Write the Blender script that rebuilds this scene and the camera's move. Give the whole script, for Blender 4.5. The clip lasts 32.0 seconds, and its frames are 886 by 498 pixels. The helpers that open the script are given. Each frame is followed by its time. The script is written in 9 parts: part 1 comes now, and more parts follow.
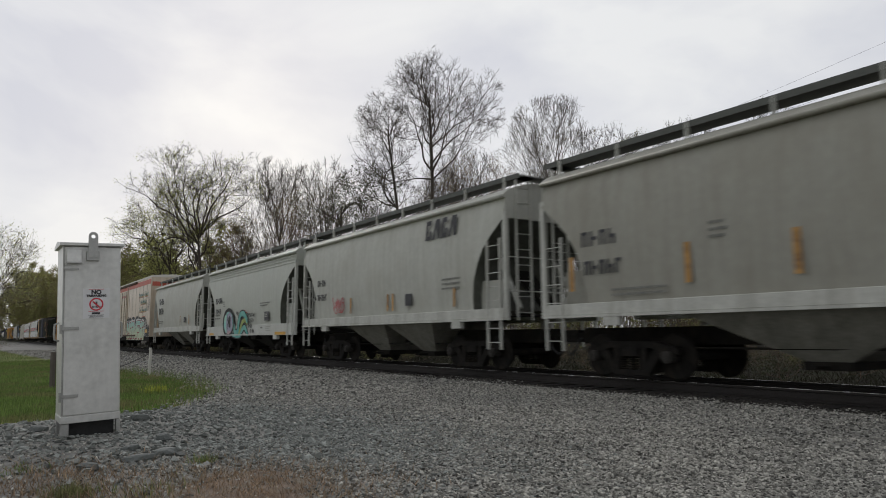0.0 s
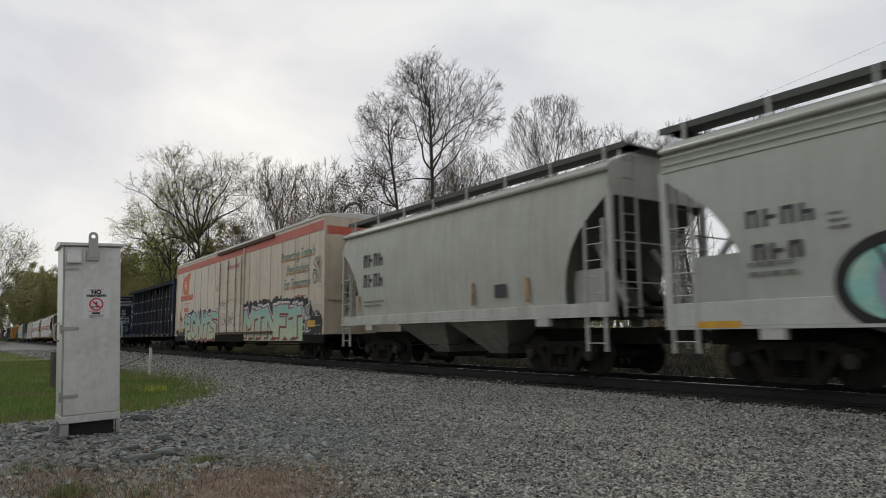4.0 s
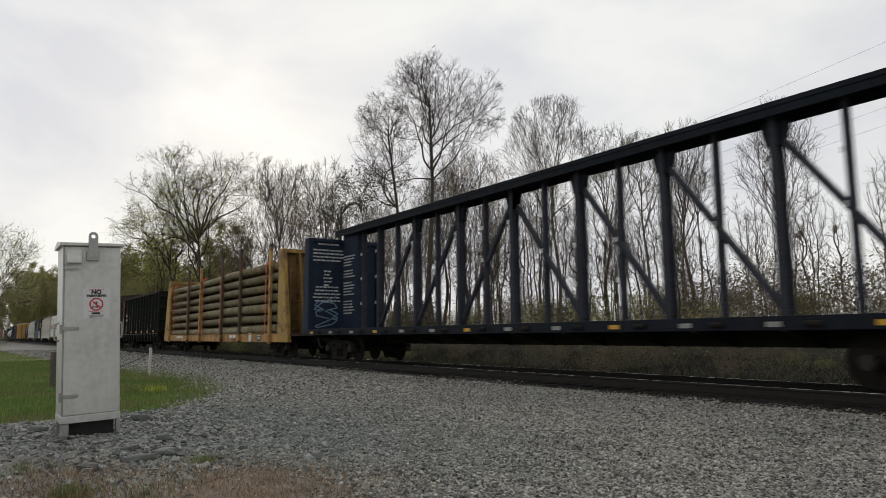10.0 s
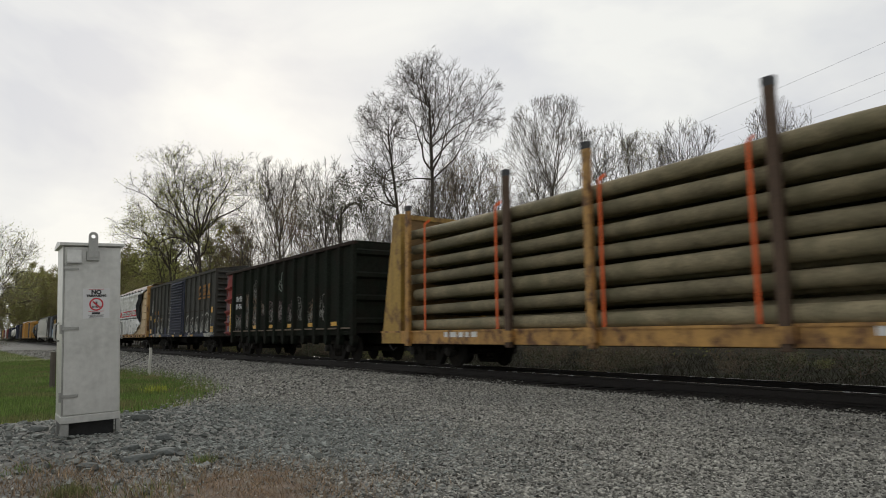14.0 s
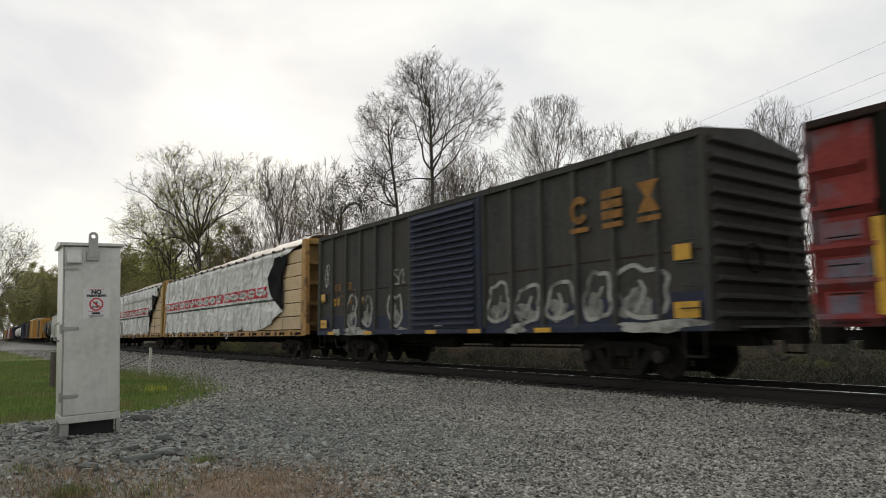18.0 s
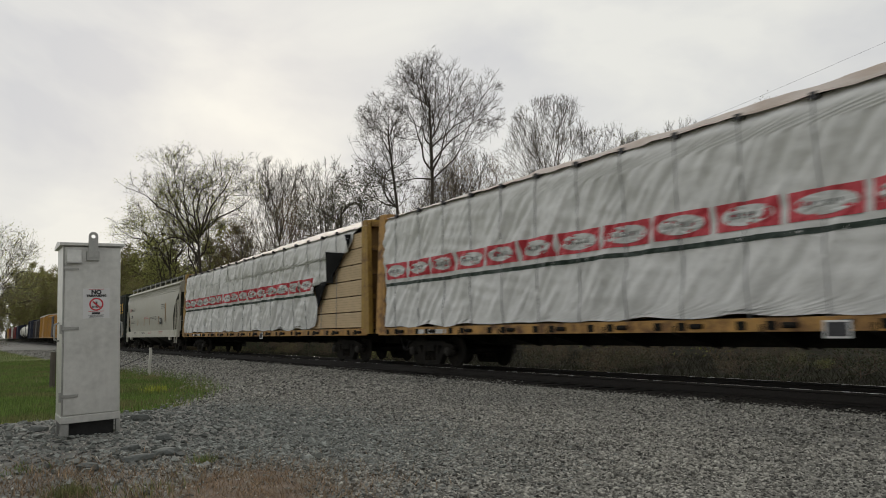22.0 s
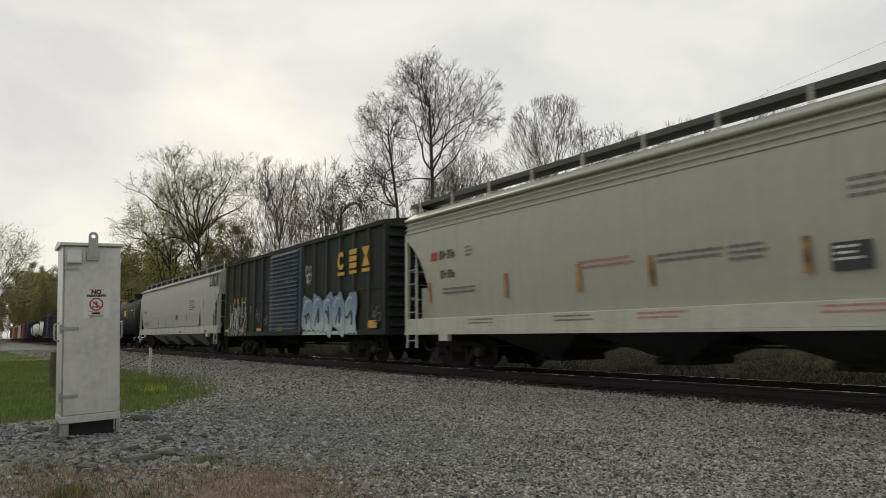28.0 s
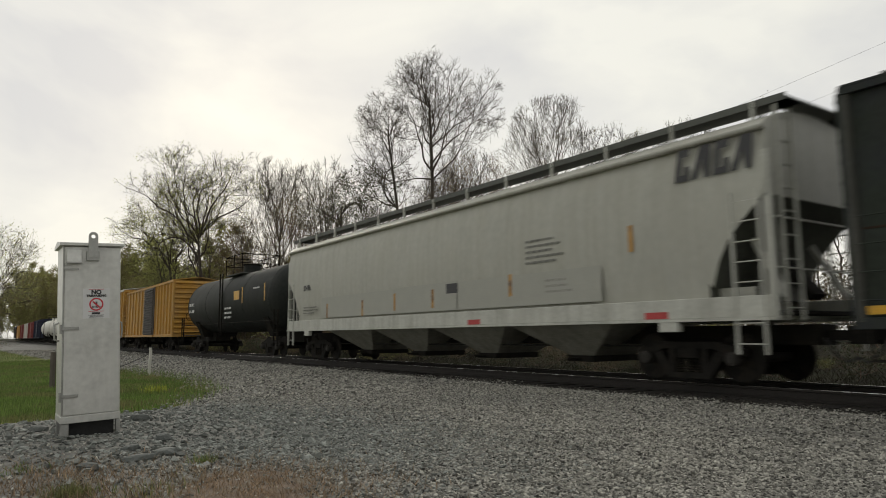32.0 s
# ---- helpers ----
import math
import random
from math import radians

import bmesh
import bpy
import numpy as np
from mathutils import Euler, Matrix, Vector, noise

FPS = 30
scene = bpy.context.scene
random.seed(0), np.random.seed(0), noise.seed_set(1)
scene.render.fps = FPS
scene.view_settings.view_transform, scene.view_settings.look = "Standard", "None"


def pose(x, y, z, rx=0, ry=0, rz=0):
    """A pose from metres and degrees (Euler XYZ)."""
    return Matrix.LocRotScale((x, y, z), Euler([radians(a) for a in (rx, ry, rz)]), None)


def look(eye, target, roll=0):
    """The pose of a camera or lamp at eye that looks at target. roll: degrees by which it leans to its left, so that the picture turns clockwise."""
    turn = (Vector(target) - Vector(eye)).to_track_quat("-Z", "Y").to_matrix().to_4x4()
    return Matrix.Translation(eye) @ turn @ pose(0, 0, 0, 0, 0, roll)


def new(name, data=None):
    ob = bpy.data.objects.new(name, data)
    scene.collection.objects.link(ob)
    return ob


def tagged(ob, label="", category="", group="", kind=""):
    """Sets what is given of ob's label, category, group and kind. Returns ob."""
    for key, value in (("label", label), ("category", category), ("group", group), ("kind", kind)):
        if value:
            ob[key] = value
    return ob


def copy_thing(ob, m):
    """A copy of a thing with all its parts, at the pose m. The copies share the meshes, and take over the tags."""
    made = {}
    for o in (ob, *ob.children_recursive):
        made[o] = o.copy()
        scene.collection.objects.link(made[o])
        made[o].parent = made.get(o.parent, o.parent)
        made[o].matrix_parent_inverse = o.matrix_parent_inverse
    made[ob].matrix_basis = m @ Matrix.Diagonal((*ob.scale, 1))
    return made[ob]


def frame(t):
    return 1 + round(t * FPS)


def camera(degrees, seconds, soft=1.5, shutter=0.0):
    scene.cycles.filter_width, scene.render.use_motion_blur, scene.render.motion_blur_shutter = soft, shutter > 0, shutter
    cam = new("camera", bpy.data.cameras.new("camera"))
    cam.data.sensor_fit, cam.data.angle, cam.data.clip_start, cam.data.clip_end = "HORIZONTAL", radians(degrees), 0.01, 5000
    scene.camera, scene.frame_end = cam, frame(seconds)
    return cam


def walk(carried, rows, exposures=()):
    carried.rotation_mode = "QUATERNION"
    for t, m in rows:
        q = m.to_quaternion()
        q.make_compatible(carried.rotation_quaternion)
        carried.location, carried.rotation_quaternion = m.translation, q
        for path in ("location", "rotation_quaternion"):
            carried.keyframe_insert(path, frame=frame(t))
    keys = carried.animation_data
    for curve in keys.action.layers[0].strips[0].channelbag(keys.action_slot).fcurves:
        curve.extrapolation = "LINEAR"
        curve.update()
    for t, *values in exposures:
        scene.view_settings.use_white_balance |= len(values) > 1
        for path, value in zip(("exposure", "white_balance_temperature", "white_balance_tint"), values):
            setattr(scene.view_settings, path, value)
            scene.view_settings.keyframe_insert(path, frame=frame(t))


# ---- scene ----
# ---------------------------------------------------------------- camera
# x runs along the track the way the train goes, y away from the camera, z = 0 is the rail's top
EYE = Vector((0.0, 0.0, 0.89))
AIM = Vector((-0.81786, 0.56144, 0.12604))
cam = camera(66.32, 32.0, soft=0.9, shutter=0.5)
walk(cam, [(0.0, look(EYE, EYE + AIM * 50, -0.458)), (32.0, look(EYE, EYE + AIM * 50, -0.458))],
     exposures=[(0.0, 0.07, 6380, 11), (5.0, 0.06, 6460, 10), (7.0, 0.06, 6500, 10), (8.2, 0.06, 6520, 10), (9.0, 0.18, 6540, 9), (13.0, 0.14, 6600, 9),
                (14.5, 0.2, 6630, 8), (17.0, 0.28, 6680, 8), (19.5, 0.22, 6720, 8), (21.5, 0.04, 6730, 8), (24.5, 0.0, 6790, 8), (28.0, 0.10, 6850, 7), (30.0, 0.23, 6900, 7), (32.0, 0.17, 6950, 7)])

# ---------------------------------------------------------------- world and sun
SUN_DIR = Vector((-0.895, 0.282, 0.345)).normalized()


def make_world():
    w = bpy.data.worlds.new("overcast_sky")
    scene.world = w
    w.use_nodes = True
    nt = w.node_tree
    nt.nodes.clear()
    out = nt.nodes.new("ShaderNodeOutputWorld")
    bg = nt.nodes.new("ShaderNodeBackground")
    sky = nt.nodes.new("ShaderNodeTexSky")
    sky.sky_type = "NISHITA"
    sky.sun_disc = False
    sky.sun_elevation = math.asin(SUN_DIR.z)
    sky.sun_rotation = math.atan2(SUN_DIR.x, SUN_DIR.y)
    sky.air_density, sky.dust_density = 1.0, 3.0
    co = nt.nodes.new("ShaderNodeTexCoord")
    mp = nt.nodes.new("ShaderNodeMapping")
    mp.inputs["Scale"].default_value = (1.0, 1.0, 2.2)
    n1 = nt.nodes.new("ShaderNodeTexNoise")
    n1.inputs["Scale"].default_value, n1.inputs["Detail"].default_value = 2.6, 5.0
    n1.inputs["Roughness"].default_value = 0.52
    n1.inputs["Distortion"].default_value = 0.35
    nt.links.new(co.outputs["Generated"], mp.inputs["Vector"])
    nt.links.new(mp.outputs["Vector"], n1.inputs["Vector"])
    ramp = nt.nodes.new("ShaderNodeValToRGB")
    ramp.color_ramp.elements[0].position, ramp.color_ramp.elements[0].color = 0.36, (0.635, 0.65, 0.70, 1)
    ramp.color_ramp.elements[1].position, ramp.color_ramp.elements[1].color = 0.62, (0.83, 0.835, 0.825, 1)
    nt.links.new(n1.outputs["Fac"], ramp.inputs["Fac"])
    # the thin cloud is brighter towards the veiled sun
    dot = nt.nodes.new("ShaderNodeVectorMath")
    dot.operation = "DOT_PRODUCT"
    dot.inputs[1].default_value = SUN_DIR
    nt.links.new(co.outputs["Generated"], dot.inputs[0])
    glow = nt.nodes.new("ShaderNodeMapRange")
    glow.interpolation_type = "SMOOTHSTEP"
    glow.inputs["From Min"].default_value, glow.inputs["From Max"].default_value = -0.5, 1.0
    glow.inputs["To Min"].default_value, glow.inputs["To Max"].default_value = 0.69, 0.955
    nt.links.new(dot.outputs["Value"], glow.inputs["Value"])
    mul = nt.nodes.new("ShaderNodeVectorMath")
    mul.operation = "SCALE"
    nt.links.new(ramp.outputs["Color"], mul.inputs[0])
    nt.links.new(glow.outputs["Result"], mul.inputs["Scale"])
    dim = nt.nodes.new("ShaderNodeVectorMath")
    dim.operation = "SCALE"
    dim.inputs["Scale"].default_value = 0.1
    nt.links.new(sky.outputs["Color"], dim.inputs[0])
    mix = nt.nodes.new("ShaderNodeMix")
    mix.data_type = "RGBA"
    mix.inputs["Factor"].default_value = 0.975
    nt.links.new(dim.outputs["Vector"], mix.inputs["A"])
    nt.links.new(mul.outputs["Vector"], mix.inputs["B"])
    nt.links.new(mix.outputs["Result"], bg.inputs["Color"])
    bg.inputs["Strength"].default_value = 1.0
    nt.links.new(bg.outputs["Background"], out.inputs["Surface"])


make_world()
sun = new("sun", bpy.data.lights.new("sun", "SUN"))
sun.data.energy, sun.data.angle, sun.data.color = 0.8, radians(20), (1.0, 0.95, 0.88)
sun.matrix_world = look(SUN_DIR * 100, (0, 0, 0))


# ---------------------------------------------------------------- materials
def mat(name, color, rough=0.6, metal=0.0, vary=0.12, scale=3.0, streak=0.0, streak_color=(0.12, 0.09, 0.07), bump=0.0,
        bump_scale=60.0, island=0.0, rand=0.0, patch=None, patch_amount=0.5, patch_scale=0.6, spec=0.4, thin=0.0):
    """A weathered surface: two scales of tone, optional rain streaks, patches, relief and per-piece variation."""
    m = bpy.data.materials.new(name)
    m.use_nodes = True
    nt = m.node_tree
    b = nt.nodes["Principled BSDF"]
    b.inputs["Roughness"].default_value, b.inputs["Metallic"].default_value = rough, metal
    b.inputs["Specular IOR Level"].default_value = spec
    co = nt.nodes.new("ShaderNodeTexCoord")
    n1 = nt.nodes.new("ShaderNodeTexNoise")
    n1.inputs["Scale"].default_value, n1.inputs["Detail"].default_value = scale, 6.0
    n2 = nt.nodes.new("ShaderNodeTexNoise")
    n2.inputs["Scale"].default_value, n2.inputs["Detail"].default_value = scale * 9, 3.0
    for n in (n1, n2):
        nt.links.new(co.outputs["Object"], n.inputs["Vector"])
    add = nt.nodes.new("ShaderNodeMath")
    add.operation = "ADD"
    nt.links.new(n1.outputs["Fac"], add.inputs[0])
    nt.links.new(n2.outputs["Fac"], add.inputs[1])
    mr = nt.nodes.new("ShaderNodeMapRange")
    mr.inputs["From Min"].default_value, mr.inputs["From Max"].default_value = 0.7, 1.3
    mr.inputs["To Min"].default_value, mr.inputs["To Max"].default_value = 1 - vary, 1 + vary
    nt.links.new(add.outputs[0], mr.inputs["Value"])
    sc = nt.nodes.new("ShaderNodeVectorMath")
    sc.operation = "SCALE"
    sc.inputs[0].default_value = color
    nt.links.new(mr.outputs["Result"], sc.inputs["Scale"])
    last = sc.outputs["Vector"]

    def blend(fac_socket, color2):
        nonlocal last
        mx = nt.nodes.new("ShaderNodeMix")
        mx.data_type = "RGBA"
        nt.links.new(fac_socket, mx.inputs["Factor"])
        nt.links.new(last, mx.inputs["A"])
        mx.inputs["B"].default_value = (*color2, 1)
        last = mx.outputs["Result"]

    def band(socket, lo, hi, top):
        r = nt.nodes.new("ShaderNodeMapRange")
        r.inputs["From Min"].default_value, r.inputs["From Max"].default_value = lo, hi
        r.inputs["To Min"].default_value, r.inputs["To Max"].default_value = 0.0, top
        nt.links.new(socket, r.inputs["Value"])
        return r.outputs["Result"]

    if patch:
        n3 = nt.nodes.new("ShaderNodeTexNoise")
        n3.inputs["Scale"].default_value, n3.inputs["Detail"].default_value = patch_scale, 8.0
        n3.inputs["Roughness"].default_value = 0.65
        nt.links.new(co.outputs["Object"], n3.inputs["Vector"])
        blend(band(n3.outputs["Fac"], 0.48, 0.62, patch_amount), patch)
    if streak > 0:
        mp = nt.nodes.new("ShaderNodeMapping")
        mp.inputs["Scale"].default_value = (5.0, 5.0, 0.35)
        nt.links.new(co.outputs["Object"], mp.inputs["Vector"])
        n4 = nt.nodes.new("ShaderNodeTexNoise")
        n4.inputs["Scale"].default_value, n4.inputs["Detail"].default_value = 1.0, 5.0
        n4.inputs["Roughness"].default_value = 0.6
        nt.links.new(mp.outputs["Vector"], n4.inputs["Vector"])
        blend(band(n4.outputs["Fac"], 0.42, 0.75, streak), streak_color)
    if island > 0 or rand > 0:
        if island > 0:
            g = nt.nodes.new("ShaderNodeNewGeometry")
            src = g.outputs["Random Per Island"]
        else:
            g = nt.nodes.new("ShaderNodeObjectInfo")
            src = g.outputs["Random"]
        r = nt.nodes.new("ShaderNodeMapRange")
        amount = island or rand
        r.inputs["To Min"].default_value, r.inputs["To Max"].default_value = 1 - amount, 1 + amount
        nt.links.new(src, r.inputs["Value"])
        s2 = nt.nodes.new("ShaderNodeVectorMath")
        s2.operation = "SCALE"
        nt.links.new(last, s2.inputs[0])
        nt.links.new(r.outputs["Result"], s2.inputs["Scale"])
        last = s2.outputs["Vector"]
    nt.links.new(last, b.inputs["Base Color"])
    rr = nt.nodes.new("ShaderNodeMapRange")
    rr.inputs["To Min"].default_value, rr.inputs["To Max"].default_value = max(rough - 0.12, 0.05), min(rough + 0.12, 1)
    nt.links.new(n1.outputs["Fac"], rr.inputs["Value"])
    nt.links.new(rr.outputs["Result"], b.inputs["Roughness"])
    if bump > 0:
        nb = nt.nodes.new("ShaderNodeTexNoise")
        nb.inputs["Scale"].default_value, nb.inputs["Detail"].default_value = bump_scale, 4.0
        nt.links.new(co.outputs["Object"], nb.inputs["Vector"])
        bp = nt.nodes.new("ShaderNodeBump")
        bp.inputs["Strength"].default_value, bp.inputs["Distance"].default_value = min(bump, 1.0), 0.02
        nt.links.new(nb.outputs["Fac"], bp.inputs["Height"])
        nt.links.new(bp.outputs["Normal"], b.inputs["Normal"])
    if thin > 0:
        tl = nt.nodes.new("ShaderNodeBsdfTranslucent")
        ms = nt.nodes.new("ShaderNodeMixShader")
        ms.inputs["Fac"].default_value = thin
        nt.links.new(last, tl.inputs["Color"])
        nt.links.new(b.outputs["BSDF"], ms.inputs[1])
        nt.links.new(tl.outputs["BSDF"], ms.inputs[2])
        nt.links.new(ms.outputs["Shader"], nt.nodes["Material Output"].inputs["Surface"])
    return m


def fade(name, top, bottom, z0, z1, rough=0.6):
    """Spray paint that passes from one colour into another with height, unevenly."""
    m = bpy.data.materials.new(name)
    m.use_nodes = True
    nt = m.node_tree
    b = nt.nodes["Principled BSDF"]
    b.inputs["Roughness"].default_value = rough
    co = nt.nodes.new("ShaderNodeTexCoord")
    sep = nt.nodes.new("ShaderNodeSeparateXYZ")
    nt.links.new(co.outputs["Object"], sep.inputs[0])
    n = nt.nodes.new("ShaderNodeTexNoise")
    n.inputs["Scale"].default_value, n.inputs["Detail"].default_value = 1.6, 5.0
    nt.links.new(co.outputs["Object"], n.inputs["Vector"])
    wob = nt.nodes.new("ShaderNodeMath")
    wob.operation = "MULTIPLY_ADD"
    wob.inputs[1].default_value = (z1 - z0) * 1.1
    nt.links.new(n.outputs["Fac"], wob.inputs[0])
    nt.links.new(sep.outputs["Z"], wob.inputs[2])
    mr = nt.nodes.new("ShaderNodeMapRange")
    half = (z1 - z0) * 0.55
    mr.inputs["From Min"].default_value, mr.inputs["From Max"].default_value = z0 + half, z1 + half
    nt.links.new(wob.outputs[0], mr.inputs["Value"])
    mx = nt.nodes.new("ShaderNodeMix")
    mx.data_type = "RGBA"
    nt.links.new(mr.outputs["Result"], mx.inputs["Factor"])
    mx.inputs["A"].default_value, mx.inputs["B"].default_value = (*bottom, 1), (*top, 1)
    g = nt.nodes.new("ShaderNodeTexNoise")
    g.inputs["Scale"].default_value, g.inputs["Detail"].default_value = 9.0, 6.0
    nt.links.new(co.outputs["Object"], g.inputs["Vector"])
    gr = nt.nodes.new("ShaderNodeMapRange")
    gr.inputs["To Min"].default_value, gr.inputs["To Max"].default_value = 0.72, 1.25
    nt.links.new(g.outputs["Fac"], gr.inputs["Value"])
    sc = nt.nodes.new("ShaderNodeVectorMath")
    sc.operation = "SCALE"
    nt.links.new(mx.outputs["Result"], sc.inputs[0])
    nt.links.new(gr.outputs["Result"], sc.inputs["Scale"])
    nt.links.new(sc.outputs["Vector"], b.inputs["Base Color"])
    return m


M = {}
M["teal_fade"] = fade("teal_to_pale_green_spray_paint", (0.29, 0.51, 0.47), (0.49, 0.57, 0.39), 1.15, 2.1)
M["blue_fade"] = fade("blue_to_pale_spray_paint", (0.19, 0.27, 0.38), (0.45, 0.55, 0.52), 0.95, 2.0)
M["maroon_spray"] = mat("maroon_spray_paint", (0.25, 0.035, 0.045), 0.6, vary=0.2)
M["hopper_grey"] = mat("hopper_grey_paint", (0.475, 0.482, 0.435), 0.5, vary=0.08, scale=0.7, streak=0.40, streak_color=(0.27, 0.255, 0.205), bump=0.08, bump_scale=2.0, patch=(0.41, 0.405, 0.35), patch_amount=0.5, patch_scale=0.8)
M["hopper_tan"] = mat("hopper_dull_grey_paint", (0.335, 0.33, 0.285), 0.55, vary=0.08, scale=0.7, streak=0.42, streak_color=(0.20, 0.18, 0.14), bump=0.08, bump_scale=2.0, patch=(0.28, 0.27, 0.225), patch_amount=0.5, patch_scale=0.7)
M["hopper_white"] = mat("hopper_pale_paint", (0.47, 0.49, 0.44), 0.45, vary=0.06, scale=0.7, streak=0.32, streak_color=(0.31, 0.305, 0.26), bump=0.08, bump_scale=2.0, patch=(0.43, 0.44, 0.385), patch_amount=0.5, patch_scale=0.6)
M["cream_sill"] = mat("cream_sill_paint", (0.56, 0.545, 0.47), 0.5, vary=0.1, scale=2, streak=0.3, streak_color=(0.34, 0.31, 0.25))
M["white_sill"] = mat("pale_sill_paint", (0.53, 0.54, 0.50), 0.5, vary=0.1, scale=2, streak=0.3, streak_color=(0.33, 0.31, 0.26))
M["hopper_cream"] = mat("hopper_cream_paint", (0.44, 0.432, 0.37), 0.45, vary=0.06, scale=0.7, streak=0.3, streak_color=(0.31, 0.285, 0.22), bump=0.06, bump_scale=2.0, patch=(0.43, 0.41, 0.335), patch_amount=0.4, patch_scale=0.7)
M["hopper_pale"] = mat("hopper_light_grey_paint", (0.43, 0.43, 0.385), 0.5, vary=0.08, scale=0.7, streak=0.4, streak_color=(0.29, 0.27, 0.215), bump=0.08, bump_scale=2.0, patch=(0.43, 0.425, 0.37), patch_amount=0.5, patch_scale=0.8)
M["patch_grey"] = mat("repaint_grey", (0.375, 0.375, 0.335), 0.55, vary=0.06)
M["trim_grey"] = mat("sill_grey_paint", (0.51, 0.515, 0.47), 0.5, vary=0.14, scale=2, streak=0.45, streak_color=(0.20, 0.18, 0.14))
M["galv"] = mat("galvanised_grating", (0.105, 0.11, 0.10), 0.65, metal=0.2, vary=0.2)
M["dark_steel"] = mat("grimy_black_steel", (0.017, 0.016, 0.014), 0.85, vary=0.35, scale=4, patch=(0.03, 0.026, 0.02), patch_amount=0.6, patch_scale=3, spec=0.08)
M["truck"] = mat("cast_truck_steel", (0.017, 0.016, 0.0145), 0.85, vary=0.35, scale=5, patch=(0.034, 0.029, 0.023), patch_amount=0.6, patch_scale=4, spec=0.1)
M["tread"] = mat("worn_wheel_steel", (0.25, 0.24, 0.23), 0.35, metal=0.8, vary=0.1)
M["rail"] = mat("rusty_rail_steel", (0.018, 0.015, 0.013), 0.75, vary=0.3, scale=4)
M["rail_top"] = mat("polished_rail_head", (0.62, 0.61, 0.60), 0.25, metal=0.9, vary=0.06)
M["tie"] = mat("creosoted_tie_wood", (0.022, 0.019, 0.017), 0.9, vary=0.3, scale=6, bump=0.4, rand=0.3)
M["reefer"] = mat("reefer_cream_paint", (0.62, 0.525, 0.41), 0.34, vary=0.07, scale=0.6, streak=0.55, streak_color=(0.35, 0.28, 0.20), bump=0.12, bump_scale=1.6, patch=(0.48, 0.41, 0.31), patch_amount=0.5, patch_scale=0.5)
M["reefer_roof"] = mat("reefer_pale_roof", (0.66, 0.64, 0.58), 0.5, vary=0.08, scale=1)
M["red_stripe"] = mat("faded_red_stripe", (0.52, 0.11, 0.07), 0.5, vary=0.12, scale=0.8, streak=0.25, streak_color=(0.55, 0.30, 0.24))
M["orange"] = mat("orange_paint", (0.66, 0.14, 0.05), 0.5, vary=0.1)
M["green_letter"] = mat("faded_blue_green_lettering", (0.12, 0.24, 0.22), 0.6, vary=0.2)
M["teal"] = mat("teal_spray_paint", (0.28, 0.60, 0.55), 0.6, vary=0.15, scale=2, patch=(0.55, 0.72, 0.55), patch_amount=0.8, patch_scale=1.2)
M["black_spray"] = mat("black_spray_paint", (0.02, 0.02, 0.02), 0.6, vary=0.3)
M["red_spray"] = mat("red_spray_paint", (0.45, 0.06, 0.06), 0.6, vary=0.2)
M["white_spray"] = mat("white_spray_paint", (0.62, 0.62, 0.60), 0.65, vary=0.15, scale=4, patch=(0.3, 0.3, 0.3), patch_amount=0.5, patch_scale=3)
M["blue_spray"] = mat("light_blue_spray_paint", (0.20, 0.30, 0.44), 0.6, vary=0.25, scale=2, patch=(0.44, 0.52, 0.56), patch_amount=0.8, patch_scale=1.8)
M["olive_spray"] = mat("olive_spray_paint", (0.30, 0.36, 0.10), 0.6, vary=0.2)
M["pink_spray"] = mat("pink_spray_paint", (0.50, 0.20, 0.20), 0.6, vary=0.2)
M["stencil"] = mat("dark_stencil_paint", (0.05, 0.05, 0.055), 0.6, vary=0.3)
M["stencil_faint"] = mat("faded_grey_stencil_paint", (0.17, 0.17, 0.155), 0.6, vary=0.3)
M["stencil_white"] = mat("white_stencil_paint", (0.60, 0.60, 0.60), 0.6, vary=0.25, scale=6)
M["blue_car"] = mat("dark_blue_car_paint", (0.011, 0.0145, 0.021), 0.7, vary=0.3, scale=1.5, streak=0.4, streak_color=(0.026, 0.027, 0.032), spec=0.12)
M["blue_post"] = mat("dull_indigo_post_paint", (0.044, 0.047, 0.060), 0.75, vary=0.35, scale=2.0, streak=0.4, streak_color=(0.065, 0.062, 0.06), spec=0.1)
M["yellow_deck"] = mat("worn_yellow_paint", (0.50, 0.28, 0.085), 0.6, vary=0.2, scale=1.5, streak=0.5, streak_color=(0.15, 0.075, 0.035), patch=(0.14, 0.07, 0.035), patch_amount=1.0, patch_scale=2.4)
M["yellow_end"] = mat("ochre_bulkhead_paint", (0.43, 0.27, 0.06), 0.6, vary=0.2, scale=1.5, streak=0.5, streak_color=(0.15, 0.08, 0.03), patch=(0.16, 0.085, 0.035), patch_amount=0.9, patch_scale=1.5)
M["yellow_mark"] = mat("yellow_reflector", (0.64, 0.35, 0.03), 0.4, vary=0.2, scale=4, streak=0.3)
M["dull_reflector"] = mat("dirty_white_reflector", (0.30, 0.30, 0.29), 0.5, vary=0.3, scale=5)
M["white_mark"] = mat("white_reflector", (0.75, 0.75, 0.74), 0.35, vary=0.08)
M["pole_wood"] = mat("treated_pole_wood", (0.21, 0.178, 0.11), 0.85, vary=0.4, scale=2.5, bump=0.35, bump_scale=20, rand=0.30, patch=(0.115, 0.105, 0.06), patch_amount=0.7, patch_scale=1.1)
M["pole_end"] = mat("cut_pole_end", (0.34, 0.27, 0.16), 0.9, vary=0.2, scale=8)
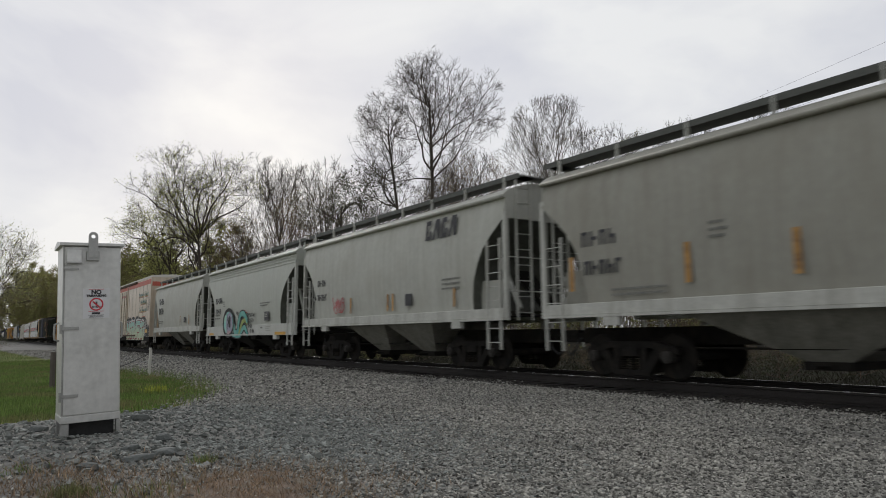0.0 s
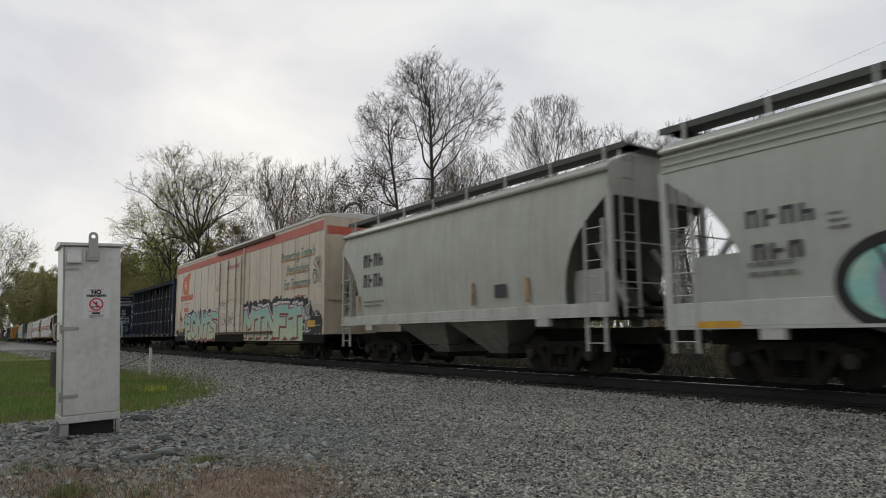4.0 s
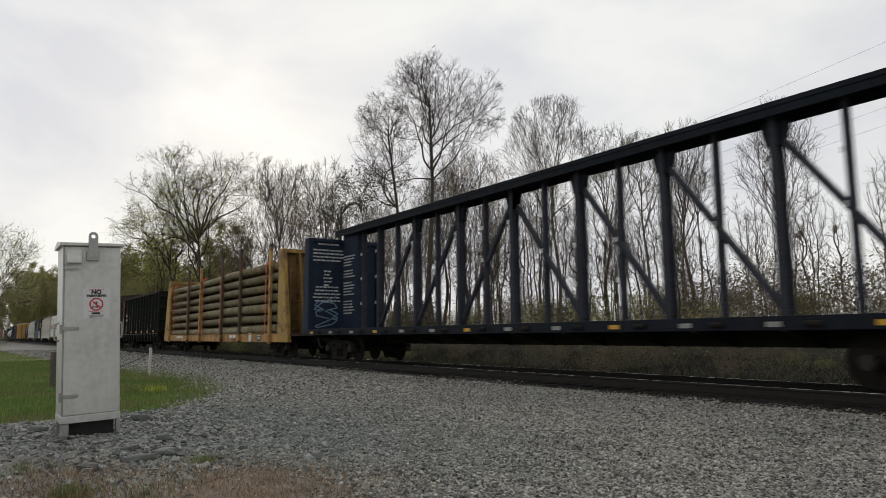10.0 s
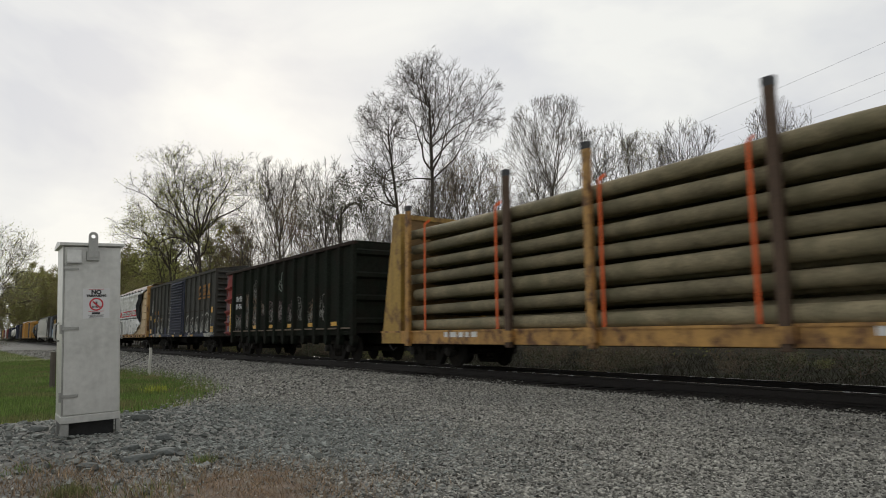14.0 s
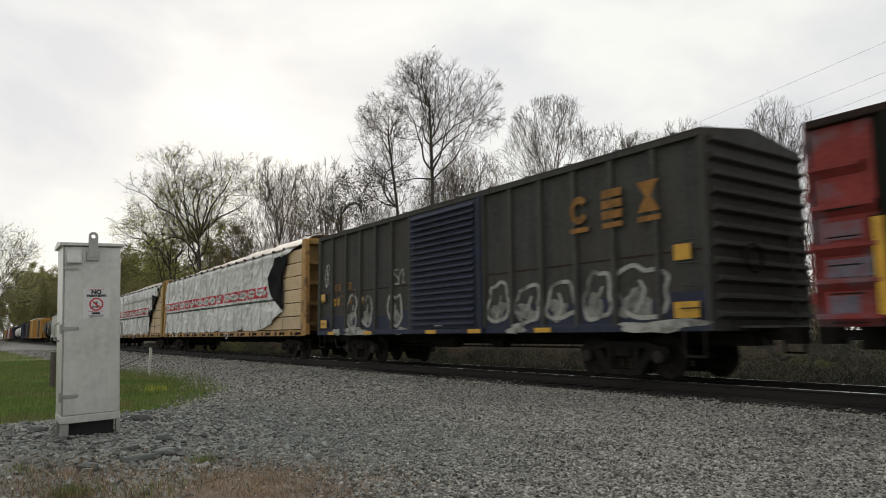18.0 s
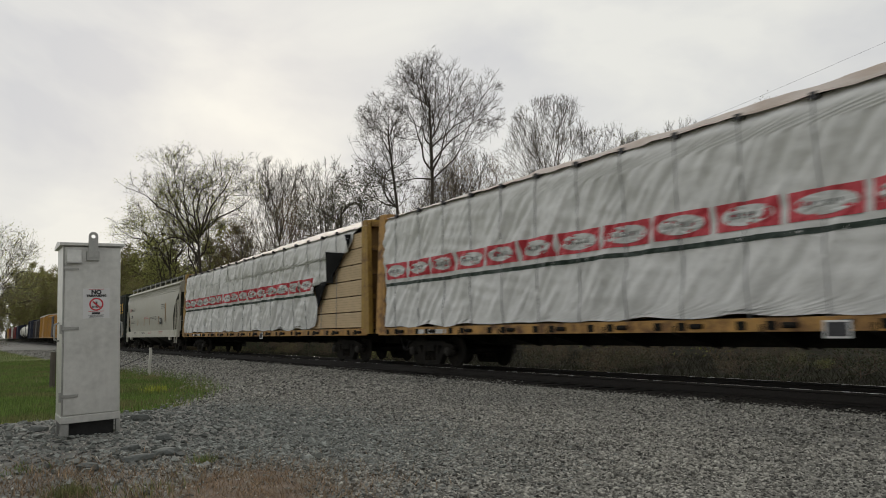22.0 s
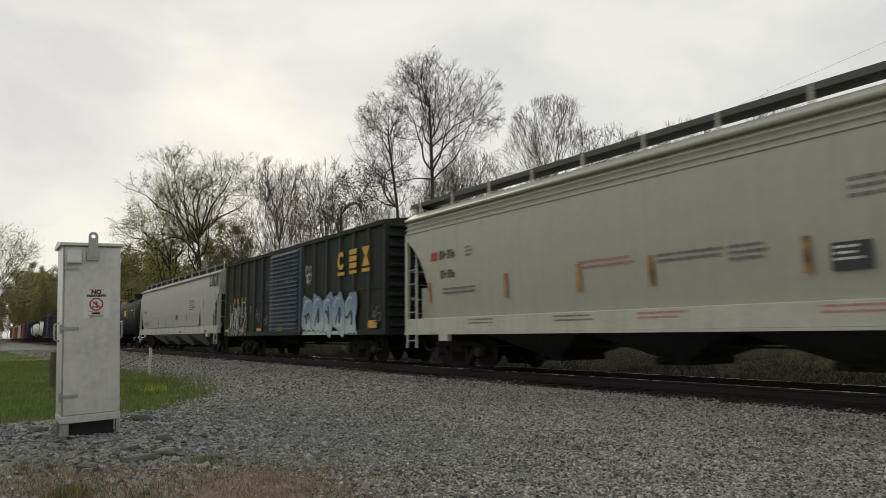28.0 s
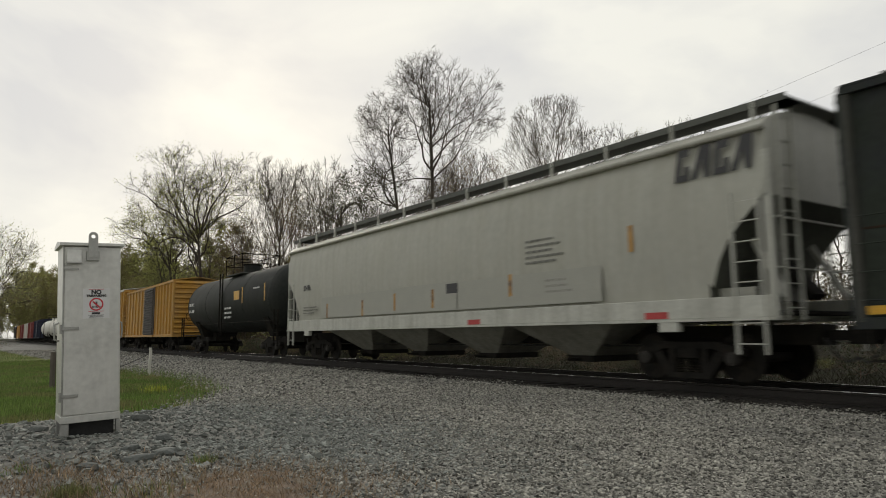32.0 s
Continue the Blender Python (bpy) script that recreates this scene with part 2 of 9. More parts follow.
M["stake_brown"] = mat("brown_stake_wood", (0.10, 0.065, 0.045), 0.85, vary=0.25, scale=4, bump=0.3)
M["orange_strap"] = mat("orange_load_strap", (0.75, 0.13, 0.03), 0.7, vary=0.1)
M["gondola"] = mat("black_green_gondola_paint", (0.015, 0.019, 0.0145), 0.85, vary=0.35, scale=1.5, streak=0.5, streak_color=(0.022, 0.021, 0.017), spec=0.06, patch=(0.02, 0.016, 0.013), patch_amount=0.6, patch_scale=0.9)
M["gondola_red"] = mat("faded_red_gondola_paint", (0.25, 0.05, 0.045), 0.7, vary=0.25, scale=2, patch=(0.16, 0.15, 0.17), patch_amount=0.75, patch_scale=1.6, spec=0.15)
M["box_green"] = mat("dark_green_grey_box_paint", (0.056, 0.058, 0.054), 0.7, vary=0.3, scale=1.2, streak=0.6, streak_color=(0.088, 0.080, 0.068), spec=0.12, patch=(0.070, 0.058, 0.047), patch_amount=0.6, patch_scale=0.7)
M["box_teal"] = mat("dark_grey_green_box_paint", (0.034, 0.042, 0.034), 0.65, vary=0.3, scale=1.2, streak=0.5, streak_color=(0.052, 0.054, 0.044), spec=0.12, patch=(0.030, 0.030, 0.044), patch_amount=0.6, patch_scale=0.6)
M["rib_worn"] = mat("worn_grey_green_rib_paint", (0.068, 0.070, 0.064), 0.7, vary=0.3, scale=2, streak=0.5, streak_color=(0.11, 0.098, 0.08), spec=0.15)
M["box_blue"] = mat("navy_box_paint", (0.036, 0.042, 0.070), 0.65, vary=0.25, scale=1.5, streak=0.45, streak_color=(0.06, 0.057, 0.06), spec=0.15)
M["box_steelblue"] = mat("steel_blue_door_paint", (0.044, 0.066, 0.095), 0.55, vary=0.18, scale=1.5, streak=0.3, streak_color=(0.14, 0.16, 0.20))
M["logo_gold"] = mat("gold_logo_paint", (0.62, 0.36, 0.04), 0.55, vary=0.12, scale=3)
M["logo_bronze"] = mat("faded_orange_logo_paint", (0.30, 0.15, 0.045), 0.7, vary=0.25, scale=3, patch=(0.12, 0.07, 0.03), patch_amount=0.7, patch_scale=2.0, spec=0.15)
M["wrap"] = mat("white_lumber_wrap", (0.735, 0.74, 0.73), 0.30, vary=0.07, scale=1.2, bump=0.5, bump_scale=4.0, streak=0.2, streak_color=(0.52, 0.52, 0.50))
M["wrap_top"] = mat("dusty_wrap_top", (0.52, 0.45, 0.40), 0.5, vary=0.15, scale=1.5, bump=0.5, bump_scale=4.0, patch=(0.38, 0.28, 0.21), patch_amount=0.6, patch_scale=0.9)
M["wrap_black"] = mat("black_wrap_lining", (0.006, 0.0065, 0.007), 0.75, vary=0.3, spec=0.1)
M["wrap_red"] = mat("red_wrap_print", (0.58, 0.06, 0.08), 0.4, vary=0.08)
M["wrap_oval"] = mat("grey_white_wrap_print", (0.62, 0.63, 0.62), 0.4, vary=0.06)
M["wrap_stripe"] = mat("dark_green_wrap_print", (0.035, 0.055, 0.045), 0.4, vary=0.15)
M["lumber"] = mat("fresh_sawn_lumber", (0.62, 0.475, 0.30), 0.75, vary=0.10, scale=3, bump=0.1, bump_scale=15, rand=0.08)
M["tank_black"] = mat("black_tank_paint", (0.018, 0.021, 0.019), 0.62, vary=0.3, scale=1.2, streak=0.4, streak_color=(0.045, 0.045, 0.04), spec=0.2)
M["tank_white"] = mat("white_tank_paint", (0.66, 0.65, 0.60), 0.45, vary=0.08, scale=1, streak=0.4, streak_color=(0.30, 0.27, 0.22))
M["box_yellow"] = mat("yellow_boxcar_paint", (0.52, 0.28, 0.05), 0.55, vary=0.14, scale=1.2, streak=0.4, streak_color=(0.28, 0.17, 0.08), patch=(0.30, 0.24, 0.16), patch_amount=0.4)
M["box_red"] = mat("oxide_red_boxcar_paint", (0.24, 0.045, 0.04), 0.6, vary=0.15, scale=1.2, streak=0.3)
M["box_dark"] = mat("dark_brown_boxcar_paint", (0.05, 0.045, 0.045), 0.6, vary=0.2, scale=1.2, streak=0.3)
M["box_white"] = mat("dull_white_boxcar_paint", (0.60, 0.57, 0.52), 0.5, vary=0.08, scale=1.2, streak=0.3)
M["white_roof"] = mat("pale_boxcar_roof", (0.66, 0.65, 0.62), 0.5, vary=0.1)
M["case"] = mat("aluminium_case_paint", (0.66, 0.66, 0.63), 0.36, metal=0.3, vary=0.14, scale=1.6, streak=0.4, streak_color=(0.46, 0.45, 0.42), bump=0.12, bump_scale=3, patch=(0.76, 0.76, 0.73), patch_amount=0.6, patch_scale=1.4)
# rubber of the air hoses; also colours the block of shade below the case
M["case_dark"] = mat("dark_rubber_and_case_shade", (0.03, 0.03, 0.03), 0.7, vary=0.2)
M["zinc"] = mat("zinc_hardware", (0.42, 0.42, 0.40), 0.4, metal=0.6, vary=0.12, scale=8)
M["sign"] = mat("white_sign_enamel", (0.74, 0.74, 0.74), 0.35, vary=0.04)
M["sign_red"] = mat("sign_red_print", (0.60, 0.05, 0.07), 0.4, vary=0.05)
M["sign_black"] = mat("sign_black_print", (0.03, 0.03, 0.035), 0.4, vary=0.05)
M["stone"] = mat("ballast_stone", (0.272, 0.264, 0.234), 0.85, vary=0.2, scale=14, island=0.85, patch=(0.185, 0.183, 0.165), patch_amount=0.6, patch_scale=0.45)
M["slab"] = mat("riprap_stone", (0.105, 0.113, 0.107), 0.8, vary=0.25, scale=7, bump=0.5, bump_scale=25, rand=0.25)
M["ballast"] = mat("packed_ballast", (0.175, 0.172, 0.157), 0.95, vary=0.6, scale=11, bump=1.0, bump_scale=34)
M["grass"] = mat("lawn_blades", (0.13, 0.20, 0.05), 0.6, vary=0.3, scale=0.6, island=0.45, patch=(0.20, 0.18, 0.085), patch_amount=0.8, patch_scale=0.8, thin=0.35)
M["dry_grass"] = mat("dry_brown_grass", (0.27, 0.185, 0.115), 0.8, vary=0.3, scale=2, island=0.5, patch=(0.30, 0.26, 0.17), patch_amount=0.6, patch_scale=2.5)
M["bark"] = mat("grey_brown_bark", (0.075, 0.062, 0.050), 0.9, vary=0.25, scale=3, bump=0.4, bump_scale=12)
M["bark_far"] = mat("pale_grey_bark", (0.125, 0.108, 0.088), 0.9, vary=0.2, scale=3)
M["bark_red"] = mat("reddish_twig_bark", (0.14, 0.095, 0.07), 0.9, vary=0.2, scale=3)
M["leaf_green"] = mat("young_green_leaf", (0.40, 0.42, 0.12), 0.6, vary=0.2, scale=1, island=0.35, thin=0.55)
M["leaf_dark"] = mat("ivy_leaf", (0.062, 0.072, 0.034), 0.55, vary=0.25, scale=1, island=0.4, thin=0.3)
M["leaf_brown"] = mat("olive_brown_leaf", (0.22, 0.185, 0.09), 0.7, vary=0.25, scale=1, island=0.4, thin=0.45)
M["leaf_pale"] = mat("pale_blossom_leaf", (0.40, 0.40, 0.25), 0.6, vary=0.15, scale=1, island=0.3, thin=0.45)
M["wire"] = mat("black_wire", (0.04, 0.04, 0.045), 0.6, vary=0.1)
M["pole_grey"] = mat("weathered_utility_pole", (0.11, 0.095, 0.08), 0.9, vary=0.2, scale=3)
M["post_white"] = mat("chipped_white_post_paint", (0.55, 0.54, 0.50), 0.6, vary=0.12, scale=5, streak=0.3)
M["bay_dark"] = mat("near_black_hopper_bay", (0.040, 0.040, 0.034), 0.75, vary=0.3, scale=2, streak=0.4, streak_color=(0.02, 0.02, 0.018), spec=0.15)
# grimy slope paint, darkened further to carry the shade inside the open ends
M["slope_grime_shade"] = mat("grimy_shaded_slope_paint", (0.10, 0.105, 0.088), 0.7, vary=0.25, scale=1.5, streak=0.6, streak_color=(0.06, 0.055, 0.045))
M["faded_white"] = mat("faded_white_spray_paint", (0.40, 0.40, 0.37), 0.75, vary=0.25, scale=3, patch=(0.075, 0.07, 0.06), patch_amount=0.85, patch_scale=2.4, spec=0.15)
M["faded_mauve"] = mat("faded_mauve_spray_paint", (0.15, 0.105, 0.11), 0.75, vary=0.4, scale=3, patch=(0.025, 0.02, 0.02), patch_amount=0.85, patch_scale=2.2, spec=0.1)
M["ghost_white"] = mat("worn_white_spray_paint", (0.24, 0.24, 0.22), 0.75, vary=0.4, scale=3, patch=(0.035, 0.033, 0.03), patch_amount=0.85, patch_scale=2.0, spec=0.1)
M["faded_tan"] = mat("faded_tan_spray_paint", (0.18, 0.13, 0.09), 0.75, vary=0.4, scale=3, patch=(0.03, 0.025, 0.02), patch_amount=0.85, patch_scale=2.2, spec=0.1)
M["weld_rust"] = mat("rusty_weld_line", (0.045, 0.03, 0.022), 0.85, vary=0.4, scale=4, spec=0.1)


# ---------------------------------------------------------------- mesh helpers
class Shape:
    """Collects vertices and faces of one part."""

    def __init__(self):
        self.v, self.f = [], []

    def add(self, verts, faces):
        n = len(self.v)
        self.v.extend(tuple(p) for p in verts)
        self.f.extend(tuple(i + n for i in f) for f in faces)
        return self

    def box(self, x0, x1, y0, y1, z0, z1):
        return self.add([(x0, y0, z0), (x1, y0, z0), (x1, y1, z0), (x0, y1, z0), (x0, y0, z1), (x1, y0, z1), (x1, y1, z1), (x0, y1, z1)],
                        [(3, 2, 1, 0), (4, 5, 6, 7), (0, 1, 5, 4), (1, 2, 6, 5), (2, 3, 7, 6), (3, 0, 4, 7)])

    def prism(self, outline, axis, a, b):
        """An outline of two coordinates, pushed along axis from a to b."""
        n = len(outline)
        put = {"x": lambda p, t: (t, p[0], p[1]), "y": lambda p, t: (p[0], t, p[1]), "z": lambda p, t: (p[0], p[1], t)}[axis]
        verts = [put(p, a) for p in outline] + [put(p, b) for p in outline]
        faces = [tuple(range(n))[::-1], tuple(range(n, 2 * n))] + [(i, (i + 1) % n, n + (i + 1) % n, n + i) for i in range(n)]
        return self.add(verts, faces)

    def rod(self, p, q, r, n=6, r2=None):
        p, q = Vector(p), Vector(q)
        r2 = r if r2 is None else r2
        d = (q - p).normalized()
        u = d.orthogonal().normalized()
        w = d.cross(u)
        ring = [u * math.cos(k * math.tau / n) + w * math.sin(k * math.tau / n) for k in range(n)]
        return self.add([p + e * r for e in ring] + [q + e * r2 for e in ring],
                        [tuple(range(n))[::-1], tuple(range(n, 2 * n))] + [(i, (i + 1) % n, n + (i + 1) % n, n + i) for i in range(n)])

    def tube(self, pts, radii, n=8):
        """One round bar through several points."""
        pts = [Vector(p) for p in pts]
        if not isinstance(radii, (list, tuple)):
            radii = [radii] * len(pts)
        u = (pts[1] - pts[0]).orthogonal().normalized()
        vs, m = [], len(pts)
        for i, p in enumerate(pts):
            d = (pts[min(i + 1, m - 1)] - pts[max(i - 1, 0)]).normalized()
            u = (u - d * u.dot(d)).normalized()
            w = d.cross(u)
            vs += [p + (u * math.cos(k * math.tau / n) + w * math.sin(k * math.tau / n)) * radii[i] for k in range(n)]
        fs = [(i * n + k, i * n + (k + 1) % n, (i + 1) * n + (k + 1) % n, (i + 1) * n + k) for i in range(m - 1) for k in range(n)]
        return self.add(vs, fs + [tuple(range(n))[::-1], tuple(range((m - 1) * n, m * n))])

    def bar(self, p, q, w, h, up=(0, 1, 0)):
        """A straight bar of section w by h from p to q."""
        p, q = Vector(p), Vector(q)
        d = (q - p).normalized()
        a = d.cross(Vector(up)).normalized() * w / 2
        b = Vector(up).normalized() * h / 2
        vs = [p - a - b, p + a - b, p + a + b, p - a + b, q - a - b, q + a - b, q + a + b, q - a + b]
        return self.add(vs, [(0, 1, 2, 3), (7, 6, 5, 4), (0, 4, 5, 1), (1, 5, 6, 2), (2, 6, 7, 3), (3, 7, 4, 0)])

    def lathe(self, profile, axis_point, n=24, axis="y"):
        """profile: (along axis, radius) pairs, turned round an axis."""
        c = Vector(axis_point)
        vs, m = [], len(profile)
        for k in range(n):
            ca, sa = math.cos(k * math.tau / n), math.sin(k * math.tau / n)
            for t, r in profile:
                vs.append(c + (Vector((r * ca, t, r * sa)) if axis == "y" else Vector((t, r * ca, r * sa)) if axis == "x" else Vector((r * ca, r * sa, t))))
        fs = [(k * m + i, k * m + i + 1, ((k + 1) % n) * m + i + 1, ((k + 1) % n) * m + i) for k in range(n) for i in range(m - 1)]
        return self.add(vs, fs)

    def grid(self, rows):
        """A skin through rows of points."""
        n = len(rows[0])
        return self.add([p for r in rows for p in r],
                        [(i * n + j, i * n + j + 1, (i + 1) * n + j + 1, (i + 1) * n + j) for i in range(len(rows) - 1) for j in range(n - 1)])

    def mesh(self, name, smooth=False, tidy=True):
        me = bpy.data.meshes.new(name)
        me.from_pydata([tuple(p) for p in self.v], [], self.f)
        if tidy:
            bm = bmesh.new()
            bm.from_mesh(me)
            bmesh.ops.recalc_face_normals(bm, faces=bm.faces)
            bm.to_mesh(me)
            bm.free()
        if smooth:
            me.shade_smooth()
        return me


def part(name, shape, material, parent=None, label="", bevel=0.0, smooth=False, tidy=True):
    """Links a shape, or a ready mesh, as one object under a thing or a part."""
    me = shape if isinstance(shape, bpy.types.Mesh) else shape.mesh(name, smooth, tidy)
    if not me.materials:
        me.materials.append(material)
    ob = new(name, me)
    if parent:
        ob.parent = parent
    if label:
        ob["label"] = label
    if bevel:
        md = ob.modifiers.new("worn_edges", "BEVEL")
        md.width, md.segments, md.limit_method, md.angle_limit = bevel, 2, "ANGLE", radians(50)
    return ob


def bulk_mesh(name, verts, faces, material):
    """A large mesh from arrays; faces all have the same number of corners."""
    me = bpy.data.meshes.new(name)
    k = faces.shape[1]
    me.vertices.add(len(verts))
    me.vertices.foreach_set("co", np.ascontiguousarray(verts, dtype=np.float32).ravel())
    me.loops.add(faces.size)
    me.loops.foreach_set("vertex_index", np.ascontiguousarray(faces, dtype=np.int32).ravel())
    me.polygons.add(len(faces))
    me.polygons.foreach_set("loop_start", np.arange(0, faces.size, k, dtype=np.int32))
    me.update(calc_edges=True)
    me.validate()
    me.shade_flat()
    me.materials.append(material)
    return me


def text_mesh(body, size, material, shear=0.0, bold=0.0):
    """Lettering that faces -y, its left foot at the origin."""
    cu = bpy.data.curves.new("lettering", "FONT")
    cu.body, cu.size, cu.shear, cu.extrude, cu.offset = body, size, shear, 0.002, bold
    ob = bpy.data.objects.new("lettering", cu)
    me = bpy.data.meshes.new_from_object(ob)
    bpy.data.objects.remove(ob)
    me.transform(Matrix.Rotation(radians(90), 4, "X"))
    me.materials.clear()
    me.materials.append(material)
    return me


rng = np.random.default_rng(7)

# ---------------------------------------------------------------- ground
TRACK_Y = 11.58
GROUND_Z = -0.22


def ground_height(x, y):
    """Nearly level before the track, a soft rise to the woods behind it."""
    h = GROUND_Z + 0.02 * np.sin(x * 0.9 + 1.3) * np.cos(y * 1.1) - 0.03 * np.clip((y - 13.6) / 1.5, 0, 1)
    h = h + 0.02 * np.exp(-(((x + 8.6) / 1.6) ** 2 + ((y - 1.2) / 1.3) ** 2))
    return h + 0.7 * np.clip((y - 17) / 14, 0, 1) ** 1.3


def lawn_edge(x):
    """y at which the lawn ends, for x < -10.4."""
    return np.interp(-x, [10.3, 11.2, 14.6, 19.0, 26.0, 60.0, 120.0, 300.0], [-3.0, 2.3, 4.1, 4.7, 4.3, 2.6, 0.5, -6.0])


def ground_material():
    m = bpy.data.materials.new("ground_cover")
    m.use_nodes = True
    nt = m.node_tree
    b = nt.nodes["Principled BSDF"]
    b.inputs["Roughness"].default_value = 0.95
    b.inputs["Specular IOR Level"].default_value = 0.15
    co = nt.nodes.new("ShaderNodeTexCoord")

    def noise_of(scale, detail=6.0):
        n = nt.nodes.new("ShaderNodeTexNoise")
        n.inputs["Scale"].default_value, n.inputs["Detail"].default_value = scale, detail
        nt.links.new(co.outputs["Object"], n.inputs["Vector"])
        return n.outputs["Fac"]

    def ramp(src, stops):
        r = nt.nodes.new("ShaderNodeValToRGB")
        while len(r.color_ramp.elements) < len(stops):
            r.color_ramp.elements.new(0.5)
        for e, (p, c) in zip(r.color_ramp.elements, stops):
            e.position, e.color = p, (*c, 1)
        nt.links.new(src, r.inputs["Fac"])
        return r.outputs["Color"]

    lawn = ramp(noise_of(1.4), [(0.32, (0.13, 0.155, 0.05)), (0.52, (0.17, 0.185, 0.07)), (0.70, (0.23, 0.19, 0.105))])
    # bank tones lowered to near-black to hold the shade seen below the train
    shaded_brush = ramp(noise_of(0.9), [(0.3, (0.016, 0.014, 0.010)), (0.5, (0.028, 0.024, 0.016)), (0.7, (0.022, 0.027, 0.011))])
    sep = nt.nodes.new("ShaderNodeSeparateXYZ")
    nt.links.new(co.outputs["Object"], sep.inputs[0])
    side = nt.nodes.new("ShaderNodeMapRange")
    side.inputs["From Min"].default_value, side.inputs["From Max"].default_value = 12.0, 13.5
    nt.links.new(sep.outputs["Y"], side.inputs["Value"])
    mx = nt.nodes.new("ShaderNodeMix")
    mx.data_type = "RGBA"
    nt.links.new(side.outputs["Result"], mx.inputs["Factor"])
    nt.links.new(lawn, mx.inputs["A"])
    nt.links.new(shaded_brush, mx.inputs["B"])
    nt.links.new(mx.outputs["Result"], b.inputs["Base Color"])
    bp = nt.nodes.new("ShaderNodeBump")
    bp.inputs["Strength"].default_value, bp.inputs["Distance"].default_value = 0.8, 0.05
    nt.links.new(noise_of(14.0), bp.inputs["Height"])
    nt.links.new(bp.outputs["Normal"], b.inputs["Normal"])
    return m


def build_ground():
    xs = np.concatenate([[-2500, -1200, -600, -350, -220], np.arange(-160, -40, 4), np.arange(-40, -14, 1.0), np.arange(-14, 8, 0.4), [10, 14, 20, 30, 50, 90, 200, 600, 2500]])
    ys = np.concatenate([[-2500, -900, -300, -120, -60, -30, -16, -9], np.arange(-6, 16, 0.4), np.arange(16, 40, 1.5), [42, 50, 70, 110, 200, 500, 1200, 2500]])
    gx, gy = np.meshgrid(xs, ys, indexing="ij")
    z = ground_height(gx, gy) - 0.045
    v = np.stack([gx.ravel(), gy.ravel(), z.ravel()], 1)
    nx, ny = len(xs), len(ys)
    i = (np.arange(nx - 1)[:, None] * ny + np.arange(ny - 1)[None, :]).ravel()
    f = np.stack([i, i + ny, i + ny + 1, i + 1], 1)
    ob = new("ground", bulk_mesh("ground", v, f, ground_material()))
    ob.data.shade_smooth()
    tagged(ob, "green lawn and brushy ground on both sides of the track", "ground", kind="structure")


def build_ballast():
    # one sheet from the yard in front of the camera to behind the track
    xs = np.concatenate([np.arange(-400, -80, 20), np.arange(-80, -30, 2.5), np.arange(-30, 8, 0.25), np.arange(8, 60, 6.0)])
    rows = []
    ts = np.linspace(0, 1, 60)
    for x in xs:
        lo = float(lawn_edge(x)) if x < -10.3 else -3.0
        lo += 0.22 * noise.noise((x * 0.7, 3.0, 0)) + 0.12 * noise.noise((x * 2.3, 7.0, 0))
        rows.append([(x, y, float(ground_height(x, y)) + (-0.06 if t in (0.0, 1.0) else 0.0) + 0.012 * noise.noise((x * 3, y * 3, 1))) for t in ts for y in [lo + (13.9 - lo) * t]])
    ob = part("ballast", Shape().grid(rows), M["ballast"], tidy=False, smooth=True)
    tagged(ob, "packed grey crushed-stone bed under and before the track", "ballast", kind="structure")


# a broken chip: three corners above, three below
CHIP_V = np.array([[math.cos(k * math.tau / 3 + e) * s, math.sin(k * math.tau / 3 + e) * s, z] for z, s, e in ((0.55, 0.86, 0.35), (-0.55, 1.05, 0.0)) for k in range(3)])
CHIP_F = np.array([[0, 1, 2], [5, 4, 3], [0, 3, 4], [0, 4, 1], [1, 4, 5], [1, 5, 2], [2, 5, 3], [2, 3, 0]])


def stones(name, xy, size, material, label, flat=0.7, lift=0.3):
    n = len(xy)
    v = CHIP_V[None] * rng.uniform(0.72, 1.3, (n, 6, 1)) + rng.normal(0, 0.15, (n, 6, 3))
    v *= (size[:, None] * rng.uniform(0.62, 1.38, (n, 3)))[:, None, :]
    a, b = rng.normal(0, 0.55, n), rng.uniform(0, math.tau, n)
    rx = np.stack([np.stack([np.ones(n), 0 * a, 0 * a], 1), np.stack([0 * a, np.cos(a), -np.sin(a)], 1), np.stack([0 * a, np.sin(a), np.cos(a)], 1)], 1)
    rz = np.stack([np.stack([np.cos(b), -np.sin(b), 0 * b], 1), np.stack([np.sin(b), np.cos(b), 0 * b], 1), np.stack([0 * b, 0 * b, np.ones(n)], 1)], 1)
    v = np.einsum("nij,nkj->nki", rz @ rx, v)
    v[:, :, 2] *= flat
    v[:, :, 0] += xy[:, 0, None]
    v[:, :, 1] += xy[:, 1, None]
    v[:, :, 2] += (ground_height(xy[:, 0], xy[:, 1]) + size * lift + rng.uniform(-0.3, 0.3, n) * size)[:, None]
    f = (CHIP_F[None] + 6 * np.arange(n)[:, None, None]).reshape(-1, 3)
    ob = new(name, bulk_mesh(name, v.reshape(-1, 3), f, material))
    return tagged(ob, label, "gravel", kind="stuff")


def scatter(count, x0, x1, y0, y1, keep):
    p = np.stack([rng.uniform(x0, x1, count), rng.uniform(y0, y1, count)], 1)
    return p[keep(p[:, 0], p[:, 1])]


def on_stone(x, y):
    edge = np.where(x < -10.3, lawn_edge(x), -3.0)
    return y > edge + rng.normal(0, 0.22, len(x))


def dark_zone(x, y):
    """How much of the gravel is the darker rock that was dumped round the case."""
    return np.exp(-(((x + 8.3) / 3.4) ** 2 + ((y - 2.9) / 2.0) ** 2) ** 1.5)


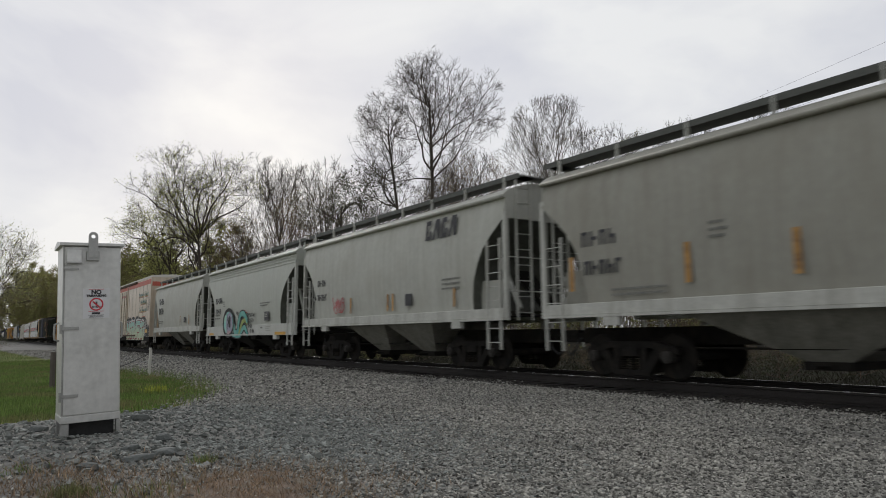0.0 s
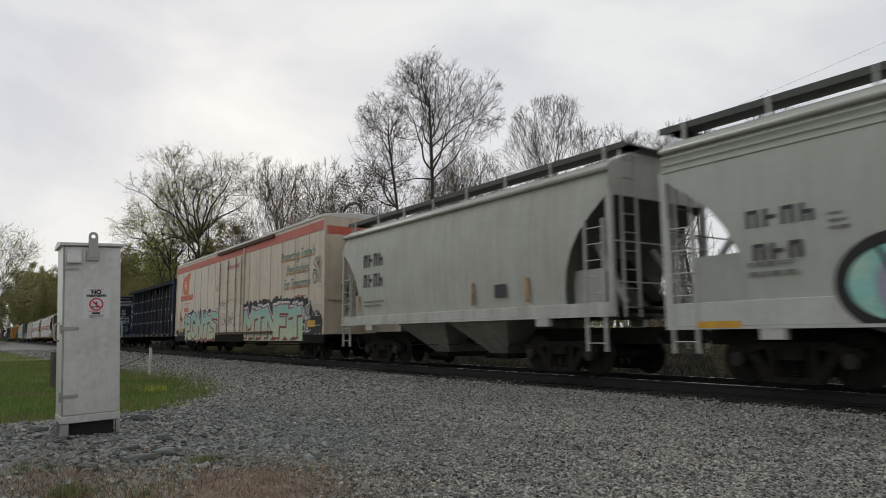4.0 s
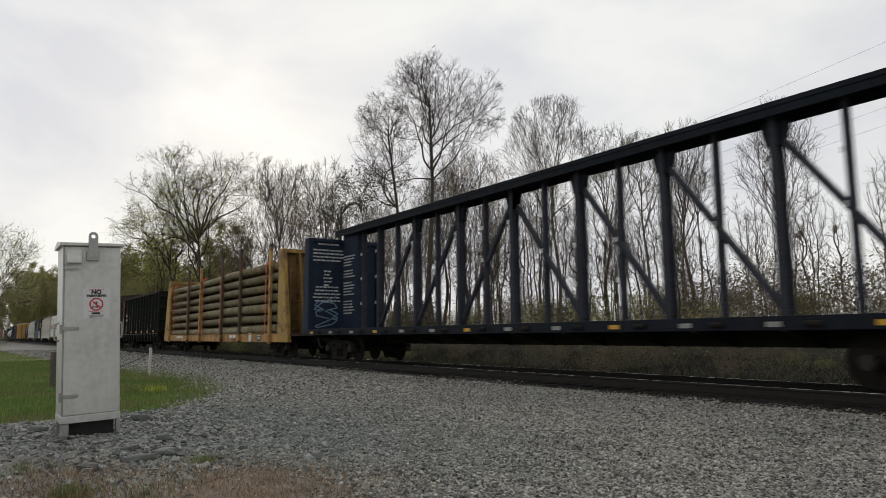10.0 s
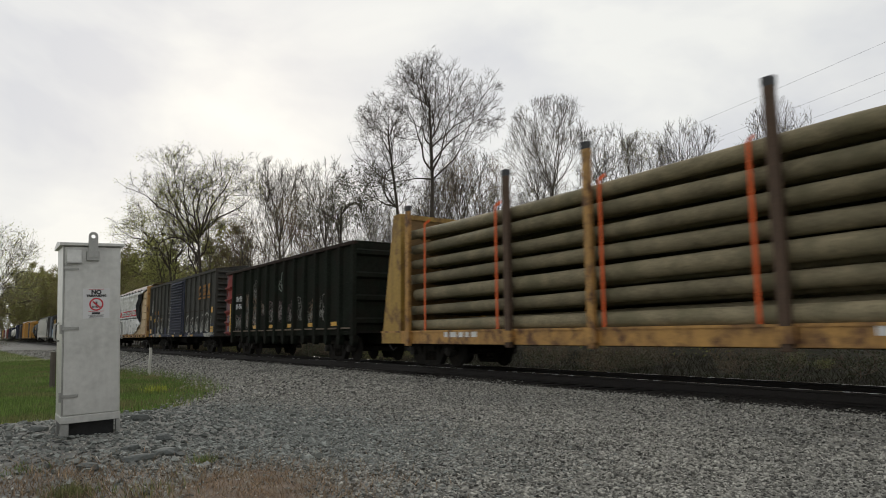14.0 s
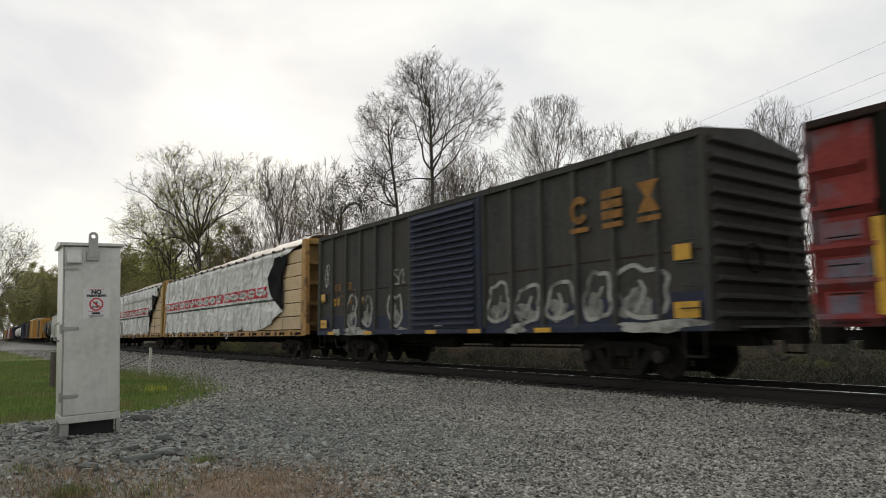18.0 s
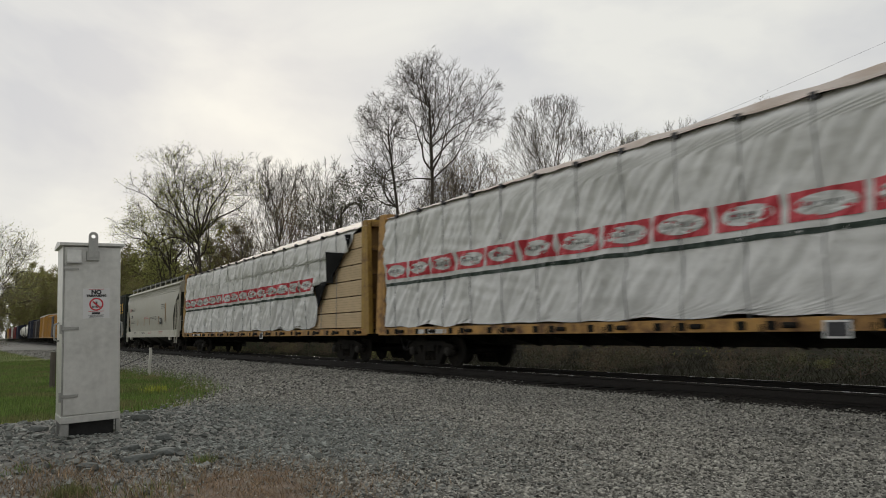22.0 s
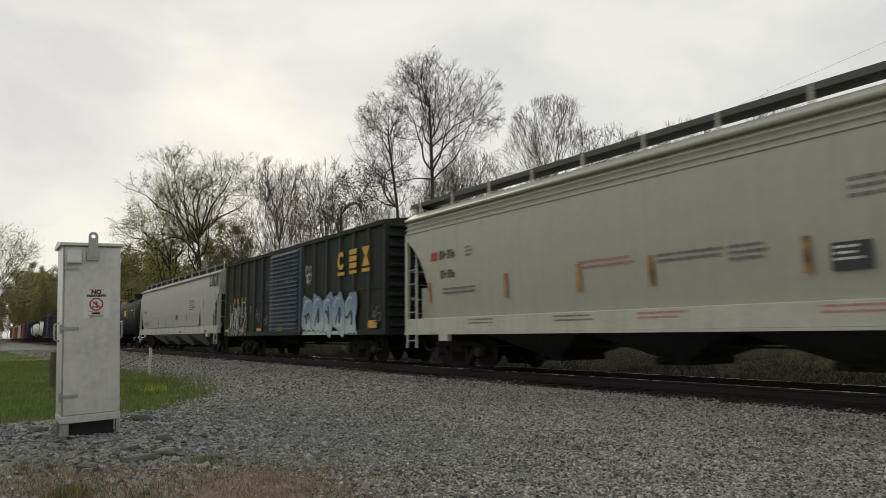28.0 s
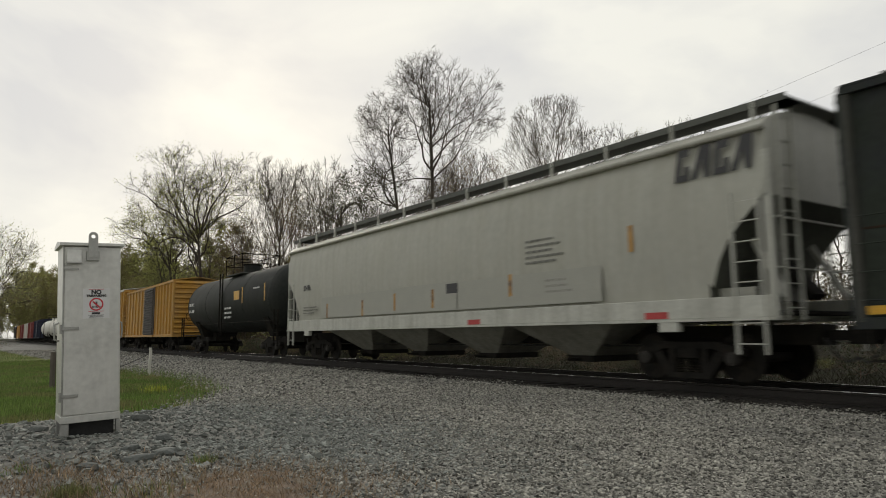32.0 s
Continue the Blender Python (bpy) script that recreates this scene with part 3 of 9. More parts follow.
def build_stones():
    def feathered(x, y):
        inner = np.minimum((1.5 - x) / 1.6, (y - 1.0) / 0.9)
        return on_stone(x, y) & (inner > rng.uniform(0, 1, len(x)))

    pts = [scatter(115000, -7.5, 1.5, 1.0, 7.0, feathered), scatter(95000, -13, 2.5, 3.0, 10.4, on_stone), scatter(42000, -32, -12, 1.5, 10.6, on_stone),
           scatter(8000, -75, -30, 1.5, 10.6, on_stone), scatter(4000, -30, 8, 12.6, 13.9, on_stone), scatter(26000, -10, 9, -2.6, 10.7, on_stone)]
    sizes = [rng.uniform(0.007, 0.0155, len(pts[0])), rng.uniform(0.008, 0.0165, len(pts[1])), rng.uniform(0.013, 0.026, len(pts[2])),
             rng.uniform(0.022, 0.042, len(pts[3])), rng.uniform(0.03, 0.05, len(pts[4])), rng.uniform(0.010, 0.020, len(pts[5]))]
    p, s = np.concatenate(pts), np.concatenate(sizes) * rng.choice([0.7, 0.9, 1.0, 1.0, 1.4], sum(len(q) for q in pts))
    worn = ((p[:, 0] - SOIL[0]) / 1.25) ** 2 + ((p[:, 1] - SOIL[1]) / 0.8) ** 2 < rng.uniform(0.5, 1.3, len(p))
    keep = ~(worn & (rng.uniform(0, 1, len(p)) < 0.35))
    p, s = p[keep], s[keep]
    dark = rng.uniform(0, 1, len(p)) < 0.9 * dark_zone(p[:, 0], p[:, 1])
    stones("ballast_stones", p[~dark], s[~dark], M["stone"], "loose grey crushed stones, pale and dark, lying on the ballast", 0.8)
    blackish = np.concatenate([scatter(15000, -22, 5, 9.95, 10.75, on_stone), scatter(9000, -22, 5, 10.9, 12.9, on_stone), scatter(9000, -60, -20, 10.0, 12.9, on_stone)])
    stones("track_stones", blackish, rng.uniform(0.012, 0.026, len(blackish)), M["stone_dark"], "near-black ballast stones along the rails", 0.8)
    q = scatter(9000, -12.5, -5.4, -1.0, 5.0, lambda x, y: on_stone(x, y) & (((x + 8.6) / 3.4) ** 2 + ((y - 1.9) / 2.5) ** 2 < rng.uniform(0.5, 1.1, len(x))))
    q = q[((q[:, 0] - SOIL[0]) / 1.25) ** 2 + ((q[:, 1] - SOIL[1]) / 0.8) ** 2 > 0.9]
    qs = rng.uniform(0.012, 0.026, len(q)) * rng.choice([0.7, 1.0, 1.0, 1.7], len(q))
    stones("riprap", np.concatenate([q, p[dark]]), np.concatenate([qs, s[dark] * 1.1]), M["slab_bulk"], "coarse dark blue-grey broken rock round the foot of the case", 0.7)


M["slab_bulk"] = mat("coarse_blue_grey_rock", (0.205, 0.216, 0.20), 0.85, vary=0.25, scale=9, island=0.5)


def rock(x, y, sx, sy, sz, rz, seed):
    """One split slab of rock, faceted, half sunk into the gravel."""
    r = random.Random(seed)
    bm = bmesh.new()
    bmesh.ops.create_icosphere(bm, subdivisions=2, radius=1)
    for v in bm.verts:
        v.co *= 0.82 + 0.3 * r.random()
        v.co.z = max(-0.6, min(0.62 + 0.08 * r.random(), v.co.z))
        v.co = Vector((v.co.x * sx, v.co.y * sy, v.co.z * sz))
    me = bpy.data.meshes.new("rock")
    bm.to_mesh(me)
    bm.free()
    me.materials.append(M["slab"])
    ob = new("rock", me)
    ob.matrix_basis = pose(x, y, float(ground_height(x, y)) + sz * 0.28, r.uniform(-8, 8), r.uniform(-8, 8), rz)
    tagged(ob, "flat blue-grey slab of broken rock in the gravel", "rock", group="rocks round the case")


SOIL = (-5.0, 1.75)


def build_soil():
    """Bare brown soil with dead grass where the gravel thins out."""
    rows = []
    for i in range(15):
        rr = i / 14
        row = []
        for j in range(49):
            a = j * math.tau / 48
            w = 1 + 0.35 * noise.noise((math.cos(a) * 1.7, math.sin(a) * 1.7, 4.0)) + 0.12 * noise.noise((math.cos(a) * 5, math.sin(a) * 5, 2.0))
            x, y = SOIL[0] + 1.25 * rr * w * math.cos(a) - 0.3 * rr * math.sin(a), SOIL[1] + 0.85 * rr * w * math.sin(a)
            row.append((x, y, float(ground_height(x, y)) + 0.016 - 0.04 * rr ** 3 + 0.012 * noise.noise((x * 5, y * 5, 2.0))))
        rows.append(row)
    tagged(part("soil", Shape().grid(rows), M["soil"], tidy=False, smooth=True), "bare brown soil with dead grass in the gravel", "soil", kind="structure")


M["soil"] = mat("brown_soil", (0.17, 0.125, 0.092), 0.95, vary=0.5, scale=6, bump=1.0, bump_scale=40, patch=(0.19, 0.175, 0.135), patch_amount=0.8, patch_scale=3.0)


def build_track():
    rows = []
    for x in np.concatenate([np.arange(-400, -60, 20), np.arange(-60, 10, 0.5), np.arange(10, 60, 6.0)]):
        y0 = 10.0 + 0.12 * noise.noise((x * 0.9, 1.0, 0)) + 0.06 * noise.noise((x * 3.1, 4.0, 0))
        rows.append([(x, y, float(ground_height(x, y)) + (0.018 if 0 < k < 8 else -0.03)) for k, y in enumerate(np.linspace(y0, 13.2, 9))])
    tagged(part("track_bed", Shape().grid(rows), M["stone_dark"], tidy=False), "near-black stone bed under the rails", "track bed", kind="structure")
    for dy, nm in ((-0.7525, "rail_near"), (0.7525, "rail_far")):
        y = TRACK_Y + dy
        prof = [(y - 0.076, -0.185), (y + 0.076, -0.185), (y + 0.076, -0.168), (y + 0.012, -0.150), (y + 0.010, -0.045), (y + 0.036, -0.036), (y + 0.036, -0.006),
                (y - 0.036, -0.006), (y - 0.036, -0.036), (y - 0.010, -0.045), (y - 0.012, -0.150), (y - 0.076, -0.168)]
        rail = part(nm, Shape().prism(prof, "x", -420, 60), M["rail"])
        tagged(rail, "rusty steel rail with a polished running surface", "rail", kind="structure")
        part("running_surface", Shape().prism([(y - 0.034, -0.008), (y + 0.034, -0.008), (y + 0.027, 0.0), (y - 0.027, 0.0)], "x", -420, 60), M["rail_top"], rail, "polished steel rail head")
    me = Shape().box(-0.115, 0.115, -1.3, 1.3, -0.16, 0.0).mesh("tie")
    me.materials.append(M["tie"])
    bed = new("tie_row")
    tagged(bed, "dark creosoted wooden ties under the rails", "railway ties", kind="structure")
    for k in range(150):
        ob = new("tie", me)
        ob.parent = bed
        ob.matrix_basis = pose(6 - 0.53 * k, TRACK_Y + rng.uniform(-0.04, 0.04), -0.19 + rng.uniform(-0.006, 0.003), 0, 0, rng.uniform(-1, 1))


def blades(name, pts, height, width, material, label, lean=0.35, lift=0.0):
    n = len(pts)
    h = rng.uniform(*height, n)
    a = rng.uniform(0, math.tau, n)
    w = rng.uniform(*width, n)
    base = np.stack([pts[:, 0], pts[:, 1], ground_height(pts[:, 0], pts[:, 1]) - 0.05 + lift], 1)
    side = np.stack([np.cos(a), np.sin(a), 0 * a], 1) * w[:, None]
    bend = rng.normal(0, lean, (n, 2)) * h[:, None]
    tip = base + np.stack([bend[:, 0], bend[:, 1], h + 0.05], 1)
    v = np.stack([base - side, base + side, tip], 1).reshape(-1, 3)
    f = np.arange(3 * n).reshape(-1, 3)
    ob = new(name, bulk_mesh(name, v, f, material))
    return tagged(ob, label, "grass", kind="stuff")


def on_lawn(x, y):
    return (y < lawn_edge(x) + rng.normal(0, 0.25, len(x))) & (x < -10.2)


def build_grass():
    p = np.concatenate([scatter(60000, -20, -10.2, -3, 4.8, on_lawn), scatter(60000, -40, -20, -2, 5.0, on_lawn), scatter(30000, -90, -40, -4, 4.6, on_lawn)])
    d = np.abs(p[:, 0])
    ob = blades("lawn", p, (0.02, 0.07), (0.004, 0.009), M["grass"], "short spring-green lawn beside the gravel")
    edge = scatter(7000, -26, -10.4, -1, 5.2, lambda x, y: np.abs(y - lawn_edge(x)) < 0.45)
    blades("tall_grass", edge, (0.08, 0.24), (0.004, 0.009), M["grass"], "taller ragged grass along the lawn's edge", 0.45)
    worn = scatter(16000, -24, -10.4, -1, 5.4, lambda x, y: np.abs(y - lawn_edge(x) + 0.25) < rng.uniform(0, 0.8, len(x)))
    blades("dry_lawn_edge", worn, (0.02, 0.09), (0.003, 0.007), M["dry_grass"], "brown withered grass along the gravel", 0.9)
    tuft = []
    for cx, cy, n, r in ((-5.55, 0.62, 420, 0.13), (-6.35, 1.75, 130, 0.10), (-6.7, 0.35, 60, 0.2), (-5.35, 1.05, 130, 0.25)):
        tuft.append(np.stack([rng.normal(cx, r * 0.6, n), rng.normal(cy, r * 0.6, n)], 1))
    blades("grass_tufts", np.concatenate(tuft), (0.02, 0.07), (0.003, 0.006), M["grass"], "small green tufts growing through the gravel", 0.6, 0.03)
    dry = np.concatenate([np.stack([rng.normal(SOIL[0], 0.75, 3400), rng.normal(SOIL[1], 0.5, 3400)], 1), np.stack([rng.normal(-5.9, 0.6, 1600), rng.normal(0.6, 0.3, 1600)], 1)])
    blades("dead_grass", dry, (0.008, 0.03), (0.002, 0.005), M["dry_grass"], "matted brown dead grass on bare soil", 2.6, 0.05)
    bed = np.concatenate([np.stack([rng.normal(cx, 0.16, 130), rng.normal(cy, 0.12, 130)], 1) for cx, cy in ((-15.4, 3.2),)])
    blades("flowering_weed", bed, (0.05, 0.16), (0.008, 0.014), M["weed_flower"], "yellow flowering weed at the lawn's edge beside the case", 0.3)
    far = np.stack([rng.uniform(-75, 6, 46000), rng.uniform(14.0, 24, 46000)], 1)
    blades("trackside_weeds", far, (0.05, 0.22), (0.006, 0.016), M["weed"], "dry weeds on the bank behind the track, coloured near-black for shade", 0.9)


M["weed_flower"] = mat("yellow_green_weed", (0.33, 0.36, 0.06), 0.6, vary=0.2, scale=6, island=0.4, thin=0.4)
# weed colours darkened as well, in place of shade below the cars
M["weed"] = mat("shade_darkened_weeds", (0.028, 0.025, 0.015), 0.8, vary=0.25, scale=0.6, island=0.3, patch=(0.030, 0.038, 0.014), patch_amount=0.8, patch_scale=0.4, thin=0.3)

M["stone_dark"] = mat("near_black_track_stone", (0.040, 0.037, 0.033), 0.85, vary=0.3, scale=9, island=0.6, spec=0.15)
build_ground()
build_ballast()
build_soil()
build_track()


# ---------------------------------------------------------------- trees
def colony(seed, crowns, trunk_top, step=0.42, attract=900, reach=3.2, kill=0.75, tip=0.017, up=0.10, lean=(0, 0), gnarl=0.18, twigs=2, twig_len=0.8, power=2.3):
    """Segments of a bare tree whose limbs grow towards points spread through its crowns (cx, cy, cz, rx, rz)."""
    r = np.random.default_rng(seed)
    pts = []
    vol = np.array([c[3] ** 2 * c[4] for c in crowns])
    for c, share in zip(crowns, vol / vol.sum()):
        n = int(attract * share)
        u = r.normal(0, 1, (n, 3))
        u /= np.linalg.norm(u, axis=1, keepdims=True)
        u *= (r.uniform(0.02, 1, (n, 1)) ** (1 / 2.1))
        pts.append(np.array(c[:3]) + u * np.array([c[3], c[3], c[4]]))
    att = np.concatenate(pts)
    nodes, parent = [], []
    n0 = max(4, int(trunk_top / step))
    for k in range(n0 + 1):
        t = k / n0
        nodes.append(np.array([lean[0] * t * t + 0.10 * math.sin(t * 5 + seed), lean[1] * t * t + 0.10 * math.sin(t * 4 + 2 * seed), trunk_top * t]))
        parent.append(k - 1)
    arr = np.array(nodes)
    dist = np.linalg.norm(att[:, None] - arr[None], axis=2)
    near, nd = dist.argmin(1), dist.min(1)
    alive = np.ones(len(att), bool)
    far = reach * 1.5
    for it in range(130):
        use = alive & (nd < (far if it < 25 else reach))
        if not use.any():
            break
        grow = {}
        d = att[use] - np.array(nodes)[near[use]]
        d /= np.maximum(np.linalg.norm(d, axis=1, keepdims=True), 1e-6)
        for i, v in zip(near[use], d):
            grow[i] = grow.get(i, 0) + v
        fresh = []
        for i, v in grow.items():
            v = v / max(np.linalg.norm(v), 1e-6) + r.normal(0, gnarl, 3)
            v[2] += up
            v /= np.linalg.norm(v)
            fresh.append(len(nodes))
            nodes.append(nodes[i] + v * step)
            parent.append(i)
        new_pts = np.array([nodes[i] for i in fresh])
        dd = np.linalg.norm(att[:, None] - new_pts[None], axis=2)
        j = dd.argmin(1)
        m = dd.min(1)
        better = m < nd
        near[better] = np.array(fresh)[j[better]]
        nd[better] = m[better]
        alive &= nd > kill
    n = len(nodes)
    # ease the kinks out of the limbs
    par = np.array(parent)
    for _ in range(3):
        pos = np.array(nodes)
        kid_sum, kid_n = np.zeros((n, 3)), np.zeros(n)
        np.add.at(kid_sum, par[1:], pos[1:])
        np.add.at(kid_n, par[1:], 1)
        mid = (par > 0) & (kid_n > 0)
        pos[mid] = 0.5 * pos[mid] + 0.25 * pos[par[mid]] + 0.25 * kid_sum[mid] / kid_n[mid][:, None]
        nodes = list(pos)
    load = np.zeros(n)
    kids = np.zeros(n, int)
    for i in range(n - 1, 0, -1):
        if kids[i] == 0:
            load[i] = tip ** power
        load[parent[i]] += load[i]
        kids[parent[i]] += 1
    rad = np.maximum(load ** (1 / power), tip)
    rad[0] = rad[1] * 1.15
    segs = []
    for i in range(1, n):
        p = parent[i]
        r1 = min(rad[p], rad[i] * 1.35)
        level = 0 if rad[i] > 0.5 * rad[1] else 2 if rad[i] > 0.22 * rad[1] else 4
        segs.append((nodes[p], nodes[i], r1, rad[i], level))
        if rad[i] < 2.4 * tip and i > n0:
            base = nodes[i] - nodes[p]
            base /= np.linalg.norm(base)
            for _ in range(twigs):
                e = base + r.normal(0, 0.55, 3)
                e[2] += 2.5 * up
                e /= np.linalg.norm(e)
                ln = twig_len * r.uniform(0.4, 1.2)
                mid = nodes[i] + e * ln * 0.5
                e2 = e + r.normal(0, 0.2, 3)
                end = mid + e2 / np.linalg.norm(e2) * ln * 0.5
                segs.append((nodes[i], mid, tip * 0.75, tip * 0.6, 5))
                segs.append((mid, end, tip * 0.6, tip * 0.4, 6))
                e3 = e + r.normal(0, 0.8, 3)
                segs.append((mid, mid + e3 / np.linalg.norm(e3) * ln * 0.4, tip * 0.5, tip * 0.35, 6))
    return segs


def grown(seed, crowns, trunk_top, thick=0.2, tip=0.010, leaders=12, gnarl=0.16, up=0.06, fork=0.42, lean=(0, 0), kids=(9, 8, 5), open_angle=0.75):
    """Segments of a bare tree: a trunk, leaders reaching for its crowns (cx, cy, cz, rx, rz), and three orders of side branches kept within them."""
    r = random.Random(seed)
    segs = []
    balls = [(Vector(c[:3]), 1.1 * c[3], 1.08 * c[4]) for c in crowns]

    def inside(p):
        return any(((p.x - c.x) / rx) ** 2 + ((p.y - c.y) / rx) ** 2 + ((p.z - c.z) / rz) ** 2 < 1.0 for c, rx, rz in balls)

    def room(p, d):
        last = 0.0
        for k in range(1, 24):
            if inside(p + d * (0.4 * k)):
                last = 0.4 * k
        return last

    def jig(a):
        return Vector((r.gauss(0, a), r.gauss(0, a), r.gauss(0, a)))

    def limb(p, d, length, r0, r1, level, first=0.25):
        n = max(2, round(length / (0.55, 0.42, 0.30, 0.24, 0.25)[level]))
        stops = []
        if level < 4:
            count = kids[level - 1] if level else 0
            count = max(1, round(count * min(1.0, 0.25 + length / (9.0, 4.5, 2.2, 1.1)[level])))
            stops = [first + (0.98 - first) * (k + r.random()) / count for k in range(count)]
        turn = r.uniform(0, math.tau)
        for k in range(n):
            d = (d + jig(gnarl * (0.5, 0.8, 1.0, 1.1, 1.1)[level]) + Vector((0, 0, up))).normalized()
            q = p + d * (length / n)
            ra, rb = r0 + (r1 - r0) * k / n, r0 + (r1 - r0) * (k + 1) / n
            segs.append((np.array(p), np.array(q), ra, rb, (1, 2, 4, 5, 6)[level]))
            for s in stops:
                if k <= s * n < k + 1:
                    turn += 2.4 + r.uniform(-0.5, 0.5)
                    u = d.orthogonal().normalized()
                    side = u * math.cos(turn) + d.cross(u) * math.sin(turn)
                    a = open_angle * r.uniform(0.7, 1.3)
                    e = (d * math.cos(a) + side * math.sin(a)).normalized()
                    ln = length * r.uniform(0.42, 0.72) * (1.15 - 0.65 * s)
                    ln = min(ln, (0, 3.4, 1.7, 0.8)[level])
                    lim = room(q, e)
                    ln = min(ln, max(lim, 0.35 * ln))
                    if ln > 0.12:
                        rk = max(tip, rb * 0.58)
                        limb(q, e, ln, rk, max(tip * (0.9, 0.9, 0.8, 0.6)[level], rk * 0.25), level + 1)
            p = q
        return p

    n0 = max(5, int(trunk_top / 0.6))
    stem = [Vector((lean[0] * t * t + 0.22 * math.sin(t * 7 + seed), lean[1] * t * t + 0.22 * math.sin(t * 6 + 2 * seed), trunk_top * t)) for t in [k / n0 for k in range(n0 + 1)]]
    for k in range(n0):
        a, b = (1.2 - 0.85 * (k / n0) ** 1.4), (1.2 - 0.85 * ((k + 1) / n0) ** 1.4)
        segs.append((np.array(stem[k]), np.array(stem[k + 1]), thick * a, thick * b, 0))
    vol = [c[3] ** 2 * c[4] for c in crowns]
    for c, v in zip(crowns, vol):
        count = max(2, round(leaders * v / sum(vol)))
        for k in range(count):
            az = 2.4 * k + r.uniform(-0.4, 0.4) + seed
            el = math.asin(-0.35 + 1.3 * (k + r.random()) / count if count > 1 else 0.5)
            tgt = Vector((c[0] + c[3] * math.cos(az) * math.cos(el), c[1] + c[3] * math.sin(az) * math.cos(el), c[2] + c[4] * math.sin(el)))
            flat = math.hypot(tgt.x, tgt.y)
            z = min(trunk_top * 0.97, max(trunk_top * fork, tgt.z - flat * r.uniform(0.7, 1.3)))
            i = min(n0, int(z / trunk_top * n0))
            start = stem[i]
            way = tgt - start
            d = (way.normalized() + Vector((0, 0, r.uniform(0.0, 0.25)))).normalized()
            ln = way.length
            r0 = thick * 1.15 / math.sqrt(max(count, 7)) * min(1.2, 0.55 + ln / 11)
            limb(start, d, ln, r0, tip * 1.2, 1, 0.2)
    return segs


def segs_mesh(name, segs, material, limit=None):
    p = np.array([s[0] for s in segs])
    q = np.array([s[1] for s in segs])
    r1 = np.array([s[2] for s in segs])
    r2 = np.array([s[3] for s in segs])
    d = q - p
    ln = np.linalg.norm(d, axis=1, keepdims=True)
    d = d / np.maximum(ln, 1e-6)
    ref = np.where(np.abs(d[:, 2:3]) > 0.9, np.array([[1.0, 0, 0]]), np.array([[0, 0, 1.0]]))
    u = np.cross(d, ref)
    u /= np.linalg.norm(u, axis=1, keepdims=True)
    w = np.cross(d, u)
    vs, fs, base = [], [], 0
    for lo, hi, k in ((0.045, 9, 7), (0.0, 0.045, 3)):
        m = (r1 >= lo) & (r1 < hi)
        n = int(m.sum())
        if not n:
            continue
        ang = np.arange(k) * math.tau / k
        ring = u[m][:, None, :] * np.cos(ang)[None, :, None] + w[m][:, None, :] * np.sin(ang)[None, :, None]
        a = p[m][:, None, :] + ring * r1[m][:, None, None]
        b = q[m][:, None, :] + ring * r2[m][:, None, None]
        vs.append(np.concatenate([a, b], 1).reshape(-1, 3))
        i = np.arange(k)
        quad = np.stack([i, (i + 1) % k, k + (i + 1) % k, k + i], 1)
        fs.append((quad[None] + (np.arange(n) * 2 * k)[:, None, None] + base).reshape(-1, 4))
        base += n * 2 * k
    return bulk_mesh(name, np.concatenate(vs), np.concatenate(fs), material)


def leaf_mesh(name, segs, count, size, material, seed, min_level=4, jitter=0.25, zlo=0.0, zhi=1e9):
    r = np.random.default_rng(seed)
    tips = np.array([s[1] for s in segs if s[4] >= min_level and zlo <= s[1][2] <= zhi])
    knots = tips[r.integers(0, len(tips), max(1, count // 14))]
    c = knots[r.integers(0, len(knots), count)] + r.normal(0, jitter, (count, 3))
    a = r.normal(0, 1, (count, 3))
    a /= np.linalg.norm(a, axis=1, keepdims=True)
    b = np.cross(a, r.normal(0, 1, (count, 3)))
    b /= np.linalg.norm(b, axis=1, keepdims=True)
    s = r.uniform(0.5, 1.2, (count, 1)) * size
    v = np.stack([c - a * s, c + b * s * 0.5, c + a * s, c - b * s * 0.5], 1).reshape(-1, 3)
    return bulk_mesh(name, v, np.arange(4 * count).reshape(-1, 4), material)


def crown_tree(name, label, seed, x, y, crowns, trunk_top, leaves=(), bark="bark", group="trees behind the track", **shape):
    """A single tree: trunk and limbs, fine branchwork, and leaf clumps where it has any."""
    segs = (grown if "thick" in shape else colony)(seed, crowns, trunk_top, **shape)
    root = new(name)
    tagged(root, label, "tree", group)
    part("trunk", segs_mesh("trunk", [s for s in segs if s[4] <= 2], M[bark]), M[bark], root)
    tagged(part("branchwork", segs_mesh("branchwork", [s for s in segs if s[4] > 2], M[bark]), M[bark], root), kind="stuff")
    for i, (count, size, material, lo, hi) in enumerate(leaves):
        part("crown", leaf_mesh("crown", segs, count, size, M[material], seed + 50 + i, 4, 0.30, lo, hi), M[material], root)
    root.matrix_basis = pose(x, y, float(ground_height(x, y)) - 0.1)
    return root


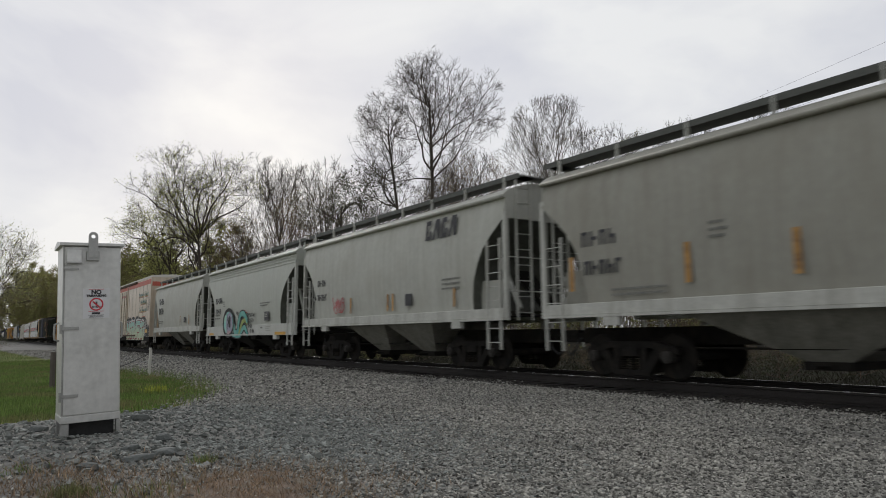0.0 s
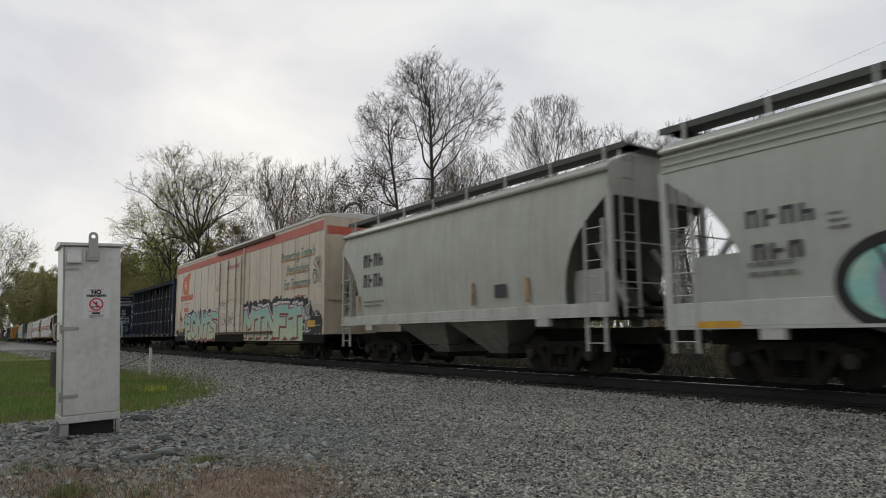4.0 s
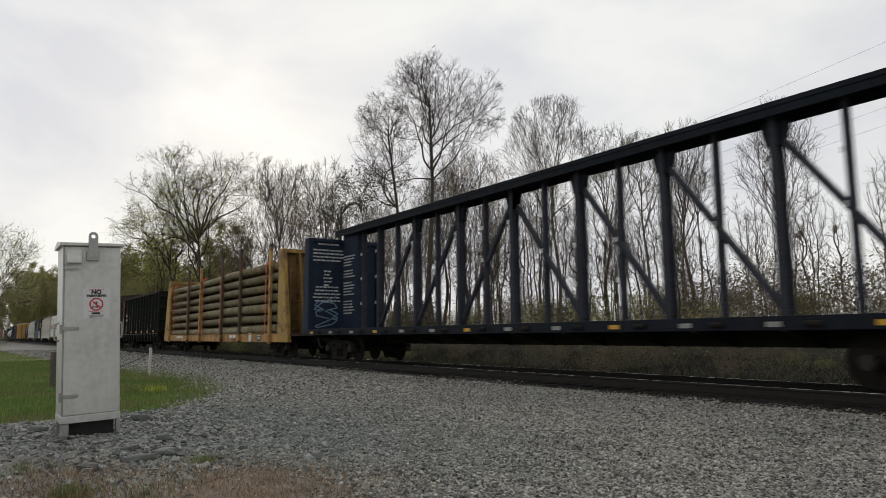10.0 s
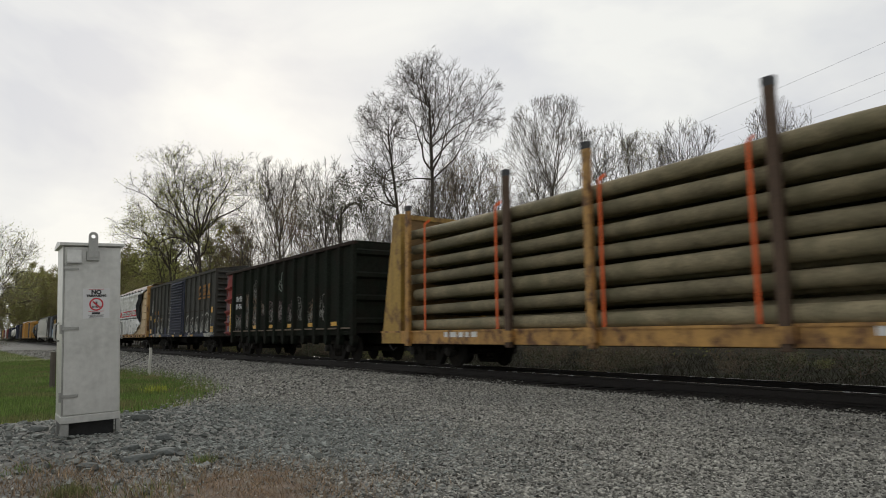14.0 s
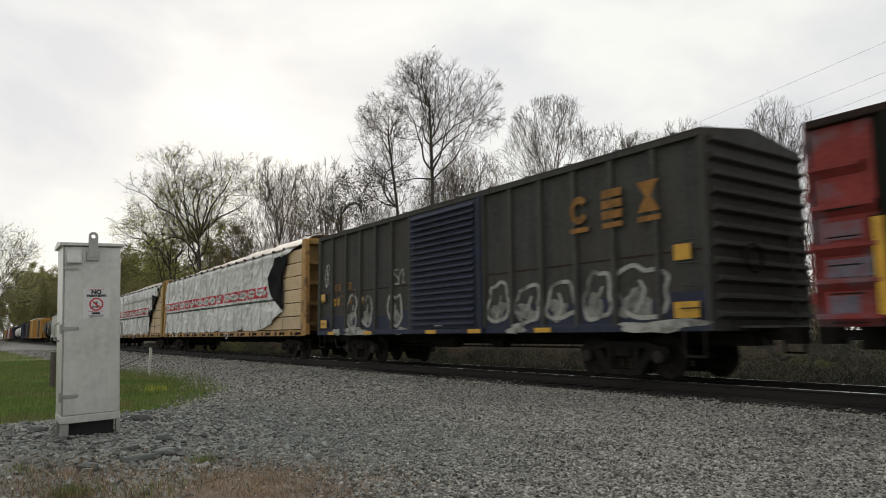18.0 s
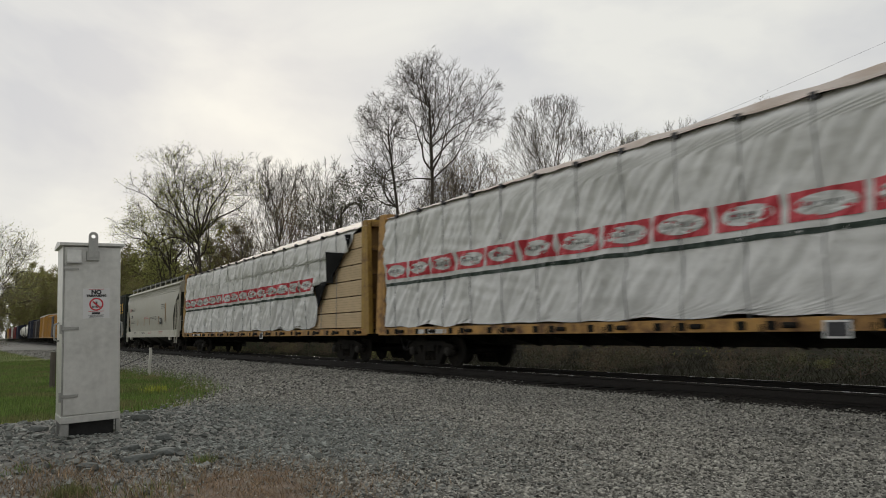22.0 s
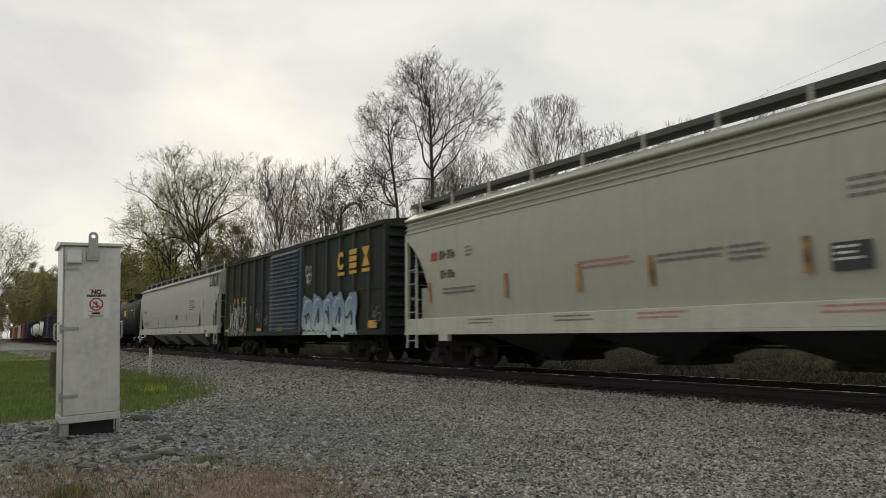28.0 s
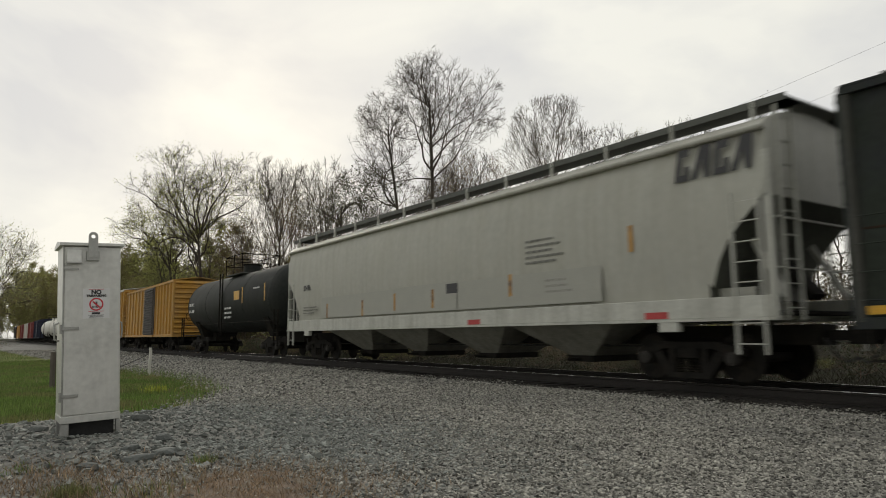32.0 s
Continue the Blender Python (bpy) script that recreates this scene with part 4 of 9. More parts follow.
def build_trees():
    crown_tree("tall_tree", "tall bare tree with a wide open crown of fine twigs", 11, -40.0, 26.4, [(0.9, 0.9, 17.0, 4.1, 4.4), (-0.9, -1.1, 17.8, 3.0, 3.2), (-0.8, -1.2, 11.8, 2.6, 1.3)], 18.0, [(500, 0.045, "leaf_brown", 10, 30)], thick=0.165, leaders=17, fork=0.68, kids=(10, 8, 5), tip=0.009, gnarl=0.19)
    crown_tree("tall_tree", "tall bare leaning tree with ivy on its lower limbs", 24, -43.0, 25.5, [(-0.9, -0.9, 15.8, 2.6, 3.5), (-1.2, -1.5, 12.0, 3.4, 1.4)], 16.5, [(400, 0.05, "leaf_brown", 10, 30), (1300, 0.085, "leaf_dark", 5, 12.8)], thick=0.145, leaders=15, fork=0.66, lean=(-0.6, -0.4), gnarl=0.22, kids=(10, 8, 5), tip=0.009)
    crown_tree("bare_tree", "bare tree with many upright fine twigs", 31, -43.7, 42.2, [(0, 0, 16.2, 4.9, 5.6)], 14.0, [(600, 0.06, "leaf_brown", 10, 30)], "bark_far", thick=0.15, leaders=12, fork=0.45, up=0.08, gnarl=0.11, open_angle=0.6, tip=0.011, kids=(9, 7, 4))
    crown_tree("bare_tree", "tall tree with a haze of pale green buds", 37, -49.0, 61.0, [(0, 0, 18.4, 4.6, 4.6)], 16.5, [(2200, 0.08, "leaf_pale", 10, 40)], "bark_far", thick=0.16, leaders=9, up=0.10, open_angle=0.55, tip=0.012, kids=(7, 6, 4))
    crown_tree("bare_tree", "slim tree with a haze of pale green buds", 41, -51.6, 74.8, [(0, 0, 18.0, 3.2, 4.0)], 16.0, [(1600, 0.08, "leaf_pale", 10, 40)], "bark_far", thick=0.15, leaders=7, up=0.10, open_angle=0.55, tip=0.012, kids=(7, 6, 4))
    crown_tree("leafing_tree", "broad twin-limbed tree coming into yellow-green leaf", 53, -64.3, 16.8, [(-1.4, -2.0, 14.3, 4.2, 5.0), (1.5, 2.3, 15.8, 3.0, 4.6), (0, 0, 9.8, 3.6, 3.4)], 11.0, [(11000, 0.062, "leaf_green", 3, 30)], thick=0.2, leaders=17, fork=0.4, gnarl=0.24, tip=0.011, kids=(9, 7, 5))
    crown_tree("leafing_tree", "broad tree coming into yellow-green leaf", 59, -70.3, 15.6, [(-0.8, -1.2, 11.0, 4.2, 5.6)], 9.0, [(10000, 0.066, "leaf_green", 2, 30)], thick=0.18, leaders=10, fork=0.4, gnarl=0.22, tip=0.012, kids=(9, 7, 4))
    crown_tree("bare_tree", "bare tree with many upright fine twigs", 61, -65.4, 24.7, [(0, 0, 13.2, 4.2, 5.8)], 11.0, [(700, 0.06, "leaf_brown", 5, 30)], thick=0.17, leaders=13, fork=0.5, up=0.10, gnarl=0.13, open_angle=0.55, tip=0.01, kids=(9, 7, 4))
    crown_tree("ivy_tree", "leaning tree hung with dark ivy and old vines", 67, -47.3, 22.8, [(-0.4, -0.6, 11.2, 3.4, 3.0), (1.6, 1.2, 12.6, 1.6, 1.6)], 11.0, [(2000, 0.08, "leaf_dark", 9.5, 13.5), (900, 0.05, "leaf_brown", 6, 16)], thick=0.15, leaders=9, fork=0.5, up=-0.10, gnarl=0.26, open_angle=0.9, kids=(7, 6, 4), tip=0.009)
    crown_tree("brushy_tree", "dense tree with reddish budding twigs", 71, -45.9, 35.4, [(0, 0, 12.4, 3.6, 4.0)], 11.0, [(2600, 0.06, "leaf_brown", 3, 30)], "bark_red", thick=0.13, leaders=10, fork=0.5, gnarl=0.2, kids=(7, 6, 4), tip=0.01)
    crown_tree("brushy_tree", "dense tree with reddish budding twigs", 73, -66.0, 21.0, [(0, 0, 8.6, 3.2, 4.6)], 7.5, [(4200, 0.075, "leaf_brown", 2, 30)], "bark_red", thick=0.13, leaders=12, fork=0.4, gnarl=0.2, tip=0.01, kids=(8, 7, 5))
    crown_tree("brushy_tree", "dense tree with reddish budding twigs", 75, -58.0, 24.5, [(0, 0, 9.5, 3.6, 5.0)], 8.0, [(2400, 0.075, "leaf_brown", 2, 30)], "bark_red", thick=0.13, leaders=10, fork=0.4, gnarl=0.2, tip=0.01, kids=(7, 6, 4))
    slim = crown_tree("bare_tree", "bare tree with many upright fine twigs", 77, -53.0, 24.0, [(0, 0, 10.6, 3.4, 5.4)], 9.0, [(1000, 0.06, "leaf_brown", 2, 30)], thick=0.14, leaders=10, fork=0.5, up=0.10, gnarl=0.14, open_angle=0.55, tip=0.01, kids=(7, 6, 4))
    for x, y, turn, k in ((-57, 31, 40, 0.9), (-50, 33, 120, 0.9), (-39, 36, 80, 0.85), (-34, 38, 10, 1.0), (-55, 38, 250, 1.15), (-49, 36, 160, 1.1), (-30, 42, 140, 1.0), (-25, 46, 230, 1.05)):
        copy_thing(slim, pose(x, y, float(ground_height(x, y)) - 0.1, 0, 0, turn)).scale = (k, k, k)
    crown_tree("leafing_tree", "tree in yellow-green leaf at the wood's edge", 79, -77.9, 16.5, [(0, 0, 8.0, 3.6, 5.0)], 6.0, [(9000, 0.07, "leaf_green", 1, 30)], thick=0.16, leaders=9, fork=0.5, tip=0.014, kids=(7, 6, 4))
    crown_tree("blossom_tree", "tree with pale spring leaf and blossom on the lawn", 83, -53.5, 0.2, [(0, 0, 5.3, 3.5, 3.6)], 3.6, [(8500, 0.047, "leaf_pale", 0.5, 30), (2600, 0.05, "leaf_green", 0.5, 30)], group="trees on the lawn", thick=0.13, leaders=10, fork=0.6, gnarl=0.2, kids=(8, 6, 4))
    # the wood's edge: slim saplings, shared meshes
    kinds = []
    for k, (h, mt) in enumerate(((11.5, "bark_far"), (13.5, "bark_far"), (10.0, "bark"), (12.5, "bark_far"))):
        kinds.append(crown_tree("sapling", "slim bare sapling at the wood's edge", 101 + k, -38 - 3 * k, 31 + 2 * k, [(0, 0, h * 0.66, 1.25, h * 0.33)], h * 0.55, [(160, 0.06, ("leaf_brown", "leaf_pale")[k % 2], 3, 30)], mt,
                                "saplings at the wood's edge", attract=260, step=0.42, up=0.26, twigs=2, twig_len=0.6, kill=0.5, gnarl=0.14, tip=0.012))
    r = random.Random(5)
    for k in range(150):
        x, y = r.uniform(-80, -16), r.uniform(27, 58)
        if x < -56:
            y = r.uniform(18, 40)
        if k > 105:
            x = r.uniform(-62, -18)
            y = r.uniform(24, 36)
        tree = copy_thing(kinds[k % 4], pose(x, y, float(ground_height(x, y)) - 0.1, r.uniform(-4, 4), r.uniform(-4, 4), r.uniform(0, 360)))
        q = min(1.0, 0.018 * math.hypot(x, y))
        tree.scale = (q, q, q)
    # undergrowth
    bush = []
    for k, (lf, n, h) in enumerate((("weed_leaf", 1500, 4.2), ("leaf_dark", 1700, 3.6), ("leaf_olive", 1300, 3.0))):
        bush.append(crown_tree("bush", ("brown twiggy bush", "dark green evergreen bush", "bush in fresh green leaf")[k] + " in the undergrowth", 201 + k, -34 + 5 * k, 30, [(0, 0, h * 0.5, h * 0.55, h * 0.48)], 0.4, [(n, 0.075, lf, 0.1, 30)], "bark_red",
                               "bushes behind the track", attract=150, step=0.34, up=0.06, twigs=2, kill=0.55, tip=0.009))
    for k in range(110):
        x, y = r.uniform(-95, -10), r.uniform(22, 40)
        if k % 3 == 0:
            y = r.uniform(40, 56)
        s = r.uniform(0.6, 1.15)
        ob = copy_thing(bush[k % 3 if r.random() < 0.6 else 0], pose(x, y, float(ground_height(x, y)) - 0.1, 0, 0, r.uniform(0, 360)))
        ob.scale = (s, s, s)
    for k in range(90):
        x, y, s = r.uniform(-60, 8), 14.6 + 7.0 * r.random() ** 1.5, r.uniform(0.12, 0.34)
        ob = copy_thing(bush[(0, 1, 2, 0, 1)[k % 5]], pose(x, y, float(ground_height(x, y)) - 0.05, 0, 0, r.uniform(0, 360)))
        ob.scale = (s * 1.5, s * 1.5, s)
    for k in range(16):
        x, y, s = r.uniform(-78, -56), r.uniform(16.5, 24), r.uniform(1.1, 1.6)
        ob = copy_thing(bush[(0, 2, 0, 1)[k % 4]], pose(x, y, float(ground_height(x, y)) - 0.1, 0, 0, r.uniform(0, 360)))
        ob.scale = (s, s, s)
    for k, (x, y, s) in enumerate(((-22, 38, 1.25), (-26, 42, 1.2), (-18, 40, 1.3), (-30, 44, 1.2), (-15, 42, 1.3), (-20, 35, 1.1), (-24, 36, 1.0))):
        ob = copy_thing(bush[1 if k % 2 == 0 else 0], pose(x, y, float(ground_height(x, y)) - 0.1, 0, 0, 70 * k))
        ob.scale = (s, s, s)
    # woods closing the view down the line
    wood = crown_tree("wood_tree", "tree in olive spring leaf in the far wood", 307, -130, 24, [(0, 0, 9.5, 4.4, 7.0)], 3.0, [(4600, 0.16, "leaf_brown", 0.5, 30), (4800, 0.16, "leaf_olive", 0.5, 30)], "bark", "far wood", attract=230, step=0.7, kill=1.2, twigs=1)
    for k in range(86):
        if k < 34 or k >= 70:
            x, y = (r.uniform(-380, -120), r.uniform(15.6, 22)) if k < 70 else (r.uniform(-125, -84), r.uniform(15.4, 18.5))
            s = 0.0058 * -x * r.uniform(0.85, 1.05)
        elif k < 54:
            x, y, s = r.uniform(-150, -82), r.uniform(18.0, 34), r.uniform(0.7, 1.0)
        else:
            x, y, s = r.uniform(-420, -230), r.uniform(-40, -2), r.uniform(0.9, 1.4)
        ob = copy_thing(wood, pose(x, y, float(ground_height(x, y)) - 0.1, 0, 0, r.uniform(0, 360)))
        ob.scale = (s, s, s * r.uniform(0.9, 1.1))
    for k in range(16):
        x, y, s = r.uniform(-560, -500), -6 + 5.0 * k, r.uniform(1.5, 2.3)
        ob = copy_thing(wood, pose(x, y, GROUND_Z - 0.6, 0, 0, r.uniform(0, 360)))
        ob.scale = (s, s, s)
    for k, (x, y, s, h) in enumerate(((-72, 1.0, 1.0, 0.5), (-75, 0.2, 1.2, 0.6), (-78, -1.0, 1.2, 0.6))):
        hedge = copy_thing(bush[1], pose(x, y, GROUND_Z - 0.1, 0, 0, 40 * k))
        tagged(hedge, "low dark green shrub at the far end of the lawn", "bush", "bushes on the lawn")
        hedge.scale = (s, s, h)


M["weed_leaf"] = mat("grey_brown_leaf", (0.15, 0.125, 0.075), 0.75, vary=0.25, scale=1, island=0.4, thin=0.35)
M["leaf_olive"] = mat("olive_green_leaf", (0.23, 0.235, 0.08), 0.65, vary=0.25, scale=1, island=0.4, thin=0.45)
build_trees()


# ---------------------------------------------------------------- signal case beside the track
def build_case():
    root = new("signal_case")
    tagged(root, "tall narrow grey aluminium signal case on short legs in gravel", "signal case")
    W, DP, H0, H1 = 0.60, 0.55, 0.13, 2.075
    # local x to the door's right, y into the case, z up
    part("cabinet_body", Shape().box(-W / 2, W / 2, 0.012, DP, H0, H1), M["case"], root, bevel=0.008)
    part("base_frame", Shape().box(-W / 2 - 0.004, W / 2 + 0.004, -0.016, DP + 0.006, H0 - 0.04, H0 + 0.04), M["case"], root, bevel=0.006)
    for sx in (-1, 1):
        for y in (0.02, DP - 0.08):
            part("leg", Shape().box(sx * W / 2 - 0.04 * (1 + sx) + 0.02 * (sx + 1) - 0.02 * (1 - sx) * 0 , sx * W / 2 + 0.04 * (1 - sx) + 0.0, y - 0.03, y + 0.05, -0.08, H0 - 0.045), M["zinc"], root)
    # added dark block fills the gap between the legs as shade
    part("cable_entry", Shape().box(-W / 2 + 0.05, W / 2 - 0.05, 0.10, DP - 0.02, -0.08, H0 - 0.04), M["case_dark"], root, "black block standing for the shade under the case")
    roof = part("roof", Shape().prism([(-0.05, H1 + 0.0), (-0.05, H1 + 0.035), (DP / 2, H1 + 0.075), (DP + 0.05, H1 + 0.035), (DP + 0.05, H1)], "x", -W / 2 - 0.035, W / 2 + 0.035), M["case"], root, bevel=0.005)
    door = part("door", Shape().box(-W / 2 + 0.02, W / 2 - 0.008, -0.012, 0.010, H0 + 0.05, H1 - 0.01), M["case"], root, bevel=0.004)
    part("door_edge_seam", Shape().box(-W / 2 + 0.004, -W / 2 + 0.016, -0.006, 0.011, H0 + 0.05, H1 - 0.01), M["zinc"], root)
    # lifting eye
    ring = Shape()
    n = 20
    outer = [(-0.05, H1 - 0.13), (-0.05, H1 + 0.11)] + [(0.05 * math.cos(math.pi - k * math.pi / n) , H1 + 0.11 + 0.05 * math.sin(math.pi - k * math.pi / n)) for k in range(1, n)] + [(0.05, H1 + 0.11), (0.05, H1 - 0.13)]
    inner = [(0.022 * math.cos(k * math.tau / 16), H1 + 0.108 + 0.022 * math.sin(k * math.tau / 16)) for k in range(16)]
    bm = bmesh.new()
    vo = [bm.verts.new((x, -0.064, z)) for x, z in outer]
    vi = [bm.verts.new((x, -0.064, z)) for x, z in inner]
    edges = [bm.edges.new((a, b)) for ring_v in (vo, vi) for a, b in zip(ring_v, ring_v[1:] + ring_v[:1])]
    bmesh.ops.triangle_fill(bm, edges=edges, use_beauty=True)
    ext = bmesh.ops.extrude_face_region(bm, geom=list(bm.faces))
    bmesh.ops.translate(bm, verts=[e for e in ext["geom"] if isinstance(e, bmesh.types.BMVert)], vec=(0, 0.012, 0))
    bmesh.ops.recalc_face_normals(bm, faces=bm.faces)
    eye = bpy.data.meshes.new("lifting_eye")
    bm.to_mesh(eye)
    bm.free()
    part("lifting_eye", eye, M["zinc"], root)
    part("eye_plate", Shape().box(-0.065, 0.065, -0.052, -0.013, H1 - 0.17, H1 - 0.06), M["zinc"], root, bevel=0.004)
    part("vent_hood", Shape().prism([(-0.075, H1 - 0.19), (-0.012, H1 - 0.19), (-0.012, H1 - 0.05), (-0.05, H1 - 0.05)], "x", -0.265, -0.12), M["case"], root, bevel=0.004)
    part("vent_lip", Shape().box(-0.272, -0.113, -0.082, -0.05, H1 - 0.205, H1 - 0.19), M["zinc"], root)
    part("drip_strip", Shape().box(-0.30, -0.14, -0.03, -0.013, H1 - 0.275, H1 - 0.257), M["zinc"], root)
    part("rating_plate", Shape().box(0.15, 0.25, -0.016, -0.0125, H1 - 0.17, H1 - 0.06), M["case"], root)
    for z in (1.14, 0.39):
        strap = part("hinge_strap", Shape().box(-W / 2 - 0.015, -0.13, -0.026, -0.013, z - 0.018, z + 0.018), M["zinc"], root, bevel=0.003)
        part("hinge_knuckle", Shape().rod((-W / 2 - 0.012, -0.02, z - 0.06), (-W / 2 - 0.012, -0.02, z + 0.045), 0.012, 8), M["zinc"], root)
        for bx in (-0.225, -0.155):
            part("bolt", Shape().rod((bx, -0.026, z + 0.004), (bx, -0.036, z + 0.004), 0.011, 8), M["zinc"], strap, "bright bolt head")
    # handle hoops at both flanks
    for sx in (-1, 1):
        hoop = Shape()
        pts = [(sx * (W / 2 + 0.004), 0.24, 1.0), (sx * (W / 2 + 0.05), 0.24, 1.02), (sx * (W / 2 + 0.055), 0.24, 1.10), (sx * (W / 2 + 0.05), 0.24, 1.19), (sx * (W / 2 + 0.004), 0.24, 1.21)]
        hoop.tube(pts, 0.011, 6)
        part("grab_hoop", hoop, M["zinc"], root)
    # notice
    sw, sz = 0.275, 1.245
    sx0 = -0.095
    plate = part("notice_sign", Shape().box(sx0, sx0 + sw, -0.0165, -0.0125, sz, sz + 0.342), M["sign"], root, "white warning notice with black and red print")
    cx = sx0 + sw / 2
    for body, size, z in (("NO", 0.066, sz + 0.278), ("TRESPASSING", 0.034, sz + 0.247)):
        me = text_mesh(body, size, M["sign_black"], 0.0, size * 0.045)
        xs = [v.co.x for v in me.vertices]
        me.transform(Matrix.Translation((cx - (min(xs) + max(xs)) / 2, -0.0190, z)))
        part("lettering", me, M["sign_black"], plate)
    ringm = Shape()
    for k in range(32):
        a0, a1 = k * math.tau / 32, (k + 1) * math.tau / 32
        ringm.add([(cx + r * math.cos(a), -0.0185, sz + 0.160 + r * math.sin(a)) for a in (a0, a1) for r in (0.058, 0.074)], [(0, 1, 3, 2)])
    ringm.add([(cx + s * 0.052 * 0.707 + e * 0.006, -0.0188, sz + 0.157 - s * 0.052 * 0.707 + e * 0.006) for s, e in ((-1, -1), (-1, 1), (1, 1), (1, -1))], [(0, 1, 2, 3)])
    part("red_ring", ringm, M["sign_red"], plate, tidy=False)
    pict = Shape().box(cx - 0.045, cx + 0.045, -0.0182, -0.0168, sz + 0.128, sz + 0.134)
    for k in range(7):
        pict.box(cx - 0.042 + k * 0.013, cx - 0.036 + k * 0.013, -0.0182, -0.0168, sz + 0.12, sz + 0.142)
    pict.box(cx - 0.008, cx + 0.010, -0.0182, -0.0168, sz + 0.146, sz + 0.19)
    part("pictogram", pict, M["sign_black"], plate)
    part("mark", Shape().box(cx - 0.045, cx + 0.04, -0.0182, -0.0168, sz + 0.047, sz + 0.068), M["sign_black"], plate)
    for k, w in enumerate((0.16, 0.13, 0.15)):
        part("print_line", Shape().box(cx - w / 2, cx + w / 2, -0.0180, -0.0168, sz + 0.034 - 0.011 * k, sz + 0.039 - 0.011 * k), M["sign_black"], plate)
    for z in (sz + 0.330, sz + 0.078):
        part("print_line", Shape().box(cx - 0.08, cx + 0.08, -0.0180, -0.0168, z, z + 0.005), M["sign_red"], plate)
    root.matrix_basis = CASE_POSE


CASE_POSE = pose(-8.705, 1.144, -0.132, 0, -2.36, 90.0)
build_case()


def build_small_site_things():
    # painted marker post with a slack cable
    post = new("marker_post")
    tagged(post, "short chipped white marker post at the lawn's edge", "marker post")
    part("stake", Shape().box(-0.04, 0.04, -0.03, 0.03, -0.1, 0.74), M["post_white"], post, bevel=0.006)
    part("cap_notch", Shape().box(-0.045, -0.01, -0.032, 0.032, 0.74, 0.80), M["post_white"], post)
    post.matrix_basis = pose(-22.2, 4.42, GROUND_Z, 0, 3, 20)
    cab = Shape()
    a, b = Vector((-22.2, 4.40, GROUND_Z + 0.62)), Vector((-25.5, 3.2, GROUND_Z + 0.02))
    prev = a
    for k in range(1, 13):
        t = k / 12
        p = a.lerp(b, t) + Vector((0, 0, -0.14 * math.sin(math.pi * t)))
        cab.rod(prev, p, 0.012, 5)
        prev = p
    tagged(part("slack_cable", cab, M["wire"]), "slack dark cable from the marker post to the ground", "cable")
    post2 = new("marker_post")
    tagged(post2, "weathered grey stake in the lawn beside the case", "marker post")
    part("stake", Shape().box(-0.05, 0.05, -0.04, 0.04, -0.1, 0.80), M["pole_grey"], post2, bevel=0.006)
    post2.matrix_basis = pose(-17.9, 1.52, GROUND_Z, 0, -2, 30)
    # power line behind the track, its poles hidden by the wood and beyond the view
    for x, y, h in ((-60.0, 31.0, 9.0), (14.0, 29.5, 16.2)):
        pole = new("utility_pole")
        tagged(pole, "weathered wooden utility pole with a crossarm", "utility pole", "poles of the power line")
        part("shaft", Shape().rod((0, 0, -0.5), (0, 0, h), 0.16, 10, 0.11), M["pole_grey"], pole)
        part("crossarm", Shape().box(-0.05, 0.05, -1.1, 1.1, h - 0.5, h - 0.38), M["pole_grey"], pole)
        for yy in (-1.0, -0.35, 0.35, 1.0):
            part("insulator", Shape().rod((0, yy, h - 0.38), (0, yy, h - 0.22), 0.04, 8), M["zinc"], pole)
        pole.matrix_basis = pose(x, y, float(ground_height(x, y)))
    for dy, z0, slope in ((0.0, 12.13, 0.114), (-0.02, 10.91, 0.108), (0.02, 10.14, 0.118), (-0.04, 9.45, 0.112), (0.04, 8.75, 0.112)):
        pts = [(x, 30.0 + dy, z0 + slope * (x + 16) + 0.0011 * (x + 16) ** 2) for x in np.linspace(-58, 13.5, 30)]
        tagged(part("power_wire", Shape().tube(pts, 0.0045, 4), M["wire"], tidy=False), "thin sagging power wire", "wire", "wires of the power line")


build_small_site_things()

# ---------------------------------------------------------------- train kit
# a car's own space: x forward, y = -HW is the side turned to the camera, z = 0 the rail's top
HW = 1.58
WHEEL_R = 0.457
WHEELS = []          # (wheel set object, its seat in the truck, x of its car, distance of the truck)
MESH = {}


